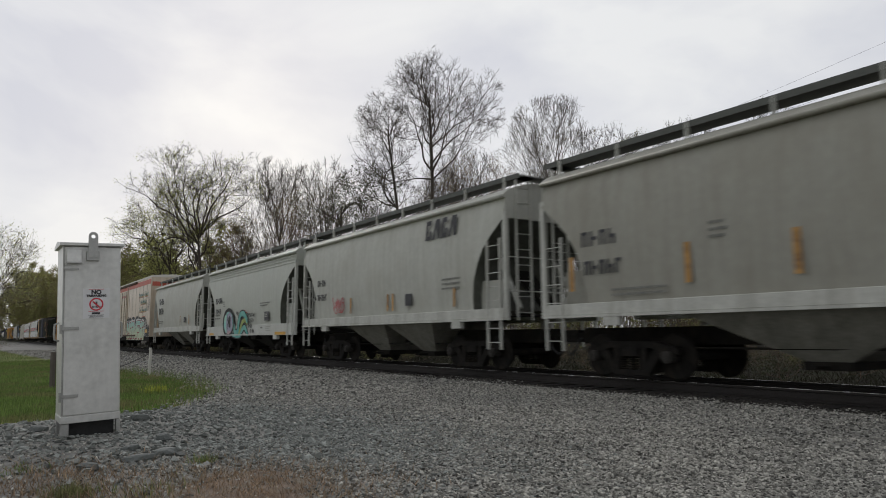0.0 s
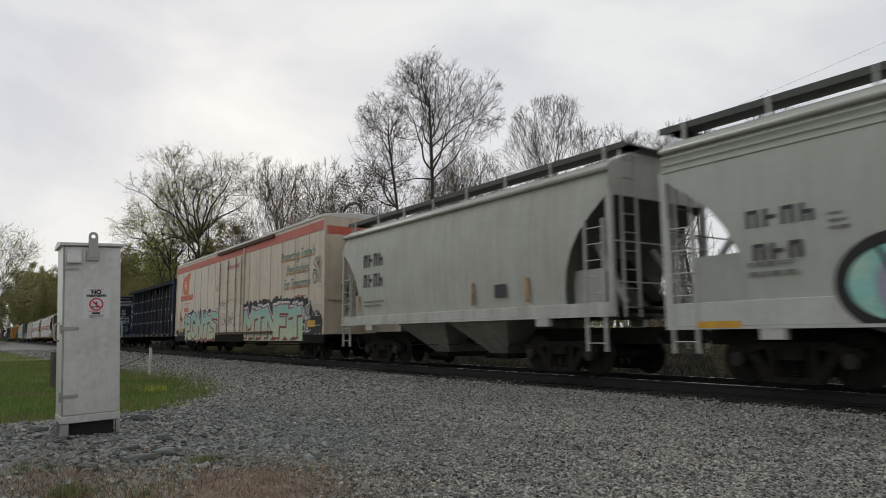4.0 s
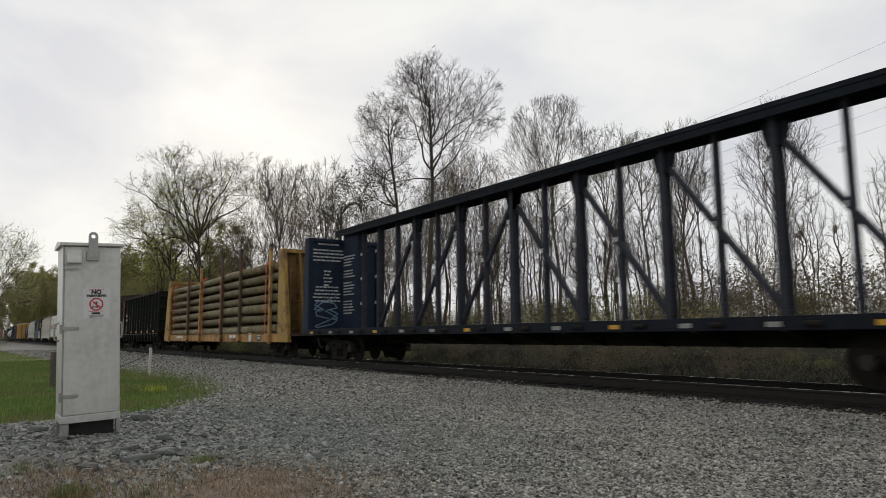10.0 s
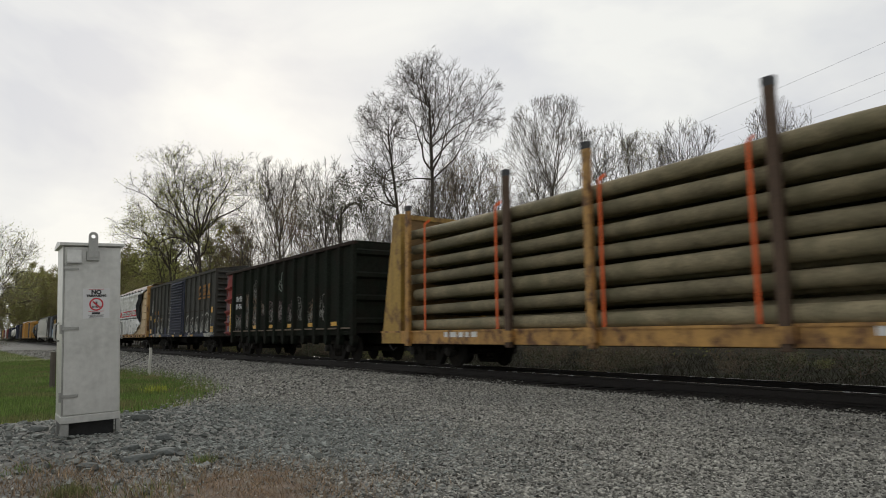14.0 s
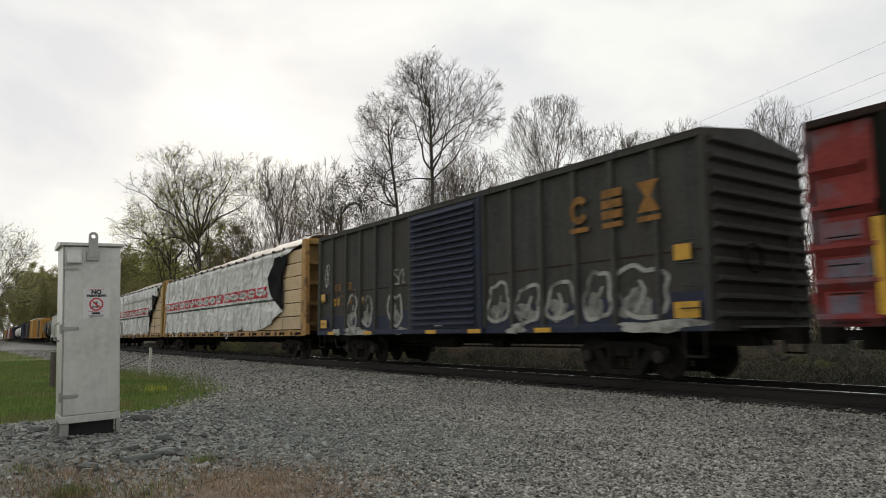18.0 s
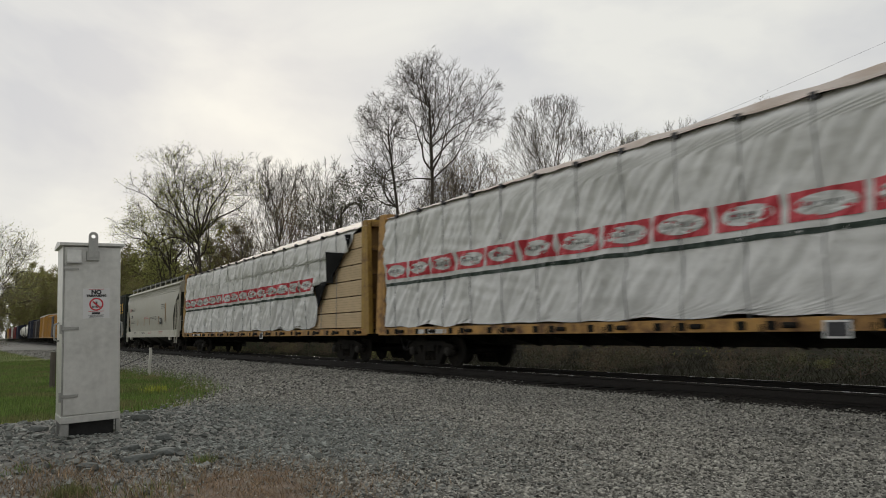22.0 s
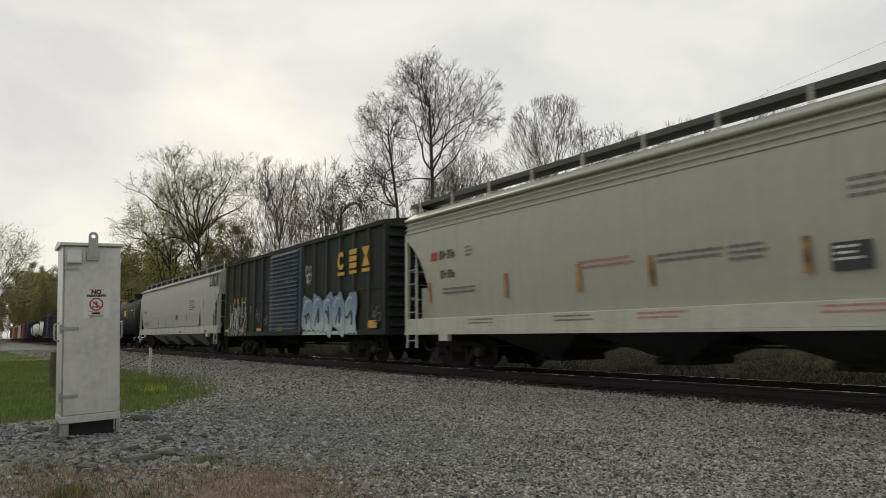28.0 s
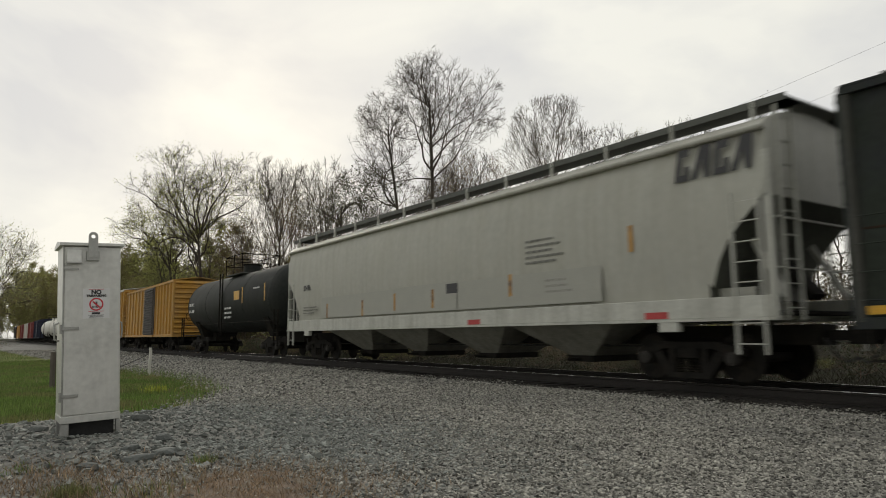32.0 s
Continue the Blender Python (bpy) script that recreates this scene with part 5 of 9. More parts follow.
def kit():
    """The meshes that all trucks share."""
    s = Shape()
    for sg in (-1, 1):
        s.lathe([(sg * 0.80 - 0.07, 0.0), (sg * 0.80 - 0.07, 0.40), (sg * 0.80 - 0.03, 0.44), (sg * 0.80 + 0.0, 0.30), (sg * 0.80 + 0.02, 0.14), (sg * 0.80 + 0.05, 0.12), (sg * 0.80 + 0.05, 0.0)], (0, 0, 0), 28)
    s.rod((0, -0.98, 0), (0, 0.98, 0), 0.085, 10)
    MESH["axle"] = s.mesh("wheel_set", smooth=False)
    MESH["axle"].materials.append(M["truck"])
    s = Shape()
    for sg in (-1, 1):
        s.lathe([(sg * 0.7525 - 0.065, 0.43), (sg * 0.7525 - 0.065, WHEEL_R), (sg * 0.7525 + 0.065, WHEEL_R - 0.004), (sg * 0.7525 + 0.065, 0.40)], (0, 0, 0), 36)
    MESH["tread"] = s.mesh("tread", smooth=False)
    MESH["tread"].materials.append(M["tread"])
    for sg, nm in ((-1, "near"), (1, "far")):
        y0, y1 = sorted((sg * 0.93, sg * 1.10))
        f = Shape()
        # top chord, sloping arms, tension member
        f.prism([(-1.10, 0.50), (-1.10, 0.60), (-0.62, 0.74), (0.62, 0.74), (1.10, 0.60), (1.10, 0.50), (0.70, 0.54), (0.50, 0.62), (-0.50, 0.62), (-0.70, 0.54)], "y", y0, y1)
        f.prism([(-0.74, 0.52), (-0.56, 0.58), (-0.30, 0.20), (0.30, 0.20), (0.56, 0.58), (0.74, 0.52), (0.42, 0.10), (-0.42, 0.10)], "y", y0, y1)
        for sx in (-1, 1):
            f.box(sx * 0.33 - 0.06, sx * 0.33 + 0.06, y0, y1, 0.18, 0.64)
            f.box(sx * 0.889 - 0.16, sx * 0.889 + 0.16, y0, y1, 0.54, 0.66)
        MESH["frame_" + nm] = f.mesh("side_frame")
        MESH["frame_" + nm].materials.append(M["truck"])
        sp = Shape()
        sp.lathe([(0.20 + 0.0225 * k, 0.078 if k % 2 else 0.055) for k in range(13)], (0, sg * 1.0, 0), 10, "z")
        MESH["spring_" + nm] = sp.mesh("spring")
        MESH["spring_" + nm].materials.append(M["dark_steel"])
        cp = Shape()
        cp.lathe([(sg * 0.95, 0.0), (sg * 0.95, 0.115), (sg * 1.17, 0.115), (sg * 1.18, 0.07), (sg * 1.20, 0.07), (sg * 1.20, 0.0)], (0, 0, WHEEL_R), 14)
        MESH["cap_" + nm] = cp.mesh("bearing_cap")
        MESH["cap_" + nm].materials.append(M["tread_cap"])
    MESH["bolster"] = Shape().box(-0.22, 0.22, -1.12, 1.12, 0.46, 0.62).box(-0.3, 0.3, -0.35, 0.35, 0.6, 0.80).mesh("truck")
    MESH["bolster"].materials.append(M["truck"])
    s = Shape()
    s.box(0, 0.62, -0.09, 0.09, 0.76, 0.92)
    s.prism([(0.50, -0.17), (0.80, -0.17), (0.86, -0.05), (0.72, 0.0), (0.86, 0.06), (0.80, 0.16), (0.50, 0.13)], "z", 0.70, 0.98)
    MESH["coupler"] = s.mesh("coupler")
    MESH["coupler"].materials.append(M["truck"])


M["tread_cap"] = mat("dull_bearing_cap", (0.045, 0.042, 0.038), 0.7, metal=0.1, vary=0.3, spec=0.15)
kit()


def add_trucks(root, half, inset, spin=True, deep=0.62):
    for sx in (-1, 1):
        tx = sx * (half - inset)
        tr = part("truck", MESH["bolster"], None, root)
        tr.location.x = tx
        for nm in ("near", "far"):
            part("side_frame", MESH["frame_" + nm], None, tr)
            for dx in (-0.2, 0.0, 0.2):
                part("spring", MESH["spring_" + nm], None, tr).location.x = dx
            for dx in (-0.889, 0.889):
                part("bearing_cap", MESH["cap_" + nm], None, tr).location.x = dx
        for k in (-1, 1):
            ax = part("wheel_set", MESH["axle"], None, tr)
            ax.location = (k * 0.889, 0, WHEEL_R)
            WHEELS.append((ax, k * 0.889, root, tx, spin))
        cp = part("coupler", MESH["coupler"], None, root)
        cp.location.x = sx * half - sx * 0.1
        cp.rotation_euler.z = 0 if sx > 0 else math.pi
        hose = Shape()
        pts = [Vector((sx * (half + 0.12), -0.32, 0.80)), Vector((sx * (half + 0.28), -0.34, 0.55)), Vector((sx * (half + 0.45), -0.32, 0.42)), Vector((sx * (half + 0.60), -0.30, 0.50))]
        hose.tube(pts, 0.022, 6)
        part("air_hose", hose, M["case_dark"], root)


def ladder(root, x, y, z0, z1, width, rungs, material, name="ladder", stiles=True):
    s = Shape()
    if stiles:
        for dx in (-width / 2, width / 2):
            s.box(x + dx - 0.02, x + dx + 0.02, y - 0.03, y + 0.03, z0, z1)
    for k in range(rungs):
        z = z0 + (z1 - z0) * (k + 0.5) / rungs
        s.rod((x - width / 2, y, z), (x + width / 2, y, z), 0.012, 5)
    return part(name, s, material, root)


def end_ladder(root, x, y, z0, z1, width, rungs, material):
    s = Shape()
    for dy in (-width / 2, width / 2):
        s.box(x - 0.025, x + 0.025, y + dy - 0.02, y + dy + 0.02, z0, z1)
    for k in range(rungs):
        z = z0 + (z1 - z0) * (k + 0.5) / rungs
        s.rod((x, y - width / 2, z), (x, y + width / 2, z), 0.012, 5)
    return part("end_ladder", s, material, root)


def print_bars(root, x, z, width, rows, height, material, y=None, gap=1.7, name="stencilled_print", seed=1):
    """Writing too small to read: rows of short bars."""
    r = random.Random(seed)
    y = -HW - 0.006 if y is None else y
    for k in range(rows):
        s, cur = Shape(), 0.0
        end = width * r.uniform(0.65, 1.0)
        while cur < end:
            w = r.uniform(0.6, 2.6) * height
            s.box(x + cur, x + min(cur + w, end), y, y + 0.003, z - k * height * gap - height * 0.72, z - k * height * gap)
            cur += w + height * 0.5
        part(name, s, material, root)


def char_bars(root, x, z, count, height, material, y=None, pitch=0.8, name="car_mark"):
    """A car's mark as upright bars, one for each character."""
    y = -HW - 0.006 if y is None else y
    w = height * pitch * 0.72
    for k in range(count):
        x0 = x + k * height * pitch
        t = w * 0.33
        s = Shape().box(x0, x0 + t, y, y + 0.003, z, z + height)
        s.box(x0 + t, x0 + w, y, y + 0.003, z + height * (0.40 if k % 2 else 0.78), z + height * (0.62 if k % 2 else 1.0))
        if k % 3 != 1:
            s.box(x0 + w - t, x0 + w, y, y + 0.003, z, z + height * (0.40 if k % 2 else 0.78))
        part(name, s, material, root)


def patch_of(root, x0, x1, z0, z1, material, y=None, name="painted_panel", label=""):
    y = -HW - 0.004 if y is None else y
    return part(name, Shape().box(x0, x1, y, y + 0.003, z0, z1), material, root, label)


def blob(cx, cz, rx, rz, seed, n=28, rough=0.25, square=0.6):
    r = random.Random(seed)
    ph = [r.uniform(0, math.tau) for _ in range(5)]
    pts = []
    for k in range(n):
        a = k * math.tau / n
        c, s = math.cos(a), math.sin(a)
        e = (abs(c) ** 4 + abs(s) ** 4) ** (-0.25 * square)
        m = e * (1 + rough * (0.5 * math.sin(2 * a + ph[0]) + 0.45 * math.sin(3 * a + ph[1]) + 0.35 * math.sin(5 * a + ph[2]) + 0.2 * math.sin(8 * a + ph[3])))
        pts.append((cx + rx * m * c, cz + rz * m * s))
    return pts


def ribbon(pts, width, y, closed=False, fine=6):
    """One smooth painted line through (x, z) points, as a flat strip facing the yard."""
    n = len(pts)
    idx = range(n if closed else n - 1)
    path = []
    for i in idx:
        q = [Vector(pts[(i + k) % n] if closed else pts[min(max(i + k, 0), n - 1)]) for k in (-1, 0, 1, 2)]
        for j in range(fine):
            t = j / fine
            path.append(0.5 * (2 * q[1] + (q[2] - q[0]) * t + (2 * q[0] - 5 * q[1] + 4 * q[2] - q[3]) * t * t + (3 * q[1] - q[0] - 3 * q[2] + q[3]) * t ** 3))
    path.append(path[0] if closed else Vector(pts[-1]))
    m = len(path)
    rows = []
    for i, p in enumerate(path):
        a, b = path[max(i - 1, 0)], path[min(i + 1, m - 1)]
        if closed and i in (0, m - 1):
            a, b = path[-2], path[1]
        d = (b - a).normalized() if (b - a).length > 1e-6 else Vector((1, 0))
        w = width / 2 * (1.0 if closed else 0.72 + 0.28 * math.sin(math.pi * i / (m - 1)))
        yy = y - (0.0 if closed else 0.003 * i / m)
        rows.append([(p.x - d.y * w, yy, p.y + d.x * w), (p.x + d.y * w, yy, p.y - d.x * w)])
    return Shape().grid(rows)


GLYPHS = (
    ((0.05, 0.0), (0.08, 0.6), (0.3, 1.0), (0.55, 0.75), (0.5, 0.3), (0.62, 0.05), (0.9, 0.1)),
    ((0.7, 0.9), (0.3, 1.0), (0.05, 0.55), (0.25, 0.05), (0.7, 0.1), (0.9, 0.5), (0.6, 0.8), (0.35, 0.55)),
    ((0.1, 1.0), (0.15, 0.1), (0.5, 0.0), (0.85, 0.3), (0.6, 0.62), (0.2, 0.5)),
    ((0.85, 0.85), (0.4, 1.0), (0.15, 0.75), (0.75, 0.4), (0.6, 0.05), (0.1, 0.1)),
    ((0.05, 0.95), (0.3, 0.1), (0.5, 0.8), (0.7, 0.05), (0.95, 1.0)),
    ((0.1, 0.05), (0.2, 0.9), (0.75, 0.95), (0.7, 0.5), (0.25, 0.5), (0.85, 0.0)),
)


def scrawl(root, x, z, width, height, material, seed, y=None, thick=0.05, turns=9, rows=0):
    """A sprayed tag: rows of loose overlapping letters, each drawn in one line."""
    r = random.Random(seed)
    y = -HW - 0.006 if y is None else y
    rows = rows or max(1, round(height / 0.42))
    hh = height / rows
    n = max(2, round(width / (hh * 0.62)))
    base = None
    for k in range(n * rows):
        i, j = k % n, k // n
        g = GLYPHS[r.randrange(len(GLYPHS))]
        if r.random() < 0.4:
            g = tuple((1 - px, pz) for px, pz in g)
        w = width / n
        sl = r.uniform(-0.3, 0.3)
        lift = r.uniform(-0.2, 0.2) * hh
        pts = [(x + w * (i - 0.25 + 1.5 * px + sl * pz + r.uniform(-0.14, 0.14)), z + j * hh + lift + hh * (1.15 * pz + r.uniform(-0.12, 0.12))) for px, pz in g]
        s = ribbon(pts, thick * r.uniform(0.6, 1.1), y - 0.0003 * k)
        ob = part("letter_stroke" if base else "graffiti", s, M[material], base or root, "" if base else "sprayed handwritten tag", tidy=False)
        base = base or ob
    return base


# ---------------------------------------------------------------- kinds of car
def car_root(name, label, half):
    root = new(name)
    tagged(root, label, "freight car", "cars of the train")
    return root


def hopper(name, label, length, paint, bays=2, curved=True, board_z=4.66, eave=4.16, sill=(1.12, 1.50), cut=1.25, cut_top=3.62, trim="trim_grey", inset=1.9, lines=0, spin=True, bay_paint="bay_grey"):
    """A covered hopper: side sheets over sloping ends, roof with a running board, open end cages, discharge bays."""
    H = length / 2
    root = car_root(name, label, H)

    def low(x):
        d = H - abs(x)
        return float(np.interp(d, [0, 0.36 * cut, 0.62 * cut, 0.80 * cut, 0.93 * cut, 0.99 * cut, cut, 99], [cut_top, cut_top - 0.36, cut_top - 0.68, cut_top - 1.02, cut_top - 1.42, sill[1] + 0.25, sill[1], sill[1]]))

    def prof(t, x, sg):
        z = low(x) + (eave - low(x)) * t
        u = (z - sill[1]) / (eave - sill[1])
        bulge = 0.10 * math.sin(math.pi * min(max(u, 0), 1) * 0.9 + 0.2) if curved else 0.02
        return (x, sg * (HW - 0.10 + bulge - (0.05 * max(0, u - 0.85) / 0.15)), z)

    xs = sorted(set([-H, H] + [sg * (H - cut * k) for sg in (-1, 1) for k in (0.15, 0.36, 0.5, 0.62, 0.71, 0.80, 0.87, 0.93, 0.97, 0.99, 1.0)] + list(np.linspace(-H + cut + 0.1, H - cut - 0.1, 12))))
    ts = np.linspace(0, 1, 14)
    for sg in (-1, 1):
        part("side_sheet", Shape().grid([[prof(t, x, sg) for t in ts] for x in xs]), M[paint], root, smooth=True)
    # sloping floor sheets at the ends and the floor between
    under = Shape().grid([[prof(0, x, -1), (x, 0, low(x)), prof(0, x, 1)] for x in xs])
    # the shade below the slope is part of this dark colour
    part("slope_sheet", under, M["slope_grime_shade"], root)
    roof = Shape()
    yo = HW - 0.05
    arch = [(yo * math.sin(a), eave + 0.02 + 0.38 * (math.cos(a) - math.cos(1.25)) / (1 - math.cos(1.25))) for a in np.linspace(-1.25, 1.25, 15)]
    arch = [(y * (yo + 0.01) / (yo * math.sin(1.25)), z) for y, z in arch]
    roof.prism([(-yo - 0.01, eave - 0.06)] + arch + [(yo + 0.01, eave - 0.06)], "x", -H - 0.02, H + 0.02)
    part("roof", roof, M[paint], root)
    for sg in (-1, 1):
        part("eave_bead", Shape().rod((-H - 0.02, sg * (yo + 0.005), eave - 0.02), (H + 0.02, sg * (yo + 0.005), eave - 0.02), 0.045, 8), M[paint], root, smooth=True)
    for k in range(lines):
        z = eave - 0.15 - 0.13 * k
        part("side_bead", Shape().box(-H, H, -HW + 0.025, -HW + 0.05, z - 0.016, z + 0.016), M[paint], root, bevel=0.01)
    hatch = Shape()
    hatch.box(-H + 1.4, H - 1.4, -0.32, 0.32, eave + 0.37, eave + 0.47)
    part("trough_hatch", hatch, M[paint], root)
    # end walls
    for sg in (-1, 1):
        part("end_sheet", Shape().box(sg * H - 0.02, sg * H + 0.02, -yo + 0.04, yo - 0.04, cut_top, eave), M[paint], root)
    # running board with its railing
    bz = board_z
    for sy in (-1, 1):
        y = sy * 0.95
        bd = part("running_board", Shape().box(-H - 0.25, H + 0.25, y - 0.28, y + 0.28, bz - 0.05, bz - 0.02), M["galv"], root)
        part("board_edge", Shape().box(-H - 0.25, H + 0.25, y + 0.28 * sy - 0.012, y + 0.28 * sy + 0.012, bz - 0.10, bz + 0.02), M["galv"], root)
        n = max(5, int(length / 1.45))
        for k in range(n):
            x = -H + 0.3 + (length - 0.6) * k / (n - 1)
            part("board_bracket", Shape().bar((x, y + 0.30 * sy, eave + 0.10), (x, y + 0.28 * sy, bz - 0.0), 0.07, 0.04, (1, 0, 0)), M[trim], root)
    part("end_board", Shape().box(H - 0.15, H + 0.25, -1.2, 1.2, bz - 0.05, bz - 0.02).box(-H - 0.25, -H + 0.15, -1.2, 1.2, bz - 0.05, bz - 0.02), M["galv"], root)
    # sills
    for sg in (-1, 1):
        y0, y1 = sorted((sg * (HW - 0.14), sg * (HW + 0.0)))
        part("side_sill", Shape().box(-H - 0.0, H + 0.0, y0, y1, sill[0] + 0.05, sill[1]), M[trim], root, bevel=0.012)
        part("sill_flange", Shape().box(-H, H, y0 - 0.02 * (sg < 0), y1 + 0.02 * (sg > 0), sill[0] + 0.0, sill[0] + 0.05), M[trim], root)
    part("centre_sill", Shape().box(-H - 0.05, H + 0.05, -0.28, 0.28, 0.68, 1.02), M["dark_steel"], root)
    for sg in (-1, 1):
        part("end_platform", Shape().box(sg * H - 0.02 * sg - (0.62 if sg > 0 else 0), sg * H - 0.02 * sg + (0.62 if sg < 0 else 0), -HW + 0.1, HW - 0.1, sill[0] + 0.1, sill[0] + 0.16), M["dark_steel"], root)
        # corner posts, end ladders and diagonal braces
        for sy in (-1, 1):
            y = sy * (HW - 0.09)
            part("corner_post", Shape().box(sg * H - 0.06, sg * H + 0.06, y - 0.05, y + 0.05, sill[0], eave - 0.4), M[trim], root)
            ladder(root, sg * (H - 0.36), sy * (HW - 0.01), 0.55, 2.9 if sg < 0 else 3.15, 0.48, 6 if sg < 0 else 8, M[trim])
            part("end_brace", Shape().bar((sg * (H - 0.08), sy * 1.0, sill[1]), (sg * (H - cut * 0.72), sy * 0.9, 2.75), 0.09, 0.09), M[trim], root)
        end_ladder(root, sg * (H + 0.03), -0.95, sill[0], board_z - 0.1, 0.45, 9, M[trim])
        for z in (1.9, 2.7):
            part("grab_rail", Shape().rod((sg * (H + 0.05), -HW + 0.15, z), (sg * (H + 0.05), HW - 0.15, z), 0.015, 5), M[trim], root)
        part("slope_stiffener", Shape().bar((sg * (H - 0.1), 0.0, sill[1]), (sg * (H - cut * 0.9), 0.0, 2.5), 0.14, 0.5), M["dark_steel"], root)
        part("bulkhead_web", Shape().box(sg * (H - cut) - 0.03, sg * (H - cut) + 0.03, -HW + 0.14, HW - 0.14, sill[1], 2.3), M["slope_grime_shade"], root)
        xa, xb = sorted((sg * (H - cut * 0.97), sg * (H - 0.42)))
        part("bolster_web", Shape().box(xa, xb, -HW + 0.30, -HW + 0.33, sill[1] - 0.1, cut_top - 1.42), M[paint], root, "pale web plate inside the open end")
        for sy in (-1, 1):
            part("jacking_pad", Shape().box(sg * (H - inset) - 0.2, sg * (H - inset) + 0.2, sorted((sy * (HW - 0.12), sy * (HW + 0.012)))[0], sorted((sy * (HW - 0.12), sy * (HW + 0.012)))[1], sill[0] - 0.17, sill[0] + 0.02), M[trim], root, bevel=0.01)
    # discharge bays
    span = length - 2 * (inset + 1.35)
    for k in range(bays):
        cx = -span / 2 + span * (k + 0.5) / bays
        w = span / bays * 0.48
        top, bot = sill[0] + 0.02, 0.42
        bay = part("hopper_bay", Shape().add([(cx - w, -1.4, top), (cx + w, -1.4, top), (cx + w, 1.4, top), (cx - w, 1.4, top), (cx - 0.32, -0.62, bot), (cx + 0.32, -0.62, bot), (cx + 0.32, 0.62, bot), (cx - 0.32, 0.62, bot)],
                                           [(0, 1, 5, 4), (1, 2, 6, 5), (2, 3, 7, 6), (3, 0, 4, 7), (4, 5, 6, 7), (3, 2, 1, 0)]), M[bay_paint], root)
        part("discharge_gate", Shape().box(cx - 0.38, cx + 0.38, -0.72, 0.72, 0.30, 0.43), M["dark_steel"], bay)
        part("gate_crank", Shape().rod((cx, -1.1, 0.36), (cx, -0.7, 0.36), 0.03, 6), M["truck"], bay)
    part("brake_rod", Shape().rod((-H + 2.5, -0.8, 0.62), (H - 2.5, -0.8, 0.66), 0.02, 5), M["dark_steel"], root)
    add_trucks(root, H, inset, spin)
    return root


M["bay_grey"] = mat("streaked_grey_hopper_bay", (0.24, 0.235, 0.20), 0.65, vary=0.25, scale=2, streak=0.5, streak_color=(0.09, 0.08, 0.065))


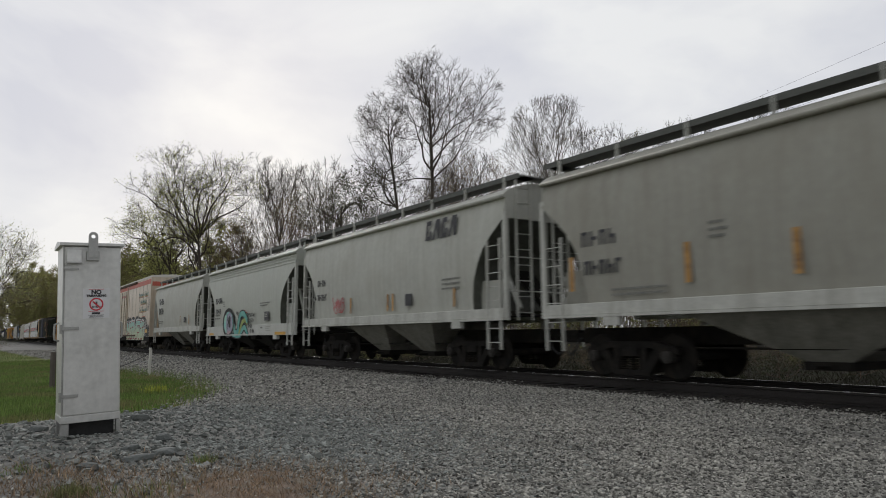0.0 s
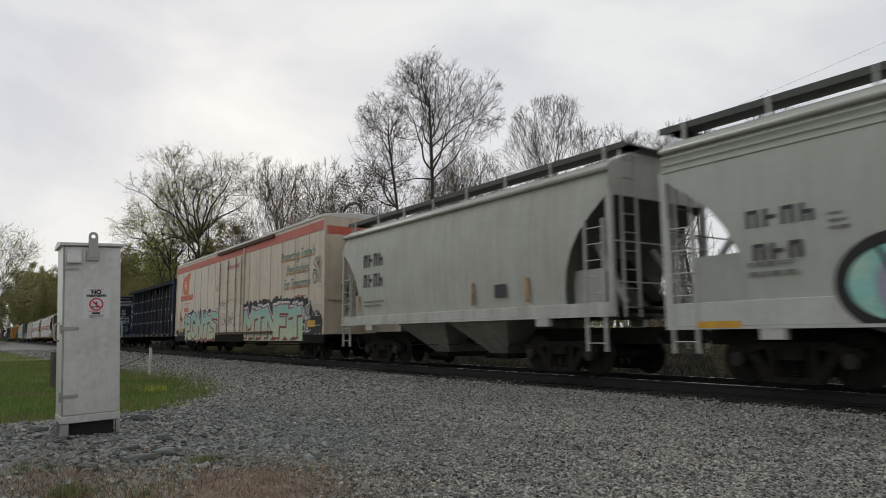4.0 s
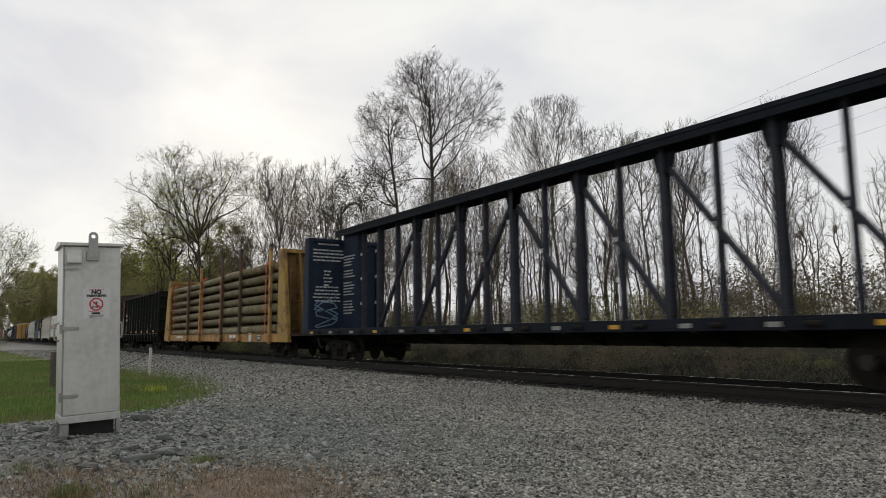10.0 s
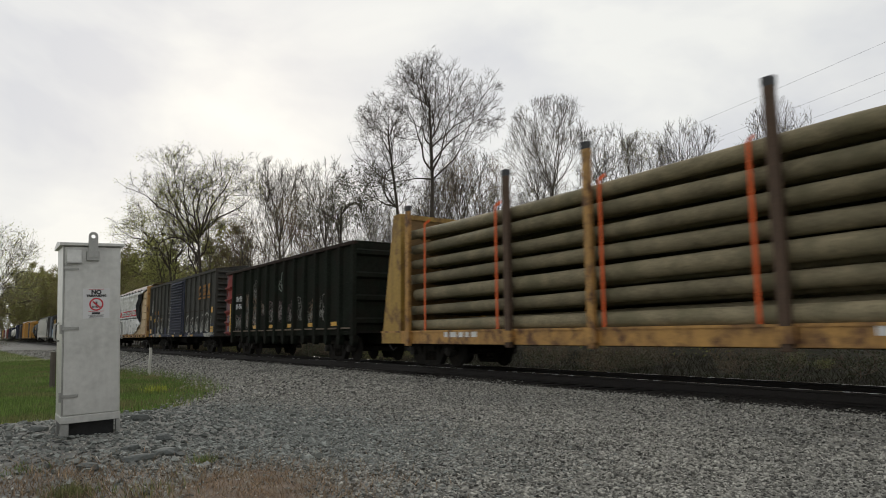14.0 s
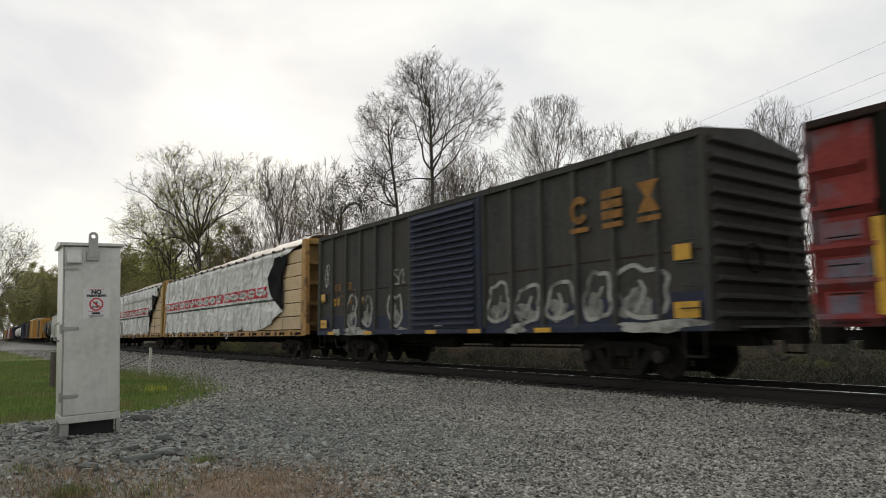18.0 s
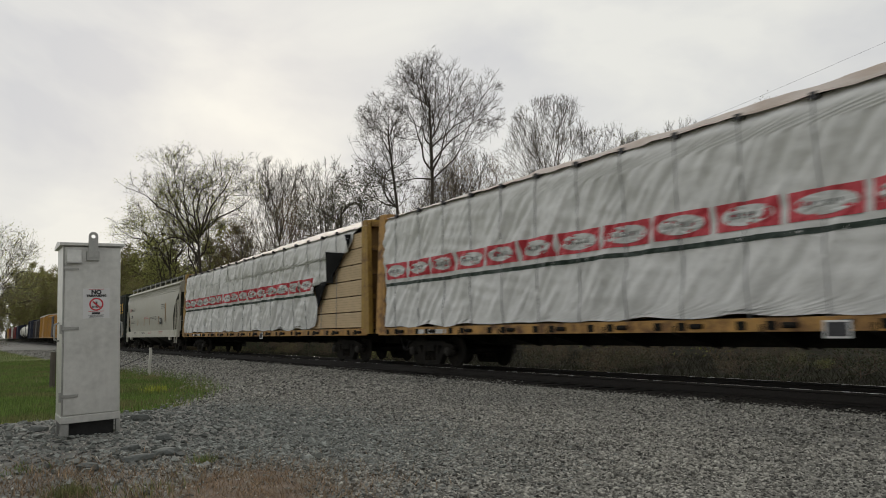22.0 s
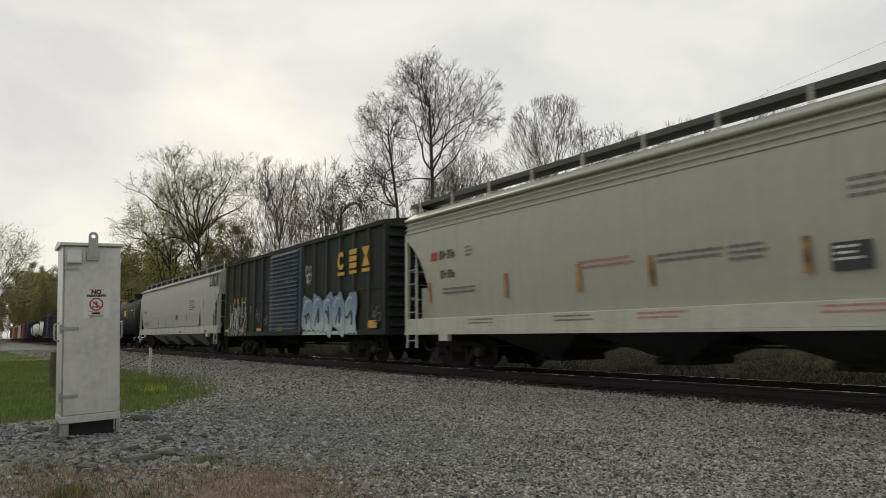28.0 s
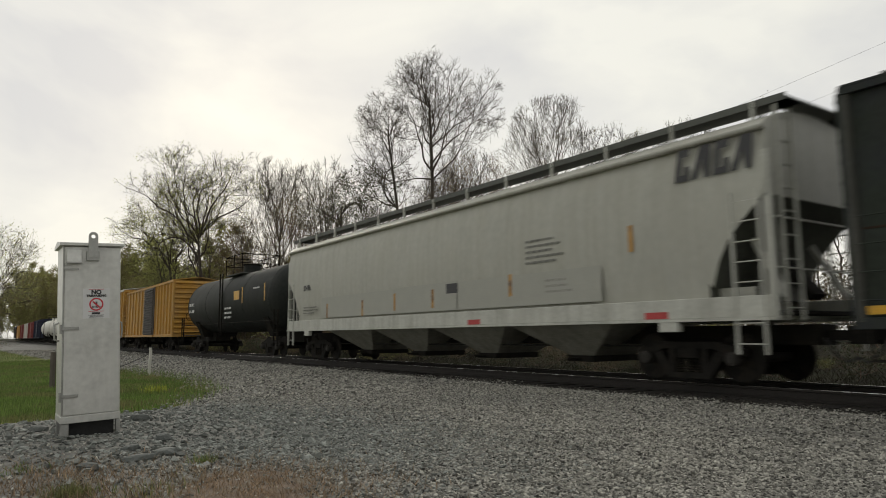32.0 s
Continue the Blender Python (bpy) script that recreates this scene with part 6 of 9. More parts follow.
def boxcar(name, label, length, paint, door_paint, end_paint=None, roof_paint=None, top=4.38, sill=0.92, ribs=7, door=(-0.6, 2.55), louvred=True, inset=2.35, lower=None, spin=True, body_depth=0.085, rib_paint=None):
    """A ribbed steel boxcar with a sliding door, corrugated ends and a peaked roof."""
    H = length / 2
    root = car_root(name, label, H)
    end_paint, roof_paint = end_paint or paint, roof_paint or paint
    part("side_wall", Shape().box(-H + 0.04, H - 0.04, -HW + body_depth, HW - body_depth, sill + 0.12, top - 0.12), M[paint], root)
    for sg in (-1, 1):
        y0, y1 = sorted((sg * (HW - body_depth), sg * HW))
        part("side_sill", Shape().box(-H, H, y0, y1, sill, sill + 0.16), M[lower or paint], root, bevel=0.01)
        part("eave_rail", Shape().box(-H, H, sorted((sg * (HW - 0.06), sg * (HW + 0.015)))[0], sorted((sg * (HW - 0.06), sg * (HW + 0.015)))[1], top - 0.13, top), M[roof_paint], root, bevel=0.01)
        for k in range(ribs):
            for a, b in ((-H, door[0] - 0.1), (door[1] + 0.1, H)):
                x = a + 0.05 + (b - a - 0.1) * k / (ribs - 1)
                part("rib", Shape().prism([(x - 0.055, sg * (HW - body_depth)), (x - 0.045, sg * HW), (x + 0.045, sg * HW), (x + 0.055, sg * (HW - body_depth))], "z", sill + 0.1, top - 0.1), M[rib_paint or paint], root)
        for a, b in ((-H, door[0] - 0.1), (door[1] + 0.1, H)):
            for k in range(ribs - 1):
                xa = a + 0.05 + (b - a - 0.1) * k / (ribs - 1) + 0.08
                xb = a + 0.05 + (b - a - 0.1) * (k + 1) / (ribs - 1) - 0.08
                ya, yb = sorted((sg * (HW - body_depth), sg * (HW - body_depth + 0.008)))
                if spin and sg < 0:
                    part("weld_seam", Shape().box(xa, xb, ya, yb, sill + 1.38, sill + 1.41), M["weld_rust"], root)
                    if lower and lower != paint:
                        part("lower_panel", Shape().box(xa, xb, ya + 0.003, yb, sill + 0.17, sill + 0.62 + 0.1 * math.sin(3 * k)), M[lower], root, "repainted navy foot of the panel")
        # door with its guides
        dy0, dy1 = sorted((sg * (HW - 0.02), sg * (HW + 0.045)))
        dr = part("door", Shape().box(door[0], door[1], dy0, dy1, sill + 0.14, top - 0.16), M[door_paint], root, bevel=0.008)
        if louvred:
            nl = 19
            for k in range(nl):
                z = sill + 0.26 + (top - sill - 0.55) * k / (nl - 1)
                part("corrugation", Shape().prism([(sg * (HW + 0.045), z - 0.03), (sg * (HW + 0.135), z - 0.03), (sg * (HW + 0.135), z - 0.005), (sg * (HW + 0.045), z + 0.085)], "x", door[0] + 0.1, door[1] - 0.1), M[door_paint], dr)
        part("door_track", Shape().box(door[0] - 2.4, door[1] + 0.2, sorted((sg * (HW - 0.01), sg * (HW + 0.10)))[0], sorted((sg * (HW - 0.01), sg * (HW + 0.10)))[1], sill + 0.02, sill + 0.13), M[lower or paint], root)
        part("door_post", Shape().box(door[1] - 0.02, door[1] + 0.12, dy0, dy1, sill + 0.1, top - 0.12), M[door_paint], root)
        ladder(root, H - 0.35, sg * (HW + 0.05), sill + 0.2, sill + 1.75, 0.45, 4, M[paint], "grab_irons", False)
        ladder(root, -H + 0.35, sg * (HW + 0.05), sill + 0.2, sill + 1.75, 0.45, 4, M[paint], "grab_irons", False)
        for sx in (-1, 1):
            part("sill_step", Shape().bar((sx * (H - 0.55), sg * HW, sill), (sx * (H - 0.55), sg * HW, sill - 0.42), 0.04, 0.02).bar((sx * (H - 0.15), sg * HW, sill), (sx * (H - 0.15), sg * HW, sill - 0.42), 0.04, 0.02)
                 .bar((sx * (H - 0.57), sg * HW, sill - 0.42), (sx * (H - 0.13), sg * HW, sill - 0.42), 0.04, 0.03), M["dark_steel"], root)
    rp = [(-HW - 0.02, top - 0.03), (-HW - 0.02, top + 0.01), (0, top + 0.24), (HW + 0.02, top + 0.01), (HW + 0.02, top - 0.03)]
    part("roof", Shape().prism(rp, "x", -H, H), M[roof_paint], root, bevel=0.01)
    for k in range(12):
        x = -H + 0.6 + (length - 1.2) * k / 11
        part("roof_seam", Shape().prism([(-HW, top + 0.02), (-HW, top + 0.05), (0, top + 0.275), (HW, top + 0.05), (HW, top + 0.02), (0, top + 0.25)], "x", x - 0.03, x + 0.03), M[roof_paint], root)
    for sx in (-1, 1):
        gable = [(-HW + 0.02, sill), (-HW + 0.02, top - 0.02), (0, top + 0.22), (HW - 0.02, top - 0.02), (HW - 0.02, sill)]
        part("end_wall", Shape().prism(gable, "x", sx * H - 0.03, sx * H + 0.0), M[end_paint], root)
        for k in range(11):
            z = sill + 0.28 + (top - sill - 0.45) * k / 10
            part("end_corrugation", Shape().prism([(sx * H, z - 0.085), (sx * (H + 0.12), z - 0.03), (sx * (H + 0.12), z + 0.02), (sx * H, z + 0.075)], "y", -HW + 0.12, HW - 0.12), M[end_paint], root)
        part("corner_post", Shape().box(sx * H - 0.05, sx * H + 0.012, -HW - 0.004, -HW + 0.1, sill, top - 0.1), M[end_paint], root)
        end_ladder(root, sx * (H + 0.1), HW - 0.5, sill + 0.1, sill + 1.9, 0.45, 5, M[paint])
        part("crossover_step", Shape().box(sx * H, sx * H + sx * 0.32, -0.8, 0.8, sill + 0.05, sill + 0.09), M["galv"], root)
        part("brake_wheel", Shape().lathe([(0.0, 0.24), (0.03, 0.27), (0.06, 0.24)], (sx * (H + 0.16), -0.55, sill + 1.25), 20, "x"), M["dark_steel"], root)
    part("underframe", Shape().box(-H + 0.05, H - 0.05, -0.32, 0.32, 0.66, sill + 0.02).box(-H + 0.3, H - 0.3, -HW + 0.25, HW - 0.25, sill - 0.03, sill + 0.13), M["dark_steel"], root)
    part("brake_gear", Shape().rod((-1.6, -0.7, 0.72), (-0.5, -0.7, 0.72), 0.16, 10).rod((0.9, -0.6, 0.70), (1.4, -0.6, 0.70), 0.13, 10).rod((-H + 3, -0.45, 0.6), (H - 3, -0.45, 0.6), 0.02, 5), M["dark_steel"], root)
    add_trucks(root, H, inset, spin)
    return root


def block_mark(root, x, z, h, material, y=None, n=3, gap=0.75, cell=0.62, underline=True):
    """A maker's mark reduced to plain blocks in its colour."""
    y = -HW - 0.006 if y is None else y
    for k in range(n):
        x0 = x + k * gap
        s = Shape()
        t = h * 0.22
        if k % 3 == 0:
            s.prism([(x0 + cell * (0.5 + 0.5 * q * math.cos(a)), z + h * (0.5 + 0.5 * q * math.sin(a))) for q, a0, a1 in ((1.0, 0.6, math.tau - 0.6), (0.5, math.tau - 0.6, 0.6)) for a in np.linspace(a0, a1, 16)], "y", y, y + 0.003)
        elif k % 3 == 1:
            s.box(x0, x0 + cell, y, y + 0.003, z + h * 0.72, z + h).box(x0, x0 + cell, y, y + 0.003, z + h * 0.36, z + h * 0.64).box(x0, x0 + cell, y, y + 0.003, z, z + h * 0.28)
        else:
            s.prism([(x0, z), (x0 + cell, z), (x0 + cell * 0.62, z + h * 0.5), (x0 + cell, z + h), (x0, z + h), (x0 + cell * 0.38, z + h * 0.5)], "y", y, y + 0.003)
        if underline:
            s.box(x0, x0 + cell, y, y + 0.003, z - h * 0.30, z - h * 0.12)
        part("painted_mark", s, M[material], root)


def centerbeam(name, label, length, paint, end_paint, loaded=False, top=4.55, deck=1.12, wrap_seed=1, inset=2.2):
    """A flat car with a tall centre truss between two bulkheads, bare or with wrapped lumber on both sides."""
    H = length / 2
    root = car_root(name, label, H)
    hw = HW - 0.06
    part("deck", Shape().box(-H, H, -hw + 0.05, hw - 0.05, deck - 0.10, deck), M["dark_steel"], root)
    for sg in (-1, 1):
        part("side_sill", Shape().box(-H, H, sorted((sg * (hw - 0.06), sg * hw))[0], sorted((sg * (hw - 0.06), sg * hw))[1], deck - 0.20, deck + 0.02), M[paint], root, bevel=0.01)
        n = 14
        for k in range(n):
            x = -H + 0.9 + (length - 1.8) * k / (n - 1)
            part("cross_bearer", Shape().prism([(sg * 0.2, deck - 0.5), (sg * hw, deck - 0.22), (sg * hw, deck - 0.08), (sg * 0.2, deck - 0.08)], "x", x - 0.04, x + 0.04), M["dark_steel"], root)
            part("winch", Shape().rod((x + 0.35, sg * (hw + 0.03), deck - 0.10), (x + 0.58, sg * (hw + 0.03), deck - 0.10), 0.045, 8), M["truck"], root)
            if loaded:
                for e in (-0.42, 0.08):
                    part("sill_pocket", Shape().box(x + e, x + e + 0.16, sorted((sg * (hw + 0.001), sg * (hw + 0.012)))[0], sorted((sg * (hw + 0.001), sg * (hw + 0.012)))[1], deck - 0.17, deck - 0.03), M["dark_steel"], root, "dark strap pocket in the sill")
            if not loaded or k % 2:
                c = "yellow_mark" if k % 3 == 0 else "white_mark"
                if loaded:
                    continue
                part("reflector", Shape().box(x - 0.28, x - 0.04, sorted((sg * (hw + 0.002), sg * (hw + 0.008)))[0], sorted((sg * (hw + 0.002), sg * (hw + 0.008)))[1], deck - 0.145, deck - 0.065), M[c if c == "yellow_mark" else "dull_reflector"], root, "yellow reflector" if c == "yellow_mark" else "dull white reflector")
    part("centre_sill", Shape().box(-H, H, -0.33, 0.33, 0.64, deck - 0.08), M["dark_steel"], root)
    # bulkheads
    for sx in (-1, 1):
        xb = sx * (H - 0.10)
        # loaded cars: shade on the end face is put in as browner colours
        bh = part("bulkhead", Shape().box(xb - 0.05 - 0.1 * (sx > 0), xb + 0.05 - 0.1 * (sx > 0) + (0.1 if sx < 0 else 0), -hw + 0.06, hw - 0.06, deck, top - 0.05), M["board_and_shade" if loaded else end_paint], root)
        for sy in (-1, 1):
            y0, y1 = sorted((sy * (hw - 0.16), sy * hw))
            part("bulkhead_post", Shape().prism([(sx * (H + 0.18), deck - 0.15), (sx * (H - 0.35), deck - 0.15), (sx * (H - 0.35), top - 0.02), (sx * (H - 0.02), top - 0.02), (sx * (H + 0.02), top - 0.5)], "y", y0, y1), M[end_paint], bh, bevel=0.01)
        for k in range(5):
            z = deck + 0.25 + (top - deck - 0.4) * k / 4
            part("bulkhead_beam", Shape().box(sorted((sx * (H - 0.06), sx * (H + 0.07)))[0], sorted((sx * (H - 0.06), sx * (H + 0.07)))[1], -hw + 0.16, hw - 0.16, z - 0.07, z + 0.07), M["rust_and_shade" if loaded else end_paint], bh)
        for yy in (-0.75, 0, 0.75):
            part("bulkhead_stiffener", Shape().box(sorted((sx * (H - 0.06), sx * (H + 0.09)))[0], sorted((sx * (H - 0.06), sx * (H + 0.09)))[1], yy - 0.06, yy + 0.06, deck, top - 0.08), M["rust_and_shade" if loaded else end_paint], bh)
        part("bulkhead_cap", Shape().box(sorted((sx * (H - 0.34), sx * (H + 0.04)))[0], sorted((sx * (H - 0.34), sx * (H + 0.04)))[1], -hw + 0.16, hw - 0.16, top - 0.12, top), M[end_paint], bh)
        end_ladder(root, sx * (H + 0.14), 0.95, deck - 0.1, deck + 1.9, 0.42, 5, M[end_paint])
    if not loaded:
        bt = top + 0.35
        part("centre_beam", Shape().box(-H + 0.1, H - 0.1, -0.36, 0.36, bt - 0.10, bt).box(-H + 0.1, H - 0.1, -0.34, -0.30, bt - 0.25, bt - 0.09).box(-H + 0.1, H - 0.1, 0.30, 0.34, bt - 0.25, bt - 0.09), M[paint], root, bevel=0.01)
        xs = [-9.25 + 1.2 * k for k in range(17)]
        for k, x in enumerate(xs):
            w, hx = (0.07, 0.04) if k % 2 == 0 else (0.11, 0.07)
            post = part("truss_post", Shape().box(x - 0.02, x + 0.02, -w, w, deck, bt - 0.1), M["blue_post"], root)
            for sg in (-1, 1):
                part("post_flange", Shape().box(x - hx, x + hx, sg * w - 0.012, sg * w + 0.012, deck, bt - 0.1), M["blue_post"], post)
            for z in (2.0, 2.9, 3.8):
                part("lashing_ring", Shape().rod((x - hx - 0.03, -w - 0.03, z), (x - hx - 0.03, -w - 0.03, z + 0.10), 0.02, 6), M["white_mark"], post, "worn bright lashing point")
        wide = xs[1::2]
        for p0, p1 in zip(wide, wide[1:]):
            mid = (p0 + p1) / 2
            lo, hi = (p0, p1) if mid < -0.2 else (p1, p0)
            part("truss_diagonal", Shape().bar((lo, 0, deck + 0.1), (hi, 0, bt - 0.45), 0.11, 0.12), M["blue_post"], root)
            part("gusset", Shape().prism([(hi - 0.26, bt - 0.30), (hi + 0.26, bt - 0.30), (hi + 0.16, bt - 0.72), (hi - 0.16, bt - 0.72)], "y", -0.07, 0.07), M[paint], root)
        for sx in (-1, 1):
            x0, x1 = sorted((sx * (H - 0.36), sx * (H - 1.55)))
            part("end_panel", Shape().box(x0, x1, -0.10, 0.10, deck, bt - 0.1), M["panel_blue"], root)
    add_trucks(root, H, inset)
    return root


def wrap_fold(x, z, seed):
    """How far the loose wrap stands in or out: slack bays, slanting pulls and small creases."""
    slack = 0.11 * noise.noise((x * 0.9, z * 0.7 + seed * 3, 2.0))
    slant = 0.17 * (abs(noise.noise((x * 1.7 - z * 1.3, z * 0.35 + x * 0.12, seed + 1.0))) - 0.25)
    crease = 0.13 * (abs(noise.noise((x * 4.2 - z * 2.6, z * 0.9, seed + 4.0))) - 0.2) + 0.035 * (abs(noise.noise((x * 7.0 + z * 1.5, z * 2.2, seed + 6.0))) - 0.2)
    flat = 0.05 * (abs(noise.noise((x * 0.8, z * 3.4 + 0.4 * x, seed + 9.0))) - 0.2)
    return slack - slant - crease - flat + 0.008 * noise.noise((x * 14, z * 11, seed))


def wrapped_load(root, H, deck, top, seed, opening=2.6, strap_every=1.22):
    """Packs of sawn lumber under printed white wrap, torn open at the forward end."""
    hw = HW - 0.05
    r = random.Random(seed)
    x_front, x_rear = H - 0.42, -H + 0.42
    # lumber packs seen where the wrap is torn away, one board row each
    nz = 6
    for k in range(nz):
        z0 = deck + 0.06 + (top - deck - 0.30) * k / nz
        z1 = deck + 0.06 + (top - deck - 0.30) * (k + 1) / nz - 0.035
        part("lumber_pack", Shape().box(x_front - opening - 2.9, x_front, -hw + 0.08, -0.2, z0, z1), M["lumber"], root, bevel=0.008)
        rows = 6
        for j in range(1, rows):
            z = z0 + (z1 - z0) * j / rows
            part("board_gap", Shape().box(x_front - opening - 2.9, x_front + 0.004, -hw + 0.076, -hw + 0.09, z - 0.004, z + 0.004), M["board_gap"], root)
        part("far_lumber_pack", Shape().box(x_rear, x_front, 0.2, hw - 0.08, z0, z1), M["lumber"], root)
        part("dunnage", Shape().box(x_front - 0.9, x_front - 0.78, -hw + 0.1, -0.2, z0 - 0.035, z0), M["stake_brown"], root)
    # wrap: a draped skin, flat below with folds, rounded over the top
    xe = x_front - opening

    ez, ex = zip(*WRAP_EDGE[seed % 2])

    def edge(u):
        # x at which the torn wrap ends, by height share u
        return float(np.interp(deck + (top - deck) * u, ez, ex))

    nx, nzs = 400, 54
    rows = []
    for i in range(nx + 1):
        t = i / nx
        row = []
        for j in range(nzs + 1):
            u = j / nzs
            x = x_rear + (edge(min(u, 1)) - x_rear) * t
            z = deck + 0.02 + (top - deck - 0.06) * u
            fold = wrap_fold(x, z, seed)
            pinch = -0.03 * math.exp(-((((x - x_rear) % strap_every) - strap_every / 2) / 0.10) ** 2)
            y = -hw - 0.02 + fold * (0.4 + 0.6 * math.sin(math.pi * u)) - pinch * 0.6
            if u > 0.93:
                y += (u - 0.93) / 0.07 * 0.16
                z -= ((u - 0.93) / 0.07) ** 2 * 0.03
            if u < 0.02:
                z += 0.09 * noise.noise((x * 1.1, 5, seed)) + 0.03
            row.append((x, y, z))
        rows.append(row)
    load = part("lumber_wrap", Shape().grid(rows), M["wrap"], root, "creased white plastic lumber wrap", smooth=True, tidy=False)
    top_rows = []
    for i in range(101):
        t = i / 100
        x = x_rear + (edge(1.0) + 0.5 - x_rear) * t
        rise = (0.40, 0.34)[seed % 2] * min(1.0, 0.35 + 0.9 * t) * (1 + 0.15 * noise.noise((x * 0.8, 3, seed)))
        prof = ((-hw + 0.0, -0.12), (-hw + 0.06, 0.06), (-hw + 0.18, 0.22), (-hw + 0.36, 0.70), (-hw + 0.6, 0.90), (-hw + 1.0, 1.0), (0.0, 1.05), (hw - 0.6, 0.9), (hw - 0.1, 0.0))
        top_rows.append([(x, y, top - 0.08 + rise * h + 0.035 * noise.noise((x * 2.2, y * 3, seed)) + 0.02 * noise.noise((x * 6, y * 6, seed))) for y, h in prof])
    part("wrap_top", Shape().grid(top_rows), M["wrap_top"], root, "dusty rumpled top of the lumber wrap", smooth=True, tidy=False)
    # black lining folded back at the tear
    for poly in WRAP_LINING[seed % 2]:
        n = len(poly)
        cx, cz = sum(q[0] for q in poly) / n, sum(q[1] for q in poly) / n
        ring = [(x, -hw - 0.055 + 0.05 * math.sin(5 * x + 3 * z), z) for x, z in poly]
        inner = [(cx + (x - cx) * 0.5, -hw - 0.02 + 0.06 * math.cos(4 * x), cz + (z - cz) * 0.5) for x, z in poly]
        lining = Shape().add(ring + inner + [(cx, -hw + 0.02, cz)], [(i, (i + 1) % n, n + (i + 1) % n, n + i) for i in range(n)] + [(n + i, n + (i + 1) % n, 2 * n) for i in range(n)])
        part("torn_lining", lining, M["wrap_black"], root, "black inner face of the torn wrap", tidy=False, smooth=True)
    part("far_wrap", Shape().box(x_rear, x_front, hw - 0.06, hw, deck, top - 0.12), M["wrap"], root)
    # printed band: red fields with pale ovals, one dark line below
    zb = deck + (top - deck) * 0.42
    n = int((xe - x_rear - 0.1) / strap_every)

    def skin_y(x, z):
        fold = wrap_fold(x, z, seed)
        u = (z - deck) / (top - deck)
        pinch = -0.03 * math.exp(-((((x - x_rear) % strap_every) - strap_every / 2) / 0.10) ** 2)
        return -hw - 0.02 + fold * (0.4 + 0.6 * math.sin(math.pi * u)) - pinch * 0.6

    def skin_patch(x0, x1, z0, z1, lift, nx=20):
        return [[(x, skin_y(x, z) - lift, z) for z in np.linspace(z0, z1, 9)] for x in np.linspace(x0, x1, nx)]

    for k in range(n):
        x0 = x_rear + 0.05 + k * strap_every
        if x0 + strap_every > min(edge(0.43), edge(0.55)) + 0.15:
            break
        fld = part("printed_field", Shape().grid(skin_patch(x0 + 0.06, x0 + strap_every - 0.06, zb, zb + 0.46, 0.014)), M["wrap_red"], load, "red printed field on the wrap", tidy=False)
        ov = Shape()
        cx, cz = x0 + strap_every / 2, zb + 0.23
        ov.grid([[(cx + 0.47 * q * math.cos(a), skin_y(cx + 0.47 * q * math.cos(a), cz + 0.17 * q * math.sin(a)) - 0.024, cz + 0.17 * q * math.sin(a)) for a in np.linspace(0, math.tau, 25)] for q in (0.01, 0.33, 0.67, 1.0)])
        part("printed_oval", ov, M["wrap_oval"], fld, "pale oval print", tidy=False)
        for q in range(6):
            xx = cx - 0.30 + q * 0.10
            bar = Shape().add([(xx, skin_y(xx, cz) - 0.034, cz - 0.045), (xx + 0.045, skin_y(xx + 0.045, cz) - 0.034, cz - 0.045), (xx + 0.045, skin_y(xx + 0.045, cz) - 0.034, cz + 0.045), (xx, skin_y(xx, cz) - 0.034, cz + 0.045)], [(0, 1, 2, 3)])
            part("printed_mark", bar, M["wrap_mark"], fld, tidy=False)
    part("printed_line", Shape().grid(skin_patch(x_rear + 0.02, edge(0.36) - 0.02, zb - 0.20, zb - 0.11, 0.012, 260)), M["wrap_stripe"], load, "dark line printed along the wrap", tidy=False)
    # tie-down cables from the deck over the load
    for k in range(n + 2):
        x = x_rear + strap_every * (k + 0.5)
        if x > x_front - 0.4:
            break
        s = Shape()
        run = []
        for z in np.linspace(deck, top - 0.10, 14):
            yy = skin_y(x, z) - 0.015 if x < edge((z - deck) / (top - deck)) else -hw + 0.03
            run.append(Vector((x, yy, z)))
        s.tube(run, 0.010, 4)
        part("tie_down_cable", s, M["cable_grey"], root)
        part("corner_protector", Shape().box(x - 0.05, x + 0.05, -hw - 0.015, -hw + 0.10, top - 0.16, top - 0.06), M["stencil"], root, "dark corner protector")


WRAP_EDGE = (
    ((1.0, 5.9), (1.21, 7.0), (1.36, 7.8), (1.7, 8.65), (1.94, 9.2), (2.18, 8.84), (2.51, 8.27), (2.83, 7.92), (3.32, 7.77), (3.8, 8.1), (4.02, 8.47), (4.07, 9.0), (4.2, 9.9), (4.5, 10.5)),
    ((1.0, 6.7), (1.21, 7.5), (1.82, 7.8), (2.3, 7.6), (2.70, 7.45), (2.75, 8.5), (3.3, 8.5), (3.58, 8.55), (3.64, 10.1), (3.8, 10.3), (4.27, 10.4), (4.5, 10.9)))
WRAP_LINING = (
    (((9.22, 1.90), (8.80, 2.14), (8.20, 2.50), (7.86, 2.83), (7.70, 3.32), (8.02, 3.84), (8.42, 4.08), (9.0, 4.13), (9.80, 4.06), (9.38, 3.6), (9.16, 3.21), (9.22, 2.38)),),
    (((7.38, 2.88), (8.55, 2.78), (8.2, 2.3), (7.81, 1.82)), ((8.45, 3.82), (10.0, 3.62), (9.5, 3.3), (9.15, 3.0), (9.06, 2.68), (8.5, 2.72)), ((9.95, 4.25), (10.3, 4.22), (10.25, 3.68))))
M["panel_blue"] = mat("dusty_blue_panel_paint", (0.022, 0.032, 0.058), 0.7, vary=0.3, scale=2, streak=0.4, streak_color=(0.045, 0.05, 0.06), spec=0.15)
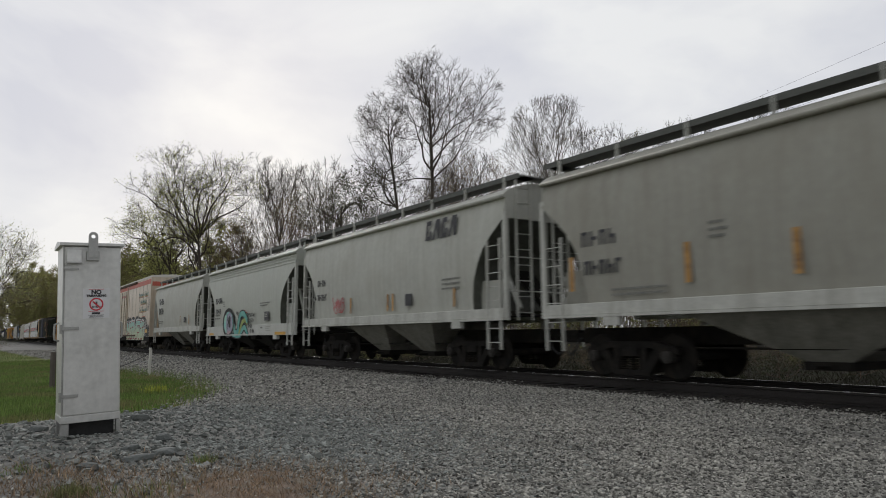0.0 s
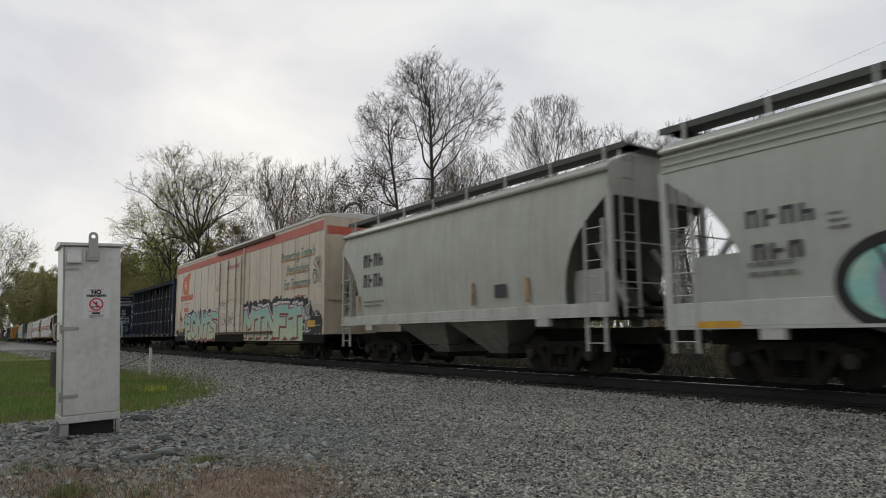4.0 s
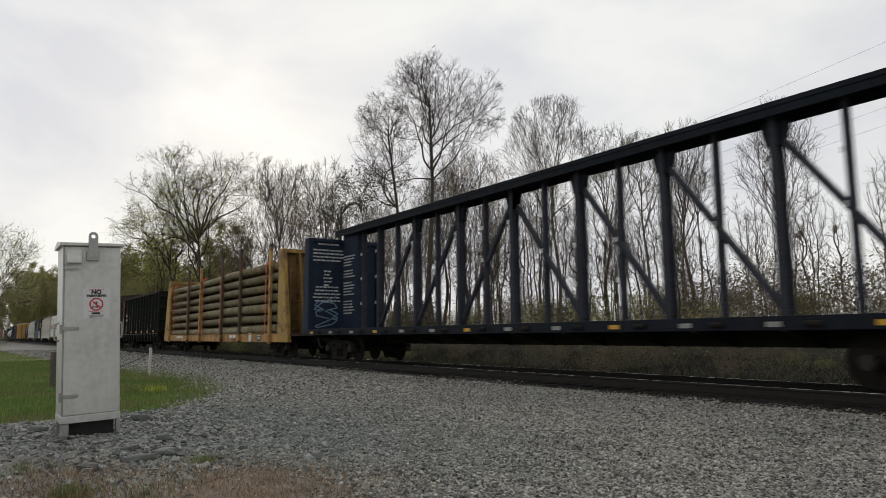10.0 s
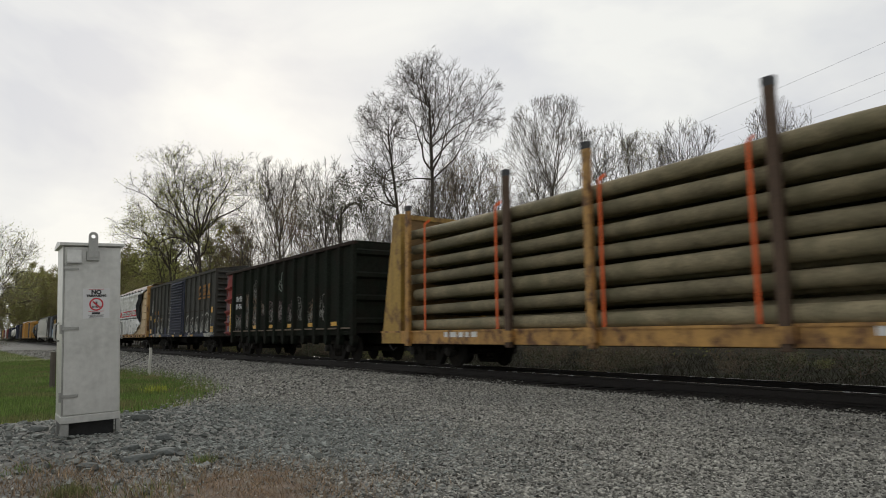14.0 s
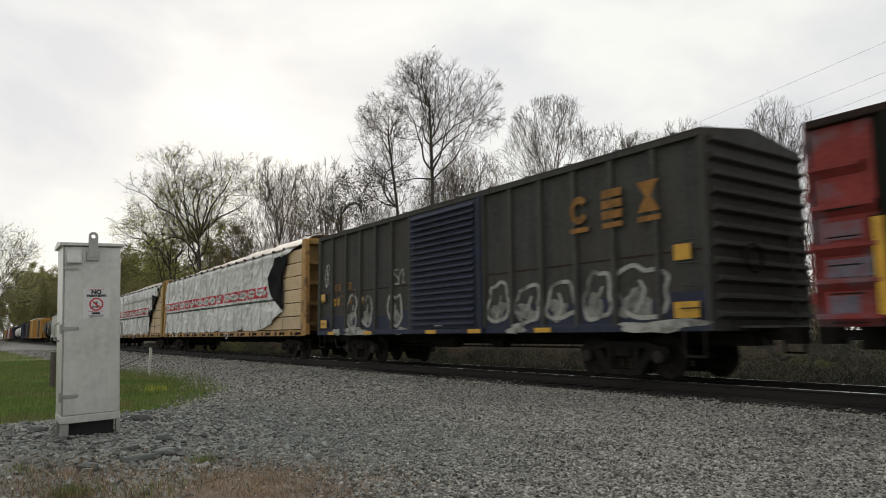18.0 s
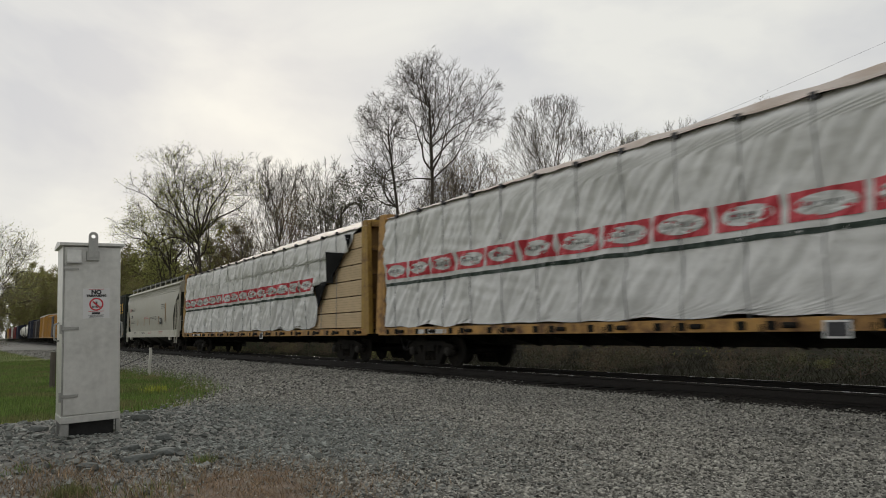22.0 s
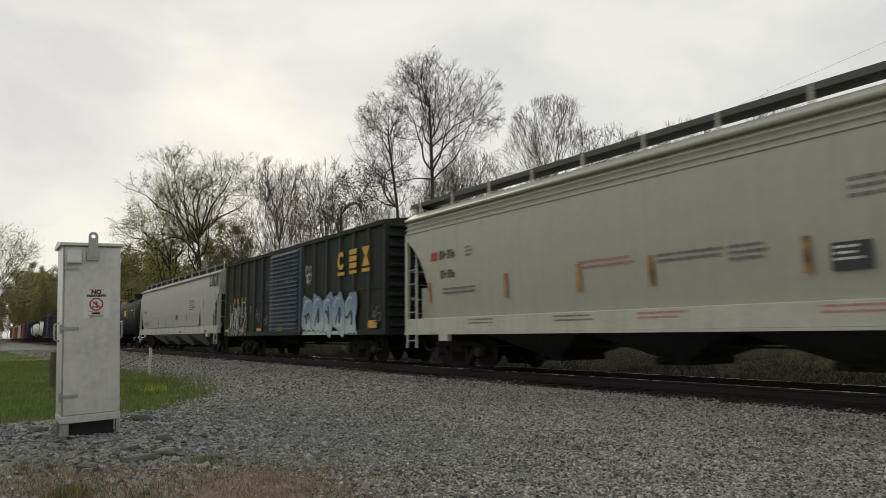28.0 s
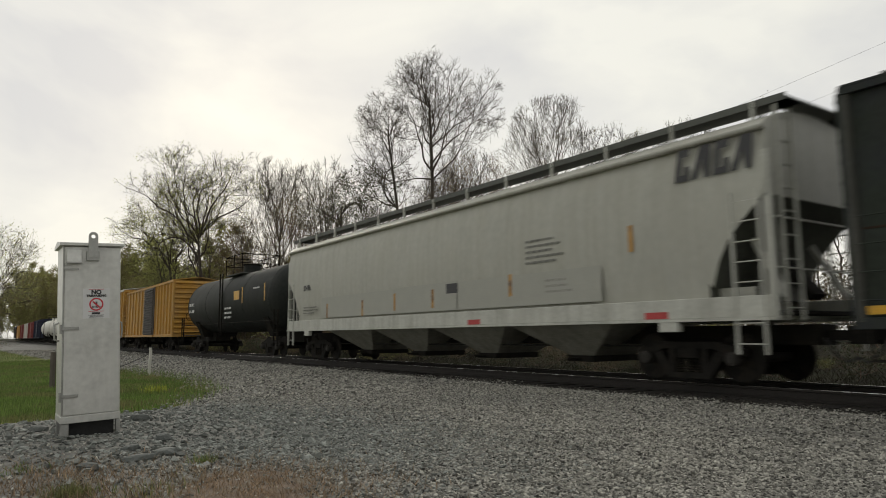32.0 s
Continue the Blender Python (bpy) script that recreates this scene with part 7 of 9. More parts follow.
M["wrap_mark"] = mat("grey_wrap_lettering", (0.16, 0.17, 0.165), 0.5, vary=0.15)
M["board_gap"] = mat("dark_board_joint", (0.45, 0.335, 0.205), 0.9, vary=0.2)
M["cable_grey"] = mat("grey_tie_down_cable", (0.22, 0.22, 0.23), 0.6, vary=0.15)


STROKES = {
    "M": ((0.12, 0, 0.12, 1), (0.12, 0.95, 0.5, 0.4), (0.5, 0.4, 0.88, 0.95), (0.88, 1, 0.88, 0)),
    "T": ((0.5, 0, 0.5, 0.95), (0.05, 0.72, 0.95, 0.80)),
    "F": ((0.15, 0, 0.15, 1), (0.15, 0.93, 0.92, 0.90), (0.15, 0.50, 0.75, 0.48)),
    "P": ((0.15, 0, 0.15, 1), (0.15, 0.92, 0.8, 0.84), (0.8, 0.85, 0.74, 0.5), (0.74, 0.52, 0.15, 0.42)),
    "O": ((0.15, 0.25, 0.2, 0.8), (0.2, 0.8, 0.55, 0.97), (0.55, 0.97, 0.88, 0.7), (0.88, 0.7, 0.82, 0.22), (0.82, 0.22, 0.5, 0.04), (0.5, 0.04, 0.15, 0.25)),
    "N": ((0.12, 0, 0.15, 1), (0.15, 0.95, 0.85, 0.08), (0.85, 0.0, 0.9, 1)),
    "S": ((0.9, 0.9, 0.3, 0.95), (0.3, 0.95, 0.2, 0.6), (0.2, 0.6, 0.85, 0.42), (0.85, 0.42, 0.75, 0.06), (0.75, 0.06, 0.1, 0.05)),
}


def cloud(root, x0, x1, z0, z1, material, seed, y, n=11):
    """A patch of overlapping sprayed blots."""
    r = random.Random(seed)
    s = Shape()
    for k in range(n):
        rx, rz = (x1 - x0) * r.uniform(0.12, 0.22), (z1 - z0) * r.uniform(0.2, 0.34)
        s.prism(blob(r.uniform(x0 + rx, x1 - rx), r.uniform(z0 + rz, z1 - rz), rx, rz, seed * 7 + k, 16, 0.35), "y", y + 0.0002 * k, y + 0.003)
    return part("graffiti", s, M[material], root, "blotchy black spray paint")


def stroke_piece(root, x0, x1, z0, z1, word, mats, seed, y, label, round_ends=False):
    """Sprayed block letters of broad strokes: dark halo above, pale rim, deep shadow, fading fill."""
    r = random.Random(seed)
    halo_m, rim_m, shadow_m, fill_m = mats
    n = len(word)
    w, h = (x1 - x0) / n, z1 - z0
    thick = min(1, w / 1.2)
    halo = Shape()
    for k in range(n * 7):
        px = x0 - 0.1 + (x1 - x0 + 0.2) * (k + r.random()) / (n * 7)
        halo.prism(blob(px, z0 + h * r.uniform(0.80, 1.0), r.uniform(0.12, 0.28), r.uniform(0.10, 0.22), seed * 11 + k, 14, 0.4), "y", y + 0.0012 - 0.00003 * k, y + 0.003)
    crest = [(x0 - 0.1 + (x1 - x0 + 0.2) * k / (9 * n), z0 + h * (1.05 + 0.13 * noise.noise((k * 0.55, seed, 3.0)) + 0.05 * noise.noise((k * 1.7, seed, 8.0)))) for k in range(9 * n + 1)]
    halo.prism([(x0 - 0.1, z0 + h * 0.4), (x1 + 0.1, z0 + h * 0.4)] + crest[::-1], "y", y + 0.0016, y + 0.003)
    for px in (x0 - 0.12, x1 + 0.1):
        halo.prism(blob(px, z0 + h * 0.55, 0.22, h * 0.42, seed * 13 + int(px), 18, 0.3), "y", y + 0.0002, y + 0.003)
    base = part("graffiti", halo, M[halo_m], root, label)
    # the ground behind the letters, ragged along its top
    edge = [(x0 - 0.08 + (x1 - x0 + 0.16) * k / (6 * n), z0 + h * (0.60 + 0.14 * noise.noise((k * 0.7, seed, 0)))) for k in range(6 * n + 1)]
    part("letter_ground", Shape().prism([(x0 - 0.05, z0 - 0.02), (x1 + 0.05, z0 - 0.02)] + edge[::-1], "y", y - 0.0072, y - 0.0066), M[fill_m], base)
    coat = 0.0
    for k, ch in enumerate(word):
        lx, tilt = x0 + w * k, r.uniform(-0.10, 0.10)
        top = 1 + r.uniform(-0.12, 0.04)

        def at(px, pz):
            return Vector((lx + w * (px * 1.02 - 0.01 + tilt * (pz - 0.5)), 0, z0 + h * (0.10 + 0.82 * pz * top)))

        rim, shadow, fill = Shape(), Shape(), Shape()
        for ax, az, bx, bz in STROKES[ch]:
            p, q = at(ax, az), at(bx, bz)
            coat += 0.0002
            d = (q - p).normalized()
            for shape, wide, yy, ext, dx, dz in ((rim, 0.56, -0.002, 0.15, 0.01, 0.03), (shadow, 0.47, -0.008, 0.10, 0.035, -0.02), (fill, 0.34, -0.0135, 0.04, 0.0, 0.0)):
                a, b = p - d * ext * (0.3 if round_ends else 1), q + d * ext * (0.3 if round_ends else 1)
                wd = wide * thick
                shape.bar((a.x + dx, y + yy - coat, a.z + dz), (b.x + dx, y + yy - coat, b.z + dz), wd, 0.0004)
                if round_ends:
                    for e, c in enumerate((a, b)):
                        shape.prism([(c.x + dx + wd / 2 * math.cos(t), c.z + dz + wd / 2 * math.sin(t)) for t in np.linspace(0, math.tau, 15)[:-1]], "y", y + yy - coat - 0.00005 * (e + 1), y + yy - coat + 0.0001)
        part("letter_rim", rim, M[rim_m], base, "pale rim of a sprayed letter")
        part("letter_shadow", shadow, M[shadow_m], base, "deep red shadow of a sprayed letter")
        part("letter_fill", fill, M[fill_m], base)
    for k in range(n):
        px = x0 + w * (k + r.uniform(0.1, 0.9))
        part("letter_accent", Shape().prism([(px - 0.32, z0), (px + 0.32, z0), (px + r.uniform(-0.1, 0.1), z0 + 0.16)], "y", y - 0.0195, y - 0.0190), M[shadow_m], base)
    return base


def bubble_piece(root, x0, x1, z0, z1, n, mats, seed, y, label):
    """Rounded overlapping sprayed letters with a pale contour, dark counters and light flares."""
    r = random.Random(seed)
    rim_m, fill_m, dark_m, light_m = mats
    w, h = (x1 - x0) / n, z1 - z0
    base = None
    for k in range(n):
        cx, cz = x0 + w * (k + 0.5), z0 + h * r.uniform(0.46, 0.52)
        rx, rz = w * r.uniform(0.56, 0.64), h * r.uniform(0.46, 0.54)
        sd, yy = seed * 31 + k, y - 0.004 * (k % 2) - 0.0002 * k
        rim = Shape().prism(blob(cx, cz, rx, rz, sd, 30, 0.22, 0.8), "y", yy, yy + 0.001)
        if base is None:
            base = part("graffiti", rim, M[rim_m], root, label)
        else:
            part("letter_rim", rim, M[rim_m], base)
        part("letter_fill", Shape().prism(blob(cx, cz, rx * 0.94, rz * 0.955, sd, 30, 0.22, 0.8), "y", yy - 0.0012, yy - 0.0006), M[fill_m], base)
        bend = ((0.9, 0.5), (-0.7, 1.0), (0.5, -0.9), (-1.0, -0.6), (1.1, 1.0))[k % 5]
        hook = [(cx + rx * bend[0] * px, cz + rz * bend[1] * pz) for px, pz in ((-0.75, -0.1), (-0.3, -0.15), (0.15, 0.1), (0.3, -0.2), (0.1, -0.5))] if k % 2 == 0 else [(cx - rx * 0.4, cz - rz * 0.55), (cx - rx * 0.1, cz - rz * 0.1), (cx + rx * 0.2, cz + rz * 0.25), (cx + rx * 0.32, cz - rz * 0.15), (cx + rx * 0.05, cz - rz * 0.4)]
        part("letter_accent", ribbon(hook, 0.09 + 0.06 * r.random(), yy - 0.0022), M[dark_m], base, tidy=False)
        part("letter_accent", Shape().prism(blob(cx + rx * r.uniform(-0.2, 0.3), cz - rz * 0.2, rx * 0.16, rz * 0.26, sd + 5, 16, 0.4), "y", yy - 0.0036, yy - 0.0030), M[dark_m], base)
        part("letter_flare", Shape().prism(blob(cx + rx * r.uniform(-0.35, 0.35), cz - rz * r.uniform(0.45, 0.7), rx * 0.30, rz * 0.16, sd + 9, 16, 0.4), "y", yy - 0.0030, yy - 0.0026), M[light_m], base)
        arc = [(cx + rx * 0.72 * math.cos(a), cz + rz * 0.76 * math.sin(a)) for a in np.linspace(2.7, 1.1, 6)]
        part("letter_flare", ribbon(arc, 0.06, yy - 0.0040), M[light_m], base, tidy=False)
    part("letter_foot", Shape().prism([(x0 - 0.1, z0 - 0.02), (x1 + 0.1, z0 - 0.02), (x1 + 0.05, z0 + 0.09), (x0 + 0.05, z0 + 0.10)], "y", y + 0.0004, y + 0.0012), M[light_m], base)
    return base


def ghost_letters(root, spots, z, h, material, seed, y):
    """Faded rounded letter outlines with half-worn fill, one in each panel."""
    r = random.Random(seed)
    for k, (x, w) in enumerate(spots):
        hh = h * r.uniform(0.75, 1.1)
        ring = blob(x + w / 2, z + hh / 2, w * 0.46, hh * 0.48, seed * 3 + k, 14, 0.2, 0.8)
        base = part("graffiti", ribbon(ring, 0.085, y - 0.002, True, 4), M[material], root, "faded white outlined sprayed letter", tidy=False)
        part("letter_fill", Shape().prism(blob(x + w * r.uniform(0.3, 0.6), z + hh * 0.26, w * 0.34, hh * 0.24, seed * 5 + k, 18, 0.4), "y", y, y + 0.001), M["ghost_white"], base)
        part("letter_stroke", ribbon([(x + w * r.uniform(0.3, 0.5), z + hh * 0.1), (x + w * 0.55, z + hh * r.uniform(0.35, 0.5)), (x + w * r.uniform(0.4, 0.7), z + hh * 0.72)], 0.07, y - 0.003), M[material], base, tidy=False)


def reefer():
    """The tall cream refrigerated car with a red band, a wide door and a large painted piece."""
    length, top, sill = 21.35, 5.23, 0.95
    H = length / 2
    root = car_root("refrigerator_car", "tall weathered cream refrigerated boxcar with a red band and teal graffiti", H)
    part("body_shell", Shape().box(-H, H, -HW + 0.02, HW - 0.02, sill, top - 0.05), M["reefer"], root, bevel=0.02)
    nseam = 17
    for k in range(nseam):
        x = -H + 0.05 + (length - 0.1) * k / (nseam - 1)
        if -1.7 < x < 2.1:
            continue
        part("panel_seam", Shape().box(x - 0.012, x + 0.012, -HW + 0.01, -HW + 0.021, sill + 0.1, top - 0.12), M["reefer_seam"], root)
    rp = [(-HW - 0.015, top - 0.10), (-HW - 0.015, top + 0.0), (-HW * 0.5, top + 0.09), (0, top + 0.12), (HW * 0.5, top + 0.09), (HW + 0.015, top), (HW + 0.015, top - 0.10)]
    part("roof", Shape().prism(rp, "x", -H - 0.01, H + 0.01), M["reefer_roof"], root, bevel=0.015)
    part("red_band", Shape().box(-H + 0.0, H, -HW + 0.004, -HW + 0.018, top - 0.56, top - 0.22), M["red_stripe"], root, "faded red band under the eave")
    part("end_band", Shape().box(H + 0.001, H + 0.008, -HW + 0.02, HW - 0.02, top - 0.72, top - 0.42), M["red_stripe"], root, "faded red band across the end")
    for sx in (-1, 1):
        part("end_post", Shape().box(sx * H - 0.06, sx * H + 0.012, -HW - 0.004, -HW + 0.08, sill, top - 0.1), M["reefer"], root)
        ladder(root, sx * (H - 0.42), -HW - 0.05, sill + 0.15, sill + 1.9, 0.46, 5, M["reefer"], "grab_irons", False)
        end_ladder(root, sx * (H + 0.08), -0.2, sill + 0.2, sill + 2.4, 0.45, 6, M["reefer"])
        part("end_brace_bar", Shape().box(sorted((sx * H, sx * (H + 0.06)))[0], sorted((sx * H, sx * (H + 0.06)))[1], -HW + 0.1, HW - 0.1, sill + 1.2, sill + 1.3), M["reefer"], root)
        part("side_sill", Shape().box(sorted((sx * 2.6, sx * H))[0], sorted((sx * 2.6, sx * H))[1], -HW + 0.01, -HW + 0.10, sill - 0.30, sill), M["dark_steel"], root)
    # door, in the car's space from x = -2.0 to 1.8
    d0, d1 = -1.95, 1.85
    door = part("plug_door", Shape().box(d0, d1, -HW - 0.03, -HW + 0.015, sill + 0.05, top - 0.62), M["reefer"], root, bevel=0.012)
    part("door_track", Shape().box(d0 - 0.1, d1 + 3.9, -HW - 0.10, -HW + 0.0, top - 0.27, top - 0.13), M["stake_brown"], root, "dark overhead door track")
    part("lower_track", Shape().box(d0 - 0.1, d1 + 3.9, -HW - 0.08, -HW + 0.0, sill + 0.06, sill + 0.16), M["stake_brown"], root, "rusty lower door track")
    part("door_sill", Shape().box(-2.2, 2.1, -HW - 0.045, -HW + 0.05, sill - 0.28, sill + 0.05), M["dark_steel"], root, "grimy sill below the door")
    for x in (d0 + 0.35, (d0 + d1) / 2 - 0.25, (d0 + d1) / 2 + 0.95, d1 - 0.12):
        part("lock_rod", Shape().rod((x, -HW - 0.065, sill + 0.1), (x, -HW - 0.065, top - 0.66), 0.026, 8), M["reefer_seam"], door)
        for z in (sill + 0.5, sill + 1.62, sill + 2.6, sill + 3.3):
            part("rod_bracket", Shape().box(x - 0.07, x + 0.07, -HW - 0.09, -HW - 0.03, z - 0.04, z + 0.04), M["reefer_seam"], door)
    for z in (sill + 0.9, sill + 1.75, sill + 2.35):
        part("door_rail", Shape().box(d0 + 0.05, d1 - 0.05, -HW - 0.055, -HW - 0.03, z - 0.03, z + 0.03), M["reefer"], door)
    for k in range(5):
        part("hand_hold", Shape().rod((d0 + 1.9, -HW - 0.07, sill + 0.6 + 0.35 * k), (d0 + 2.35, -HW - 0.07, sill + 0.6 + 0.35 * k), 0.014, 6), M["reefer_roof"], door)
    part("door_panel", Shape().box(d0 + 0.12, d1 - 0.2, -HW - 0.034, -HW - 0.029, sill + 0.24, sill + 1.45), M["door_cream"], door, "paler repainted lower door panel")
    scrawl(door, d0 + 0.6, sill + 0.5, 2.2, 0.5, "black_spray", 4, y=-HW - 0.036, thick=0.03)
    scrawl(door, d0 + 0.5, sill + 1.3, 1.0, 0.3, "black_spray", 9, y=-HW - 0.036, thick=0.025)
    part("door_edge_post", Shape().box(d1, d1 + 0.14, -HW - 0.03, -HW + 0.01, sill, top - 0.2), M["reefer"], root)
    # lettering
    for body, z, x, w in (("Protecting Today's", 3.83, 6.45, 3.40), ("Perishables", 3.28, 7.08, 2.2), ("For Tomorrow", 2.72, 6.82, 2.65)):
        me = text_mesh(body, 0.56, M["green_letter"], 0.25)
        wide = max(v.co.x for v in me.vertices)
        me.transform(Matrix.Translation((x, -HW + 0.012, z)) @ Matrix.Diagonal((w / wide, 1, 1, 1)))
        part("lettering", me, M["green_letter"], root, "faded green slanted lettering")
        r = random.Random(int(x * 100))
        for m, dz in (("logo_gold", 0.02), ("red_stripe", -0.04)):
            under, cur = Shape(), 0.05
            while cur < w - 0.2:
                step = r.uniform(0.12, 0.26)
                under.box(x + cur, x + cur + step, -HW + 0.005 - (0.002 if dz < 0 else 0), -HW + 0.007 - (0.002 if dz < 0 else 0), z + dz + 0.02, z + dz + 0.05)
                cur += step + 0.07
            part("lettering_shade", under, M[m], root, "faded yellow and red foot of the lettering")
    part("lettering_shade", Shape().box(7.9, 9.0, -HW + 0.012, -HW + 0.015, 2.38, 2.42), M["red_stripe"], root)
    # the owner's emblem as a plain shape
    ex, ez = -H + 1.75, 3.86
    em = Shape()
    em.prism([(ex + 0.55, ez + 0.62), (ex + 1.35, ez + 0.72), (ex + 1.22, ez + 0.42), (ex + 1.08, ez + 0.40), (ex + 1.0, ez - 0.48), (ex + 0.55, ez - 0.52)], "y", -HW + 0.008, -HW + 0.014)
    em.prism([(ex + 0.3 + 0.62 * math.cos(a), ez + 0.02 + 0.56 * math.sin(a)) for a in np.linspace(0, math.tau, 26)[:-1]], "y", -HW + 0.007, -HW + 0.013)
    part("emblem", em, M["orange"], root, "orange emblem panel")
    star = Shape()
    for k in range(3):
        a = k * math.pi / 3
        star.bar((ex + 0.35 - 0.26 * math.cos(a), -HW + 0.005, ez + 0.02 - 0.26 * math.sin(a)), (ex + 0.35 + 0.26 * math.cos(a), -HW + 0.005, ez + 0.02 + 0.26 * math.sin(a)), 0.07, 0.004)
    part("emblem_star", star, M["reefer_roof"], root, "pale star in the emblem")
    for k in range(9):
        x0 = -9.66 + k * 0.305
        part("name_block", Shape().prism([(x0, 3.0), (x0 + 0.22, 3.0), (x0 + 0.27, 3.30), (x0 + 0.05, 3.30)], "y", -HW + 0.008, -HW + 0.014), M["orange"], root)
    for k in range(4):
        part("name_block", Shape().box(-8.77 + k * 0.25, -8.58 + k * 0.25, -HW + 0.008, -HW + 0.014, 2.35, 2.57), M["orange"], root)
        part("name_block", Shape().box(-8.70 + k * 0.22, -8.54 + k * 0.22, -HW + 0.008, -HW + 0.014, 1.92, 2.12), M["orange"], root)
    part("name_rule", Shape().box(-8.9, -7.3, -HW + 0.008, -HW + 0.014, 2.80, 2.83), M["orange"], root)
    for k in range(9):
        part("door_mark", Shape().box(-0.55 + k * 0.22, -0.40 + k * 0.22, -HW - 0.036, -HW - 0.032, 4.12, 4.30), M["pink_spray"], door)
    print_bars(door, -0.7, 3.5, 0.6, 3, 0.06, M["pink_spray"], y=-HW - 0.036, seed=77)
    # graffiti
    stroke_piece(root, 2.15, 8.75, 0.74, 2.30, "MTNFT", ("black_spray", "white_spray", "maroon_spray", "teal_fade"), 3, y=-HW + 0.013, label="large teal and pale green sprayed block letters")
    stroke_piece(root, -8.30, -2.15, 0.74, 2.20, "PONTS", ("black_spray", "white_spray", "maroon_spray", "teal_fade"), 5, y=-HW + 0.013, label="smaller teal and pale green rounded sprayed letters", round_ends=True)
    cloud(root, 8.5, 10.55, 0.75, 2.25, "black_spray", 8, y=-HW + 0.014)
    scrawl(root, 8.75, 1.1, 0.75, 0.9, "white_spray", 88, y=-HW + 0.004, thick=0.06, turns=5)
    scrawl(root, 9.75, 1.7, 0.6, 0.4, "white_spray", 89, y=-HW + 0.004, thick=0.05, turns=3)
    cloud(root, -10.5, -8.2, 0.72, 1.35, "black_spray", 18, y=-HW + 0.014)
    scrawl(root, -10.0, 1.35, 1.6, 0.25, "white_spray", 90, y=-HW + 0.004, thick=0.05, turns=4)
    scrawl(root, -9.5, 1.85, 0.6, 0.16, "black_spray", 91, y=-HW + 0.008, thick=0.03, turns=3)
    scrawl(root, 9.75, 2.85, 0.65, 0.75, "stencil", 21, y=-HW + 0.008, thick=0.04, turns=6)
    patch_of(root, 9.2, 9.95, 1.22, 1.46, M["yellow_mark"], y=-HW + 0.0, label="yellow reflector")
    patch_of(root, -9.35, -8.7, 1.18, 1.40, M["yellow_mark"], y=-HW - 0.004, label="yellow reflector")
    patch_of(root, -H + 1.0, -H + 1.16, sill + 0.1, sill + 1.5, M["yellow_deck"], y=-HW + 0.006)
    patch_of(root, -2.38, -2.14, 3.14, 3.40, M["yellow_mark"], y=-HW + 0.006)
    for x0, z0, w, h, m, sd in ((-0.9, 1.75, 1.1, 0.95, "stencil", 95), (0.35, 1.3, 0.8, 0.5, "black_spray", 96)):
        tag = scrawl(root, x0, z0, w, h, m, sd, y=-0.012, thick=0.045)
        tag.matrix_basis = pose(H + 0.002, 0, 0, 0, 0, 90)
    # underframe
    part("underframe", Shape().box(-H + 0.05, H - 0.05, -0.35, 0.35, 0.62, sill).box(-H + 0.2, H - 0.2, -HW + 0.2, HW - 0.2, sill - 0.12, sill + 0.02), M["dark_steel"], root)
    part("fuel_tank", Shape().rod((-2.6, -0.75, 0.62), (-0.8, -0.75, 0.62), 0.24, 12), M["dark_steel"], root)
    part("brake_gear", Shape().rod((1.2, -0.6, 0.62), (2.2, -0.6, 0.62), 0.15, 10).rod((-6, -0.5, 0.55), (6, -0.5, 0.55), 0.02, 5), M["dark_steel"], root)
    add_trucks(root, H, 2.15)
    return root


M["door_cream"] = mat("pale_cream_door_paint", (0.66, 0.585, 0.485), 0.4, vary=0.1, scale=1.5, streak=0.4, streak_color=(0.42, 0.35, 0.27))
M["reefer_seam"] = mat("dull_seam_paint", (0.36, 0.32, 0.25), 0.6, vary=0.2)


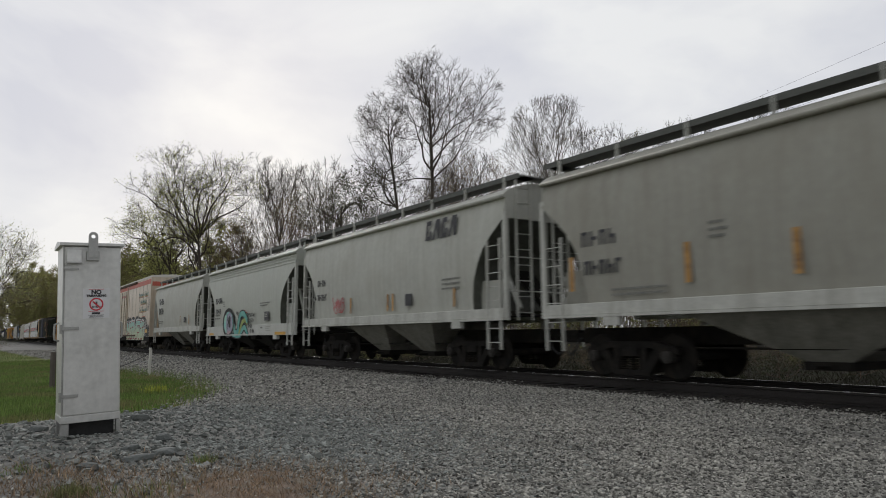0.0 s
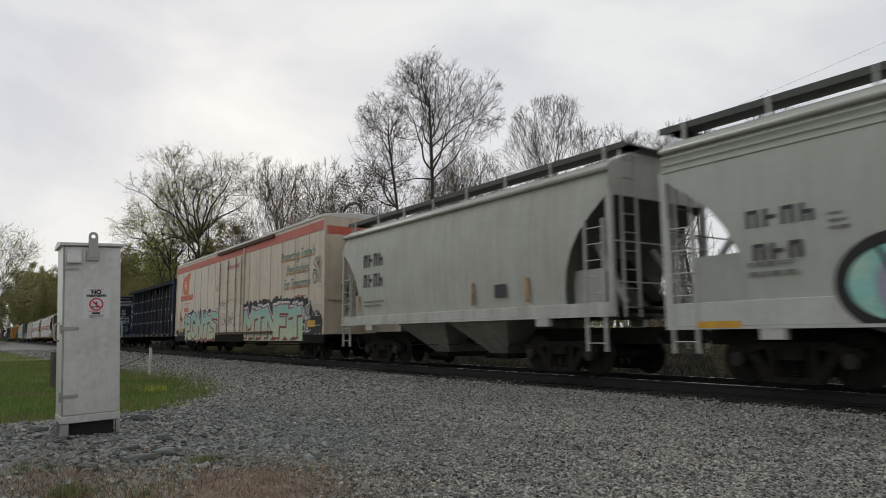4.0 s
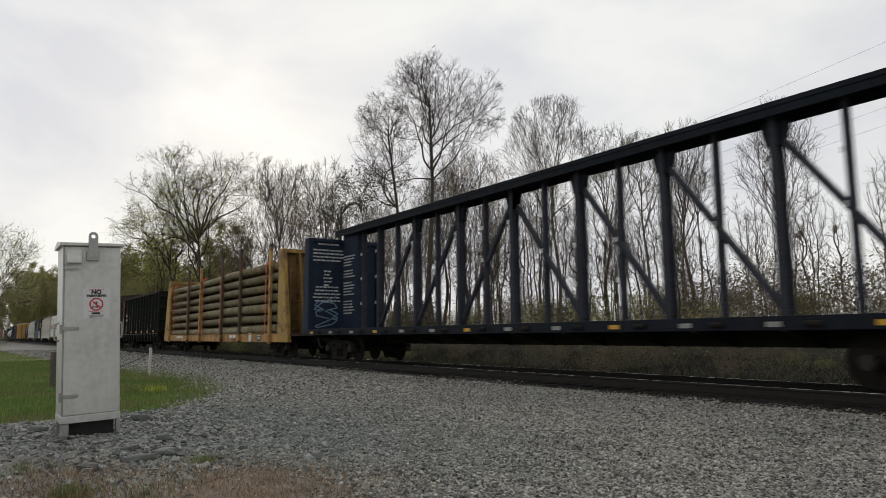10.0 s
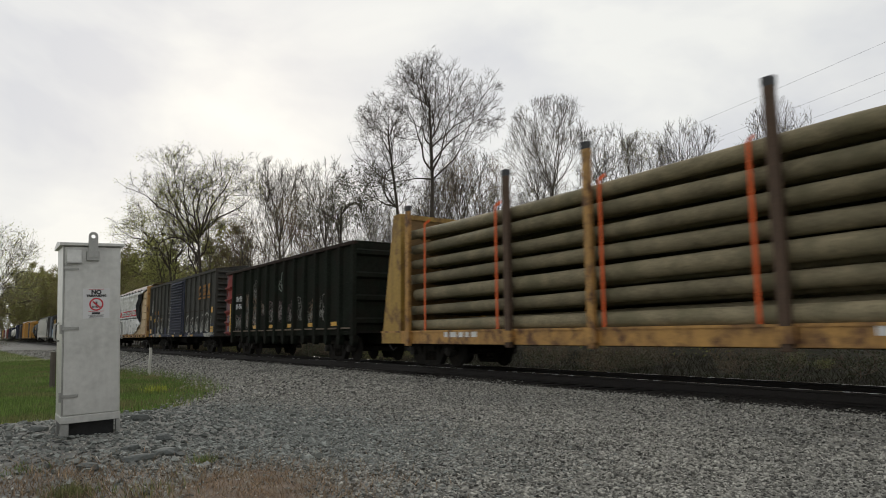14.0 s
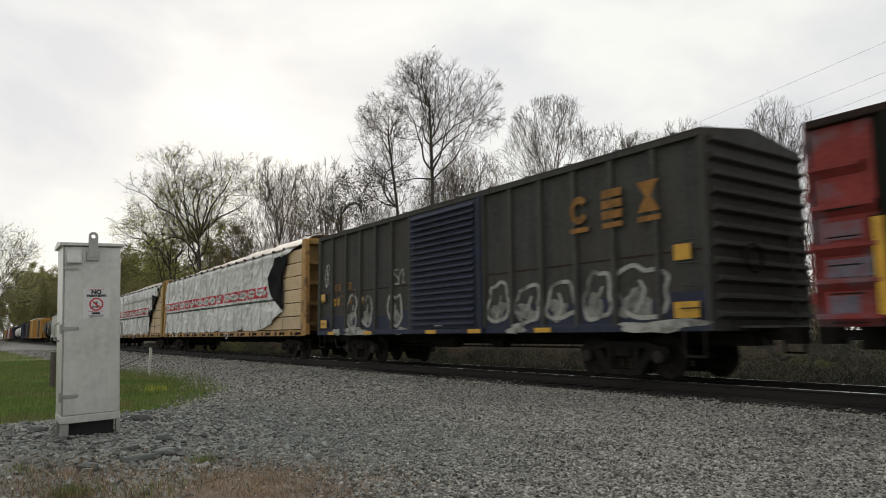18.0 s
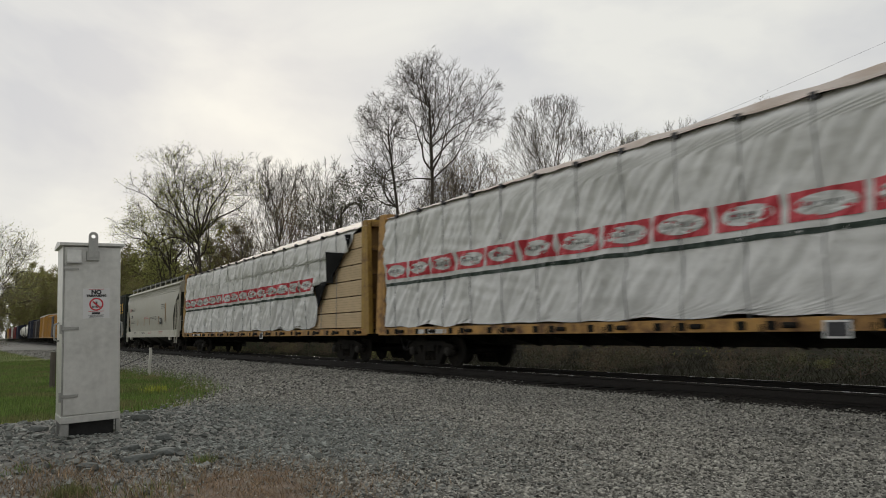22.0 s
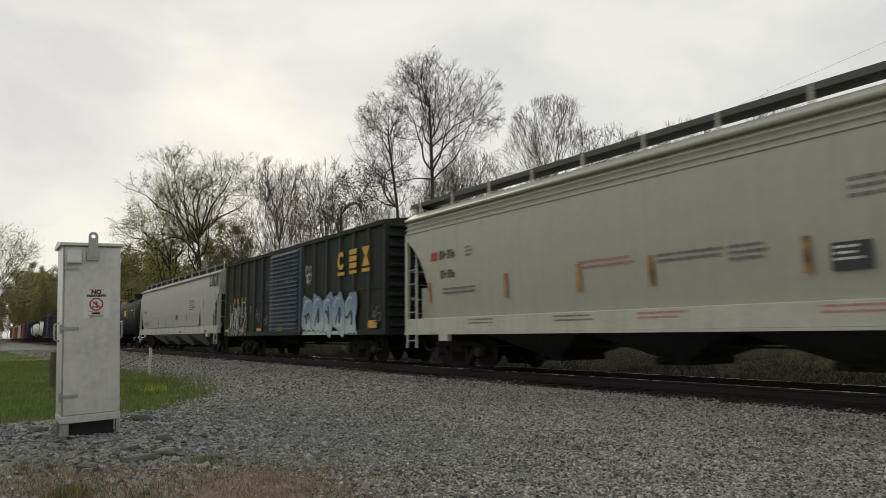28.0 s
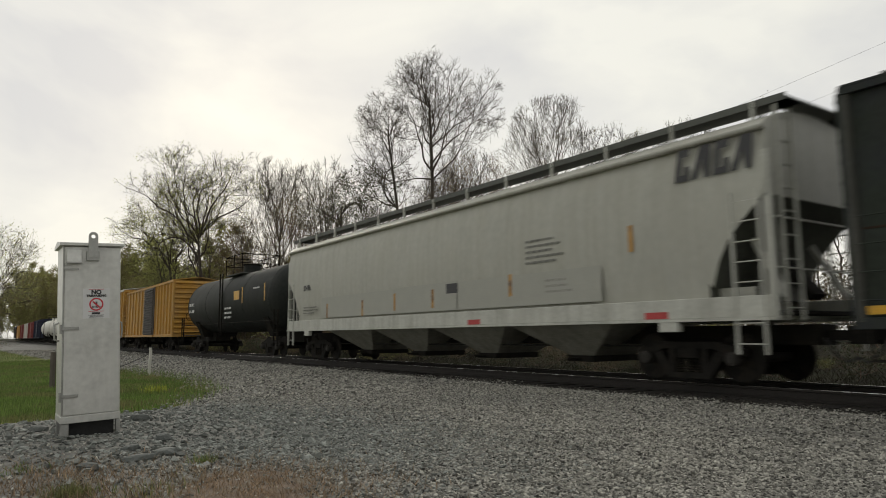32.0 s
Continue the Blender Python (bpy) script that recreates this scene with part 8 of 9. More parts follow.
def pole_car():
    """A bulkhead flat car stacked with long treated poles between stakes."""
    length, top, deck = 21.0, 4.42, 1.02
    H = length / 2
    hw = HW - 0.04
    root = car_root("bulkhead_flat_car", "yellow bulkhead flat car loaded with long green-grey wooden poles", H)
    part("deck", Shape().box(-H, H, -hw + 0.08, hw - 0.08, deck - 0.12, deck - 0.01), M["stake_brown"], root)
    for sg in (-1, 1):
        y0, y1 = sorted((sg * (hw - 0.09), sg * hw))
        part("side_sill", Shape().box(-H, H, y0, y1, 0.66, deck + 0.0), M["yellow_deck"], root, bevel=0.012)
        part("sill_lip", Shape().box(-H, H, y0 - 0.02 * (sg < 0), y1 + 0.02 * (sg > 0), deck - 0.05, deck), M["yellow_deck"], root)
    part("centre_sill", Shape().box(-H, H, -0.3, 0.3, 0.62, deck - 0.1), M["dark_steel"], root)
    for sx in (-1, 1):
        bh = part("bulkhead", Shape().box(sorted((sx * (H - 1.05), sx * (H - 0.95)))[0], sorted((sx * (H - 1.05), sx * (H - 0.95)))[1], -hw + 0.14, hw - 0.14, deck, top - 0.05), M["board_and_shade"], root, "brown planked bulkhead face")
        for sy in (-1, 1):
            y0, y1 = sorted((sy * (hw - 0.16), sy * (hw + 0.01)))
            part("bulkhead_frame", Shape().prism([(sx * (H - 1.12), 0.66), (sx * (H - 1.12), top), (sx * (H - 0.70), top), (sx * (H - 0.02), 0.66)], "y", y0, y1), M["yellow_end"], bh, bevel=0.012)
        for yy in (-0.8, 0.0, 0.8):
            part("bulkhead_brace", Shape().prism([(sx * (H - 0.96), deck), (sx * (H - 0.96), top - 0.05), (sx * (H - 0.74), top - 0.05), (sx * (H - 0.1), deck)], "y", yy - 0.04, yy + 0.04), M["rust_and_shade"], bh, "rusty yellow brace")
        part("bulkhead_cap", Shape().box(sorted((sx * (H - 1.10), sx * (H - 0.72)))[0], sorted((sx * (H - 1.10), sx * (H - 0.72)))[1], -hw + 0.16, hw - 0.16, top - 0.14, top - 0.002), M["yellow_end"], bh)
        end_ladder(root, sx * (H - 0.45), -hw + 0.5, deck, deck + 2.6, 0.5, 7, M["rust_and_shade"])
    # stakes in the car's space
    for k, (x, tall, m) in enumerate(((8.62, 4.72, "yellow_deck"), (4.71, 4.9, "stake_brown"), (1.88, 4.85, "stake_brown"), (-2.0, 4.75, "yellow_deck"), (-4.54, 4.7, "stake_brown"), (-8.9, 4.55, "yellow_deck"))):
        for sg in (-1, 1):
            y0, y1 = sorted((sg * (hw + 0.0), sg * (hw + 0.11)))
            st = part("stake", Shape().box(x - 0.09, x + 0.09, y0, y1, 0.60, tall), M[m], root, bevel=0.015)
            part("stake_tip", Shape().box(x - 0.095, x + 0.095, y0 - 0.005, y1 + 0.005, tall - 0.14, tall + 0.01), M["stencil"], st, "dark painted stake tip")
            part("stake_pocket", Shape().box(x - 0.14, x + 0.14, sorted((sg * (hw + 0.0), sg * (hw + 0.13)))[0], sorted((sg * (hw + 0.0), sg * (hw + 0.13)))[1], 0.72, deck - 0.04), M["yellow_deck"], root)
    # poles, the butts to the front
    r = random.Random(3)
    xf, xr = H - 1.15, -H + 1.15
    rows = 7
    for k in range(rows):
        for j in range(9):
            rad = 0.192 - 0.003 * k
            y = -hw + 0.19 + j * (2 * hw - 0.38) / 8 + r.uniform(-0.03, 0.03)
            z0 = deck + 0.20 + k * (3.02 / rows) + r.uniform(-0.02, 0.02)
            rad *= r.uniform(0.84, 1.07)
            s = Shape()
            x1 = xf - r.uniform(0.02, 0.5)
            pts = [(x1, y, z0 + r.uniform(-0.02, 0.02), rad), (x1 * 0.33, y + r.uniform(-0.03, 0.03), z0 + r.uniform(-0.07, 0.07), rad * 0.95), (xr * 0.4, y + r.uniform(-0.03, 0.03), z0 - 0.02 + r.uniform(-0.08, 0.08), rad * 0.86), (xr + r.uniform(0.0, 0.6), y, z0 - 0.05, rad * 0.78)]
            s.tube([q[:3] for q in pts], [q[3] for q in pts], 12)
            log = part("pole", s, M["pole_wood"], root, smooth=True)
            part("pole_butt", Shape().rod((x1 + 0.001, y, pts[0][2]), (x1 + 0.012, y, pts[0][2]), rad * 0.97, 12), M["pole_end"], log, "pale cut end")
    for x in (4.42, 7.95, 1.45, -1.72, -5.0, -8.1):
        s = Shape()
        z0, z1 = deck, deck + 3.02 + 0.02
        s.box(x - 0.035, x + 0.035, -hw - 0.016, -hw - 0.008, z0, z1 - 0.12)
        s.bar((x, -hw - 0.012, z1 - 0.13), (x, -hw + 0.16, z1 + 0.0), 0.07, 0.008, (1, 0, 0))
        part("load_strap", s, M["orange_strap"], root)
    for k in range(6):
        x = -8.4 + k * 3.3
        part("bolster_beam", Shape().box(x - 0.1, x + 0.1, -hw + 0.1, hw - 0.1, deck - 0.01, deck + 0.04), M["stake_brown"], root)
    print_bars(root, -H + 3.3, 0.98, 1.9, 1, 0.2, M["white_mark"], y=-hw - 0.008, seed=4)
    print_bars(root, 3.1, 0.98, 1.2, 1, 0.2, M["white_mark"], y=-hw - 0.008, seed=5)
    patch_of(root, 7.0, 7.45, 0.70, 0.98, M["stencil"], y=-hw - 0.006, label="dark data panel")
    print_bars(root, 7.03, 0.95, 0.38, 3, 0.04, M["white_mark"], y=-hw - 0.010, seed=6)
    patch_of(root, 5.9, 6.25, 0.68, 1.06, M["reefer_roof"], y=-hw - 0.006)
    add_trucks(root, H, 2.0)
    return root


# rusty braces of the pole car; shaded end beams of the lumber cars
M["rust_and_shade"] = mat("rusty_brace_and_shade_paint", (0.33, 0.20, 0.06), 0.7, vary=0.3, scale=2, streak=0.6, streak_color=(0.10, 0.055, 0.03), patch=(0.12, 0.065, 0.035), patch_amount=0.9, patch_scale=2.0)
# planks of the pole car; stands for shade on the lumber cars' bulkheads
M["board_and_shade"] = mat("brown_boards_and_end_shade", (0.23, 0.14, 0.055), 0.8, vary=0.25, scale=3, streak=0.3)


def gondola():
    """A high-sided black scrap gondola with pressed ribs and a faded red rear end."""
    length, top, sill = 13.7, 4.0, 1.02
    H = length / 2
    root = car_root("gondola_car", "high black gondola with heavy ribs, faded graffiti and a red end", H)
    xs = [-5.72] + [-4.25 + 1.0 * k for k in range(12)]
    for sg in (-1, 1):
        y0, y1 = sorted((sg * (HW - 0.16), sg * (HW - 0.11)))
        part("side_wall", Shape().box(-H + 0.9, H, y0, y1, sill - 0.1, top - 0.1), M["gondola"], root)
        part("top_chord", Shape().box(-H, H, sorted((sg * (HW - 0.2), sg * HW))[0], sorted((sg * (HW - 0.2), sg * HW))[1], top - 0.12, top), M["chord_brown"], root, "rust-brown top edge", bevel=0.02)
        for k, x in enumerate(xs):
            if x > H - 0.1:
                continue
            part("rib", Shape().prism([(x - 0.16, sg * (HW - 0.11)), (x - 0.09, sg * HW), (x + 0.09, sg * HW), (x + 0.16, sg * (HW - 0.11))], "z", sill - 0.12, top - 0.12), M["gondola"], root, bevel=0.012)
            foot = part("rib_foot", Shape().prism([(x - 0.15, sill - 0.12), (x - 0.11, 0.68), (x - 0.05, 0.60), (x + 0.05, 0.60), (x + 0.11, 0.68), (x + 0.15, sill - 0.12)], "y", sorted((sg * (HW - 0.2), sg * (HW - 0.01)))[0], sorted((sg * (HW - 0.2), sg * (HW - 0.01)))[1]), M["gondola"], root)
            if sg < 0 and k < len(xs) - 1:
                part("ledge", Shape().box(x + 0.17, min(xs[k + 1], H) - 0.17, -HW + 0.03, -HW + 0.11, sill + 0.10, sill + 0.15), M["ledge_tan"], root, "pale dusty ledge along the floor")
    # red rear corner with its ledges
    x0, x1 = -H, -H + 0.88
    rc = part("red_end_panel", Shape().box(x0 + 0.05, x1, -HW + 0.10, -HW + 0.16, sill - 0.05, top - 0.13), M["gondola_red"], root, "faded red end panel")
    for z in (1.05, 1.55, 2.05, 2.62, 3.2):
        part("end_ledge", Shape().prism([(-HW + 0.10, z - 0.09), (-HW - 0.02, z + 0.02), (-HW - 0.02, z + 0.07), (-HW + 0.10, z + 0.10)], "x", x0, x1 - 0.12 * (z > 2.9)), M["gondola_red"], rc)
    for z, w in ((2.35, 0.5), (1.82, 0.62), (1.3, 0.4)):
        part("worn_patch", Shape().box(x0 + 0.15, x0 + 0.15 + w, -HW + 0.09, -HW + 0.098, z - 0.16, z + 0.10), M["patch_violet"], rc, "blue-grey worn patch")
    for sx in (-1, 1):
        m = M["gondola_red"] if sx < 0 else M["gondola"]
        part("end_wall", Shape().box(sx * H - 0.05, sx * H + 0.0, -HW + 0.09, HW - 0.09, sill, top), m, root)
        for k in range(4):
            z = sill + 0.35 + k * 0.75
            part("end_rib", Shape().prism([(sx * H, z - 0.12), (sx * (H + 0.10), z - 0.06), (sx * (H + 0.10), z + 0.06), (sx * H, z + 0.12)], "y", -HW + 0.1, HW - 0.1), m, root)
        ladder(root, sx * (H - 0.45), -HW - 0.03, sill - 0.2, sill + 1.8, 0.45, 5, M["gondola"], "grab_irons", False)
    part("floor", Shape().box(-H, H, -HW + 0.15, HW - 0.15, sill - 0.04, sill + 0.06), M["dark_steel"], root)
    part("underframe", Shape().box(-H, H, -0.32, 0.32, 0.62, sill), M["dark_steel"], root)
    heap = []
    for x in np.linspace(-H + 0.1, H - 0.1, 40):
        heap.append([(x, y, top - 0.55 + 0.25 * noise.noise((x * 1.4, y * 1.4, 3))) for y in np.linspace(-HW + 0.17, HW - 0.17, 10)])
    part("load", Shape().grid(heap), M["dark_steel"], root, "dark scrap load", tidy=False)
    y = -HW + 0.104
    char_bars(root, -5.40, 2.52, 4, 0.24, M["stencil_white"], y, 0.95)
    char_bars(root, -5.42, 2.16, 5, 0.24, M["stencil_white"], y, 0.85)
    patch_of(root, -5.5, -4.42, 2.82, 2.86, M["weld_rust"], y=y)
    for k, (x, z, w, h, m, t) in enumerate(((-5.42, 1.22, 0.95, 0.6, "faded_mauve", 0.07), (-5.35, 1.3, 0.8, 0.4, "ghost_white", 0.04), (-3.95, 1.35, 0.5, 1.4, "faded_tan", 0.12), (-3.9, 2.1, 0.42, 0.6, "ghost_white", 0.05), (-3.95, 1.3, 0.45, 0.6, "ghost_white", 0.045),
                                            (-3.0, 1.3, 0.65, 1.2, "faded_tan", 0.10), (-2.98, 2.45, 0.6, 0.75, "ghost_white", 0.06), (-2.95, 1.4, 0.6, 0.9, "ghost_white", 0.05), (-1.95, 1.85, 0.6, 0.45, "faded_tan", 0.06), (-1.9, 1.8, 0.5, 0.25, "faded_mauve", 0.08),
                                            (-0.93, 1.45, 0.6, 0.8, "faded_mauve", 0.10), (-0.9, 1.5, 0.55, 0.65, "ghost_white", 0.035), (0.06, 2.75, 0.55, 0.6, "faded_green", 0.08), (0.12, 1.45, 0.5, 0.8, "faded_mauve", 0.09), (0.12, 1.5, 0.45, 0.6, "ghost_white", 0.035),
                                            (1.1, 1.4, 0.55, 0.9, "faded_mauve", 0.08), (2.1, 1.5, 0.5, 0.8, "ghost_white", 0.05), (3.1, 1.4, 0.55, 0.7, "faded_tan", 0.07), (4.1, 1.4, 0.55, 0.9, "ghost_white", 0.05))):
        scrawl(root, x, z, w, h, m, 40 + k, y=y - 0.001 * (k % 3), thick=t * 0.6)
        scrawl(root, x + 0.03, z + 0.05, w * 0.9, h * 0.6, "ghost_white", 140 + k, y=y - 0.004, thick=0.03)
    for x in (-2.73, -0.77, 1.25, 3.25, 5.2):
        patch_of(root, x, x + 0.50, 1.23, 1.37, M["yellow_mark"], y=-HW + 0.02, label="yellow reflector")
        part("reflector_bracket", Shape().box(x + 0.2, x + 0.3, -HW + 0.024, -HW + 0.11, 1.26, 1.34), M["gondola"], root)
    patch_of(root, -6.02, -5.87, 1.11, 2.45, M["yellow_mark"], y=-HW - 0.006, label="yellow upright stripe")
    part("stripe_plate", Shape().box(-6.04, -5.85, -HW - 0.003, -HW + 0.1, 1.09, 2.47), M["gondola"], root)
    add_trucks(root, H, 2.0)
    return root


M["chord_brown"] = mat("rusty_top_edge", (0.035, 0.024, 0.020), 0.8, vary=0.35, scale=3, spec=0.15)
M["ledge_tan"] = mat("dusty_tan_ledge", (0.16, 0.13, 0.10), 0.85, vary=0.3, scale=3, spec=0.15)
M["patch_violet"] = mat("violet_grey_worn_paint", (0.16, 0.15, 0.19), 0.75, vary=0.3, scale=4, patch=(0.24, 0.06, 0.055), patch_amount=0.7, patch_scale=3)
M["faded_green"] = mat("faded_green_spray_paint", (0.26, 0.33, 0.28), 0.75, vary=0.25, scale=3, patch=(0.05, 0.055, 0.045), patch_amount=0.7, patch_scale=2.2, spec=0.15)


def tank_car(name, label, length, paint, spin=True):
    """A long tank on a stub frame with a platform and rails round its manway."""
    H = length / 2
    root = car_root(name, label, H)
    zc, rad = 2.62, 1.50
    prof = [(-H + 0.45, 0.0), (-H + 0.48, 0.5), (-H + 0.60, 0.95), (-H + 0.78, 1.25), (-H + 1.0, 1.42), (-H + 1.25, rad), (H - 1.25, rad), (H - 1.0, 1.42), (H - 0.78, 1.25), (H - 0.60, 0.95), (H - 0.48, 0.5), (H - 0.45, 0.0)]
    part("tank_shell", Shape().lathe(prof, (0, 0, zc), 40, "x"), M[paint], root, smooth=True)
    for x in (-H + 1.3, -3.0, 0.0, 3.0, H - 1.3):
        part("shell_weld", Shape().lathe([(x - 0.03, rad), (x - 0.03, rad + 0.012), (x + 0.03, rad + 0.012), (x + 0.03, rad)], (0, 0, zc), 40, "x"), M[paint], root)
    dome = part("manway", Shape().rod((0, 0, zc + rad - 0.1), (0, 0, zc + rad + 0.38), 0.42, 18), M[paint], root)
    part("manway_lid", Shape().rod((0, 0, zc + rad + 0.38), (0, 0, zc + rad + 0.46), 0.46, 18), M["dark_steel"], dome)
    pl = part("platform", Shape().box(-1.3, 1.3, -0.95, -0.45, zc + rad - 0.12, zc + rad - 0.08).box(-1.3, 1.3, 0.45, 0.95, zc + rad - 0.12, zc + rad - 0.08), M["galv"], root)
    for x in (-1.3, 0, 1.3):
        for y in (-0.95, 0.95):
            part("railing_post", Shape().rod((x, y, zc + rad - 0.1), (x, y, zc + rad + 0.85), 0.02, 5), M["dark_steel"], pl)
    for z in (0.4, 0.85):
        for y in (-0.95, 0.95):
            part("handrail", Shape().rod((-1.3, y, zc + rad + z), (1.3, y, zc + rad + z), 0.02, 5), M["dark_steel"], pl)
        for x in (-1.3, 1.3):
            part("handrail", Shape().rod((x, -0.95, zc + rad + z), (x, 0.95, zc + rad + z), 0.02, 5), M["dark_steel"], pl)
    for sg in (-1, 1):
        ladder(root, 0, sg * 1.56, 1.0, zc + rad - 0.1, 0.42, 9, M["dark_steel"])
        part("handrail", Shape().rod((-H + 0.3, sg * 1.53, 1.55), (H - 0.3, sg * 1.53, 1.55), 0.02, 6), M["dark_steel"], root)
        part("stub_sill", Shape().box(sorted((sg * (H - 3.2), sg * H))[0], sorted((sg * (H - 3.2), sg * H))[1], -0.4, 0.4, 0.66, 1.18), M["dark_steel"], root)
        part("end_deck", Shape().box(sorted((sg * (H - 0.65), sg * H))[0], sorted((sg * (H - 0.65), sg * H))[1], -HW + 0.1, HW - 0.1, 1.12, 1.17), M["dark_steel"], root)
        part("saddle", Shape().prism([(-0.9, 0.9), (0.9, 0.9), (1.25, 1.75), (-1.25, 1.75)], "x", sg * (H - 2.3) - 0.3, sg * (H - 2.3) + 0.3), M["dark_steel"], root)
        for sy in (-1, 1):
            ladder(root, sg * (H - 0.3), sy * (HW - 0.06), 0.5, 2.0, 0.42, 4, M["dark_steel"])
    y = -rad - 0.02
    if paint == "tank_black":
        part("reflector", Shape().box(1.9, 2.7, y, y + 0.006, zc + 0.0, zc + 0.42), M["yellow_mark"], root, "yellow placard")
        print_bars(root, -H + 1.6, zc + 0.15, 1.3, 2, 0.22, M["stencil_white"], y=y, seed=3)
        print_bars(root, 0.4, zc - 0.3, 1.2, 3, 0.13, M["stencil_white"], y=y + 0.03, seed=5)
        print_bars(root, H - 3.3, zc + 0.45, 1.0, 4, 0.09, M["stencil_white"], y=y + 0.06, seed=7)
        for x in (3.1, H - 1.75):
            part("vertical_mark", Shape().box(x, x + 0.09, y, y + 0.006, zc - 0.2, zc + 0.55), M["yellow_mark"], root, "yellow vertical stripe")
    add_trucks(root, H, 2.0, spin)
    return root


# ---------------------------------------------------------------- the train
TRAIN = []


def place(root, rear, front):
    TRAIN.append((root, (rear + front) / 2))


def marks_on_hopper(root, L, kind):
    H = L / 2
    y = -HW - 0.012
    st, faint = M["stencil"], M["stencil_faint"]
    if kind == "plain":          # first hopper, tan grey
        char_bars(root, 104.8 - 111.2, 2.62, 4, 0.30, st, y)
        char_bars(root, 104.85 - 111.2, 2.05, 5, 0.28, st, y, 0.72)
        print_bars(root, -H + 4.1, 2.75, 0.4, 3, 0.07, faint, y=y, seed=3)
        print_bars(root, -H + 1.95, 1.75, 1.7, 2, 0.06, faint, y=y, seed=4)
        for x in (-6.75, -4.0, -2.1, 1.2):
            patch_of(root, x, x + 0.12, 1.75, 2.45, M["yellow_deck"], y=y, label="worn yellow stripe")
    if kind == "graphic":         # hopper with the large block mark
        block_mark_plain(root, 2.56, 3.44, 0.52, st, y)
        char_bars(root, -H + 1.35, 2.62, 4, 0.22, st, y)
        char_bars(root, -H + 1.35, 2.12, 5, 0.22, st, y, 0.7)
        scrawl(root, -H + 2.7, 1.72, 0.75, 0.36, "red_spray", 5, y=y, thick=0.045)
        scrawl(root, -H + 2.75, 1.70, 0.7, 0.36, "pink_spray", 15, y=y - 0.004, thick=0.04)
        print_bars(root, H - 2.5, 2.35, 1.1, 3, 0.07, faint, y=y, seed=3)
        patch_of(root, H - 4.35, H - 4.0, 1.72, 2.05, st, y=y, label="dark data panel")
        for x in (-H + 3.9, -H + 6.3, H - 5.1, H - 2.0):
            patch_of(root, x, x + 0.09, 1.6, 2.1, M["yellow_deck"], y=y, label="worn yellow stripe")
    if kind == "sprayed":        # hopper with the eye and its curling arms
        char_bars(root, -4.31, 2.52, 4, 0.28, st, y, 1.02)
        char_bars(root, -4.23, 2.0, 3, 0.26, st, y, 1.1)
        print_bars(root, -4.33, 1.98, 1.1, 2, 0.09, faint, y=y, seed=31)
        print_bars(root, -3.05, 2.6, 0.3, 3, 0.06, faint, y=y, seed=32)
        yy = y - 0.0
        ey = [(-2.15 + 0.80 * math.cos(a), 1.55 + 0.62 * math.sin(a)) for a in np.linspace(0, math.tau, 13)[:-1]]
        base = part("graffiti", ribbon(ey, 0.17, yy - 0.006, True, 4), M["black_spray"], root, "sprayed eye with curling teal and olive arms, outlined in black", tidy=False)
        part("letter_fill", Shape().prism([(-2.15 + 0.78 * math.cos(a), 1.55 + 0.60 * math.sin(a)) for a in np.linspace(0, math.tau, 25)[:-1]], "y", yy, yy + 0.001), M["teal"], base)
        part("letter_fill", Shape().prism([(-2.02 + 0.48 * math.cos(a), 1.50 + 0.56 * math.sin(a)) for a in np.linspace(0, math.tau, 21)[:-1]], "y", yy - 0.002, yy - 0.001), M["faded_lilac"], base)
        part("letter_accent", Shape().prism(blob(-2.0, 1.60, 0.20, 0.26, 5, 20, 0.2), "y", yy - 0.004, yy - 0.003), M["black_spray"], base)
        part("letter_accent", Shape().prism(blob(-2.05, 1.05, 0.30, 0.12, 6, 16, 0.2), "y", yy - 0.004, yy - 0.003), M["pink_pale"], base)
        part("letter_stroke", ribbon([(-2.45, 2.05), (-2.28, 1.6), (-2.35, 1.05)], 0.07, yy - 0.005), M["black_spray"], base, tidy=False)
        arms = ((((-1.5, 1.9), (-1.35, 1.45), (-1.1, 1.1), (-0.7, 1.15), (-0.6, 1.55), (-0.35, 1.88), (0.05, 1.92), (0.45, 1.72), (0.55, 1.50)), 0.26, "deep_teal"),
                (((-1.0, 1.0), (-0.55, 1.05), (-0.3, 1.35), (0.0, 1.58), (0.35, 1.62), (0.62, 1.45)), 0.20, "olive_spray"),
                (((-0.95, 0.92), (-0.4, 0.98), (-0.1, 1.2), (0.25, 1.30), (0.55, 1.10), (0.72, 0.95)), 0.22, "deep_teal"),
                (((-1.55, 0.98), (-1.2, 0.95), (-0.8, 0.93), (-0.3, 0.92)), 0.16, "deep_teal"))
        for pts, wd, m in arms:
            part("letter_stroke", ribbon(pts, wd + 0.12, yy - 0.002), M["black_spray"], base, tidy=False)
            part("letter_fill", ribbon(pts, wd, yy - 0.005), M[m], base, tidy=False)
        for z, wd in ((2.08, 0.75), (1.98, 0.95)):
            print_bars(root, -0.25, z, wd, 1, 0.05, M["red_spray"], y=y, seed=int(z * 9))
        for k, (x0, z, wd) in enumerate(((0.55, 1.86, 1.05), (0.60, 1.62, 1.0), (0.70, 1.38, 0.65), (0.95, 1.16, 0.6), (-1.0, 1.98, 0.4))):
            char_bars(root, x0, z - 0.10, int(wd / 0.145), 0.17, M["patch_dark"], y, 0.85, "sprayed_letter")
        print_bars(root, 2.2, 2.33, 1.15, 2, 0.06, faint, y=y, seed=22)
        patch_of(root, 2.74, 3.28, 1.55, 1.93, st, y=y, label="dark data panel")
        print_bars(root, 2.80, 1.88, 0.4, 3, 0.04, M["patch_grey"], y=y - 0.004, seed=24)
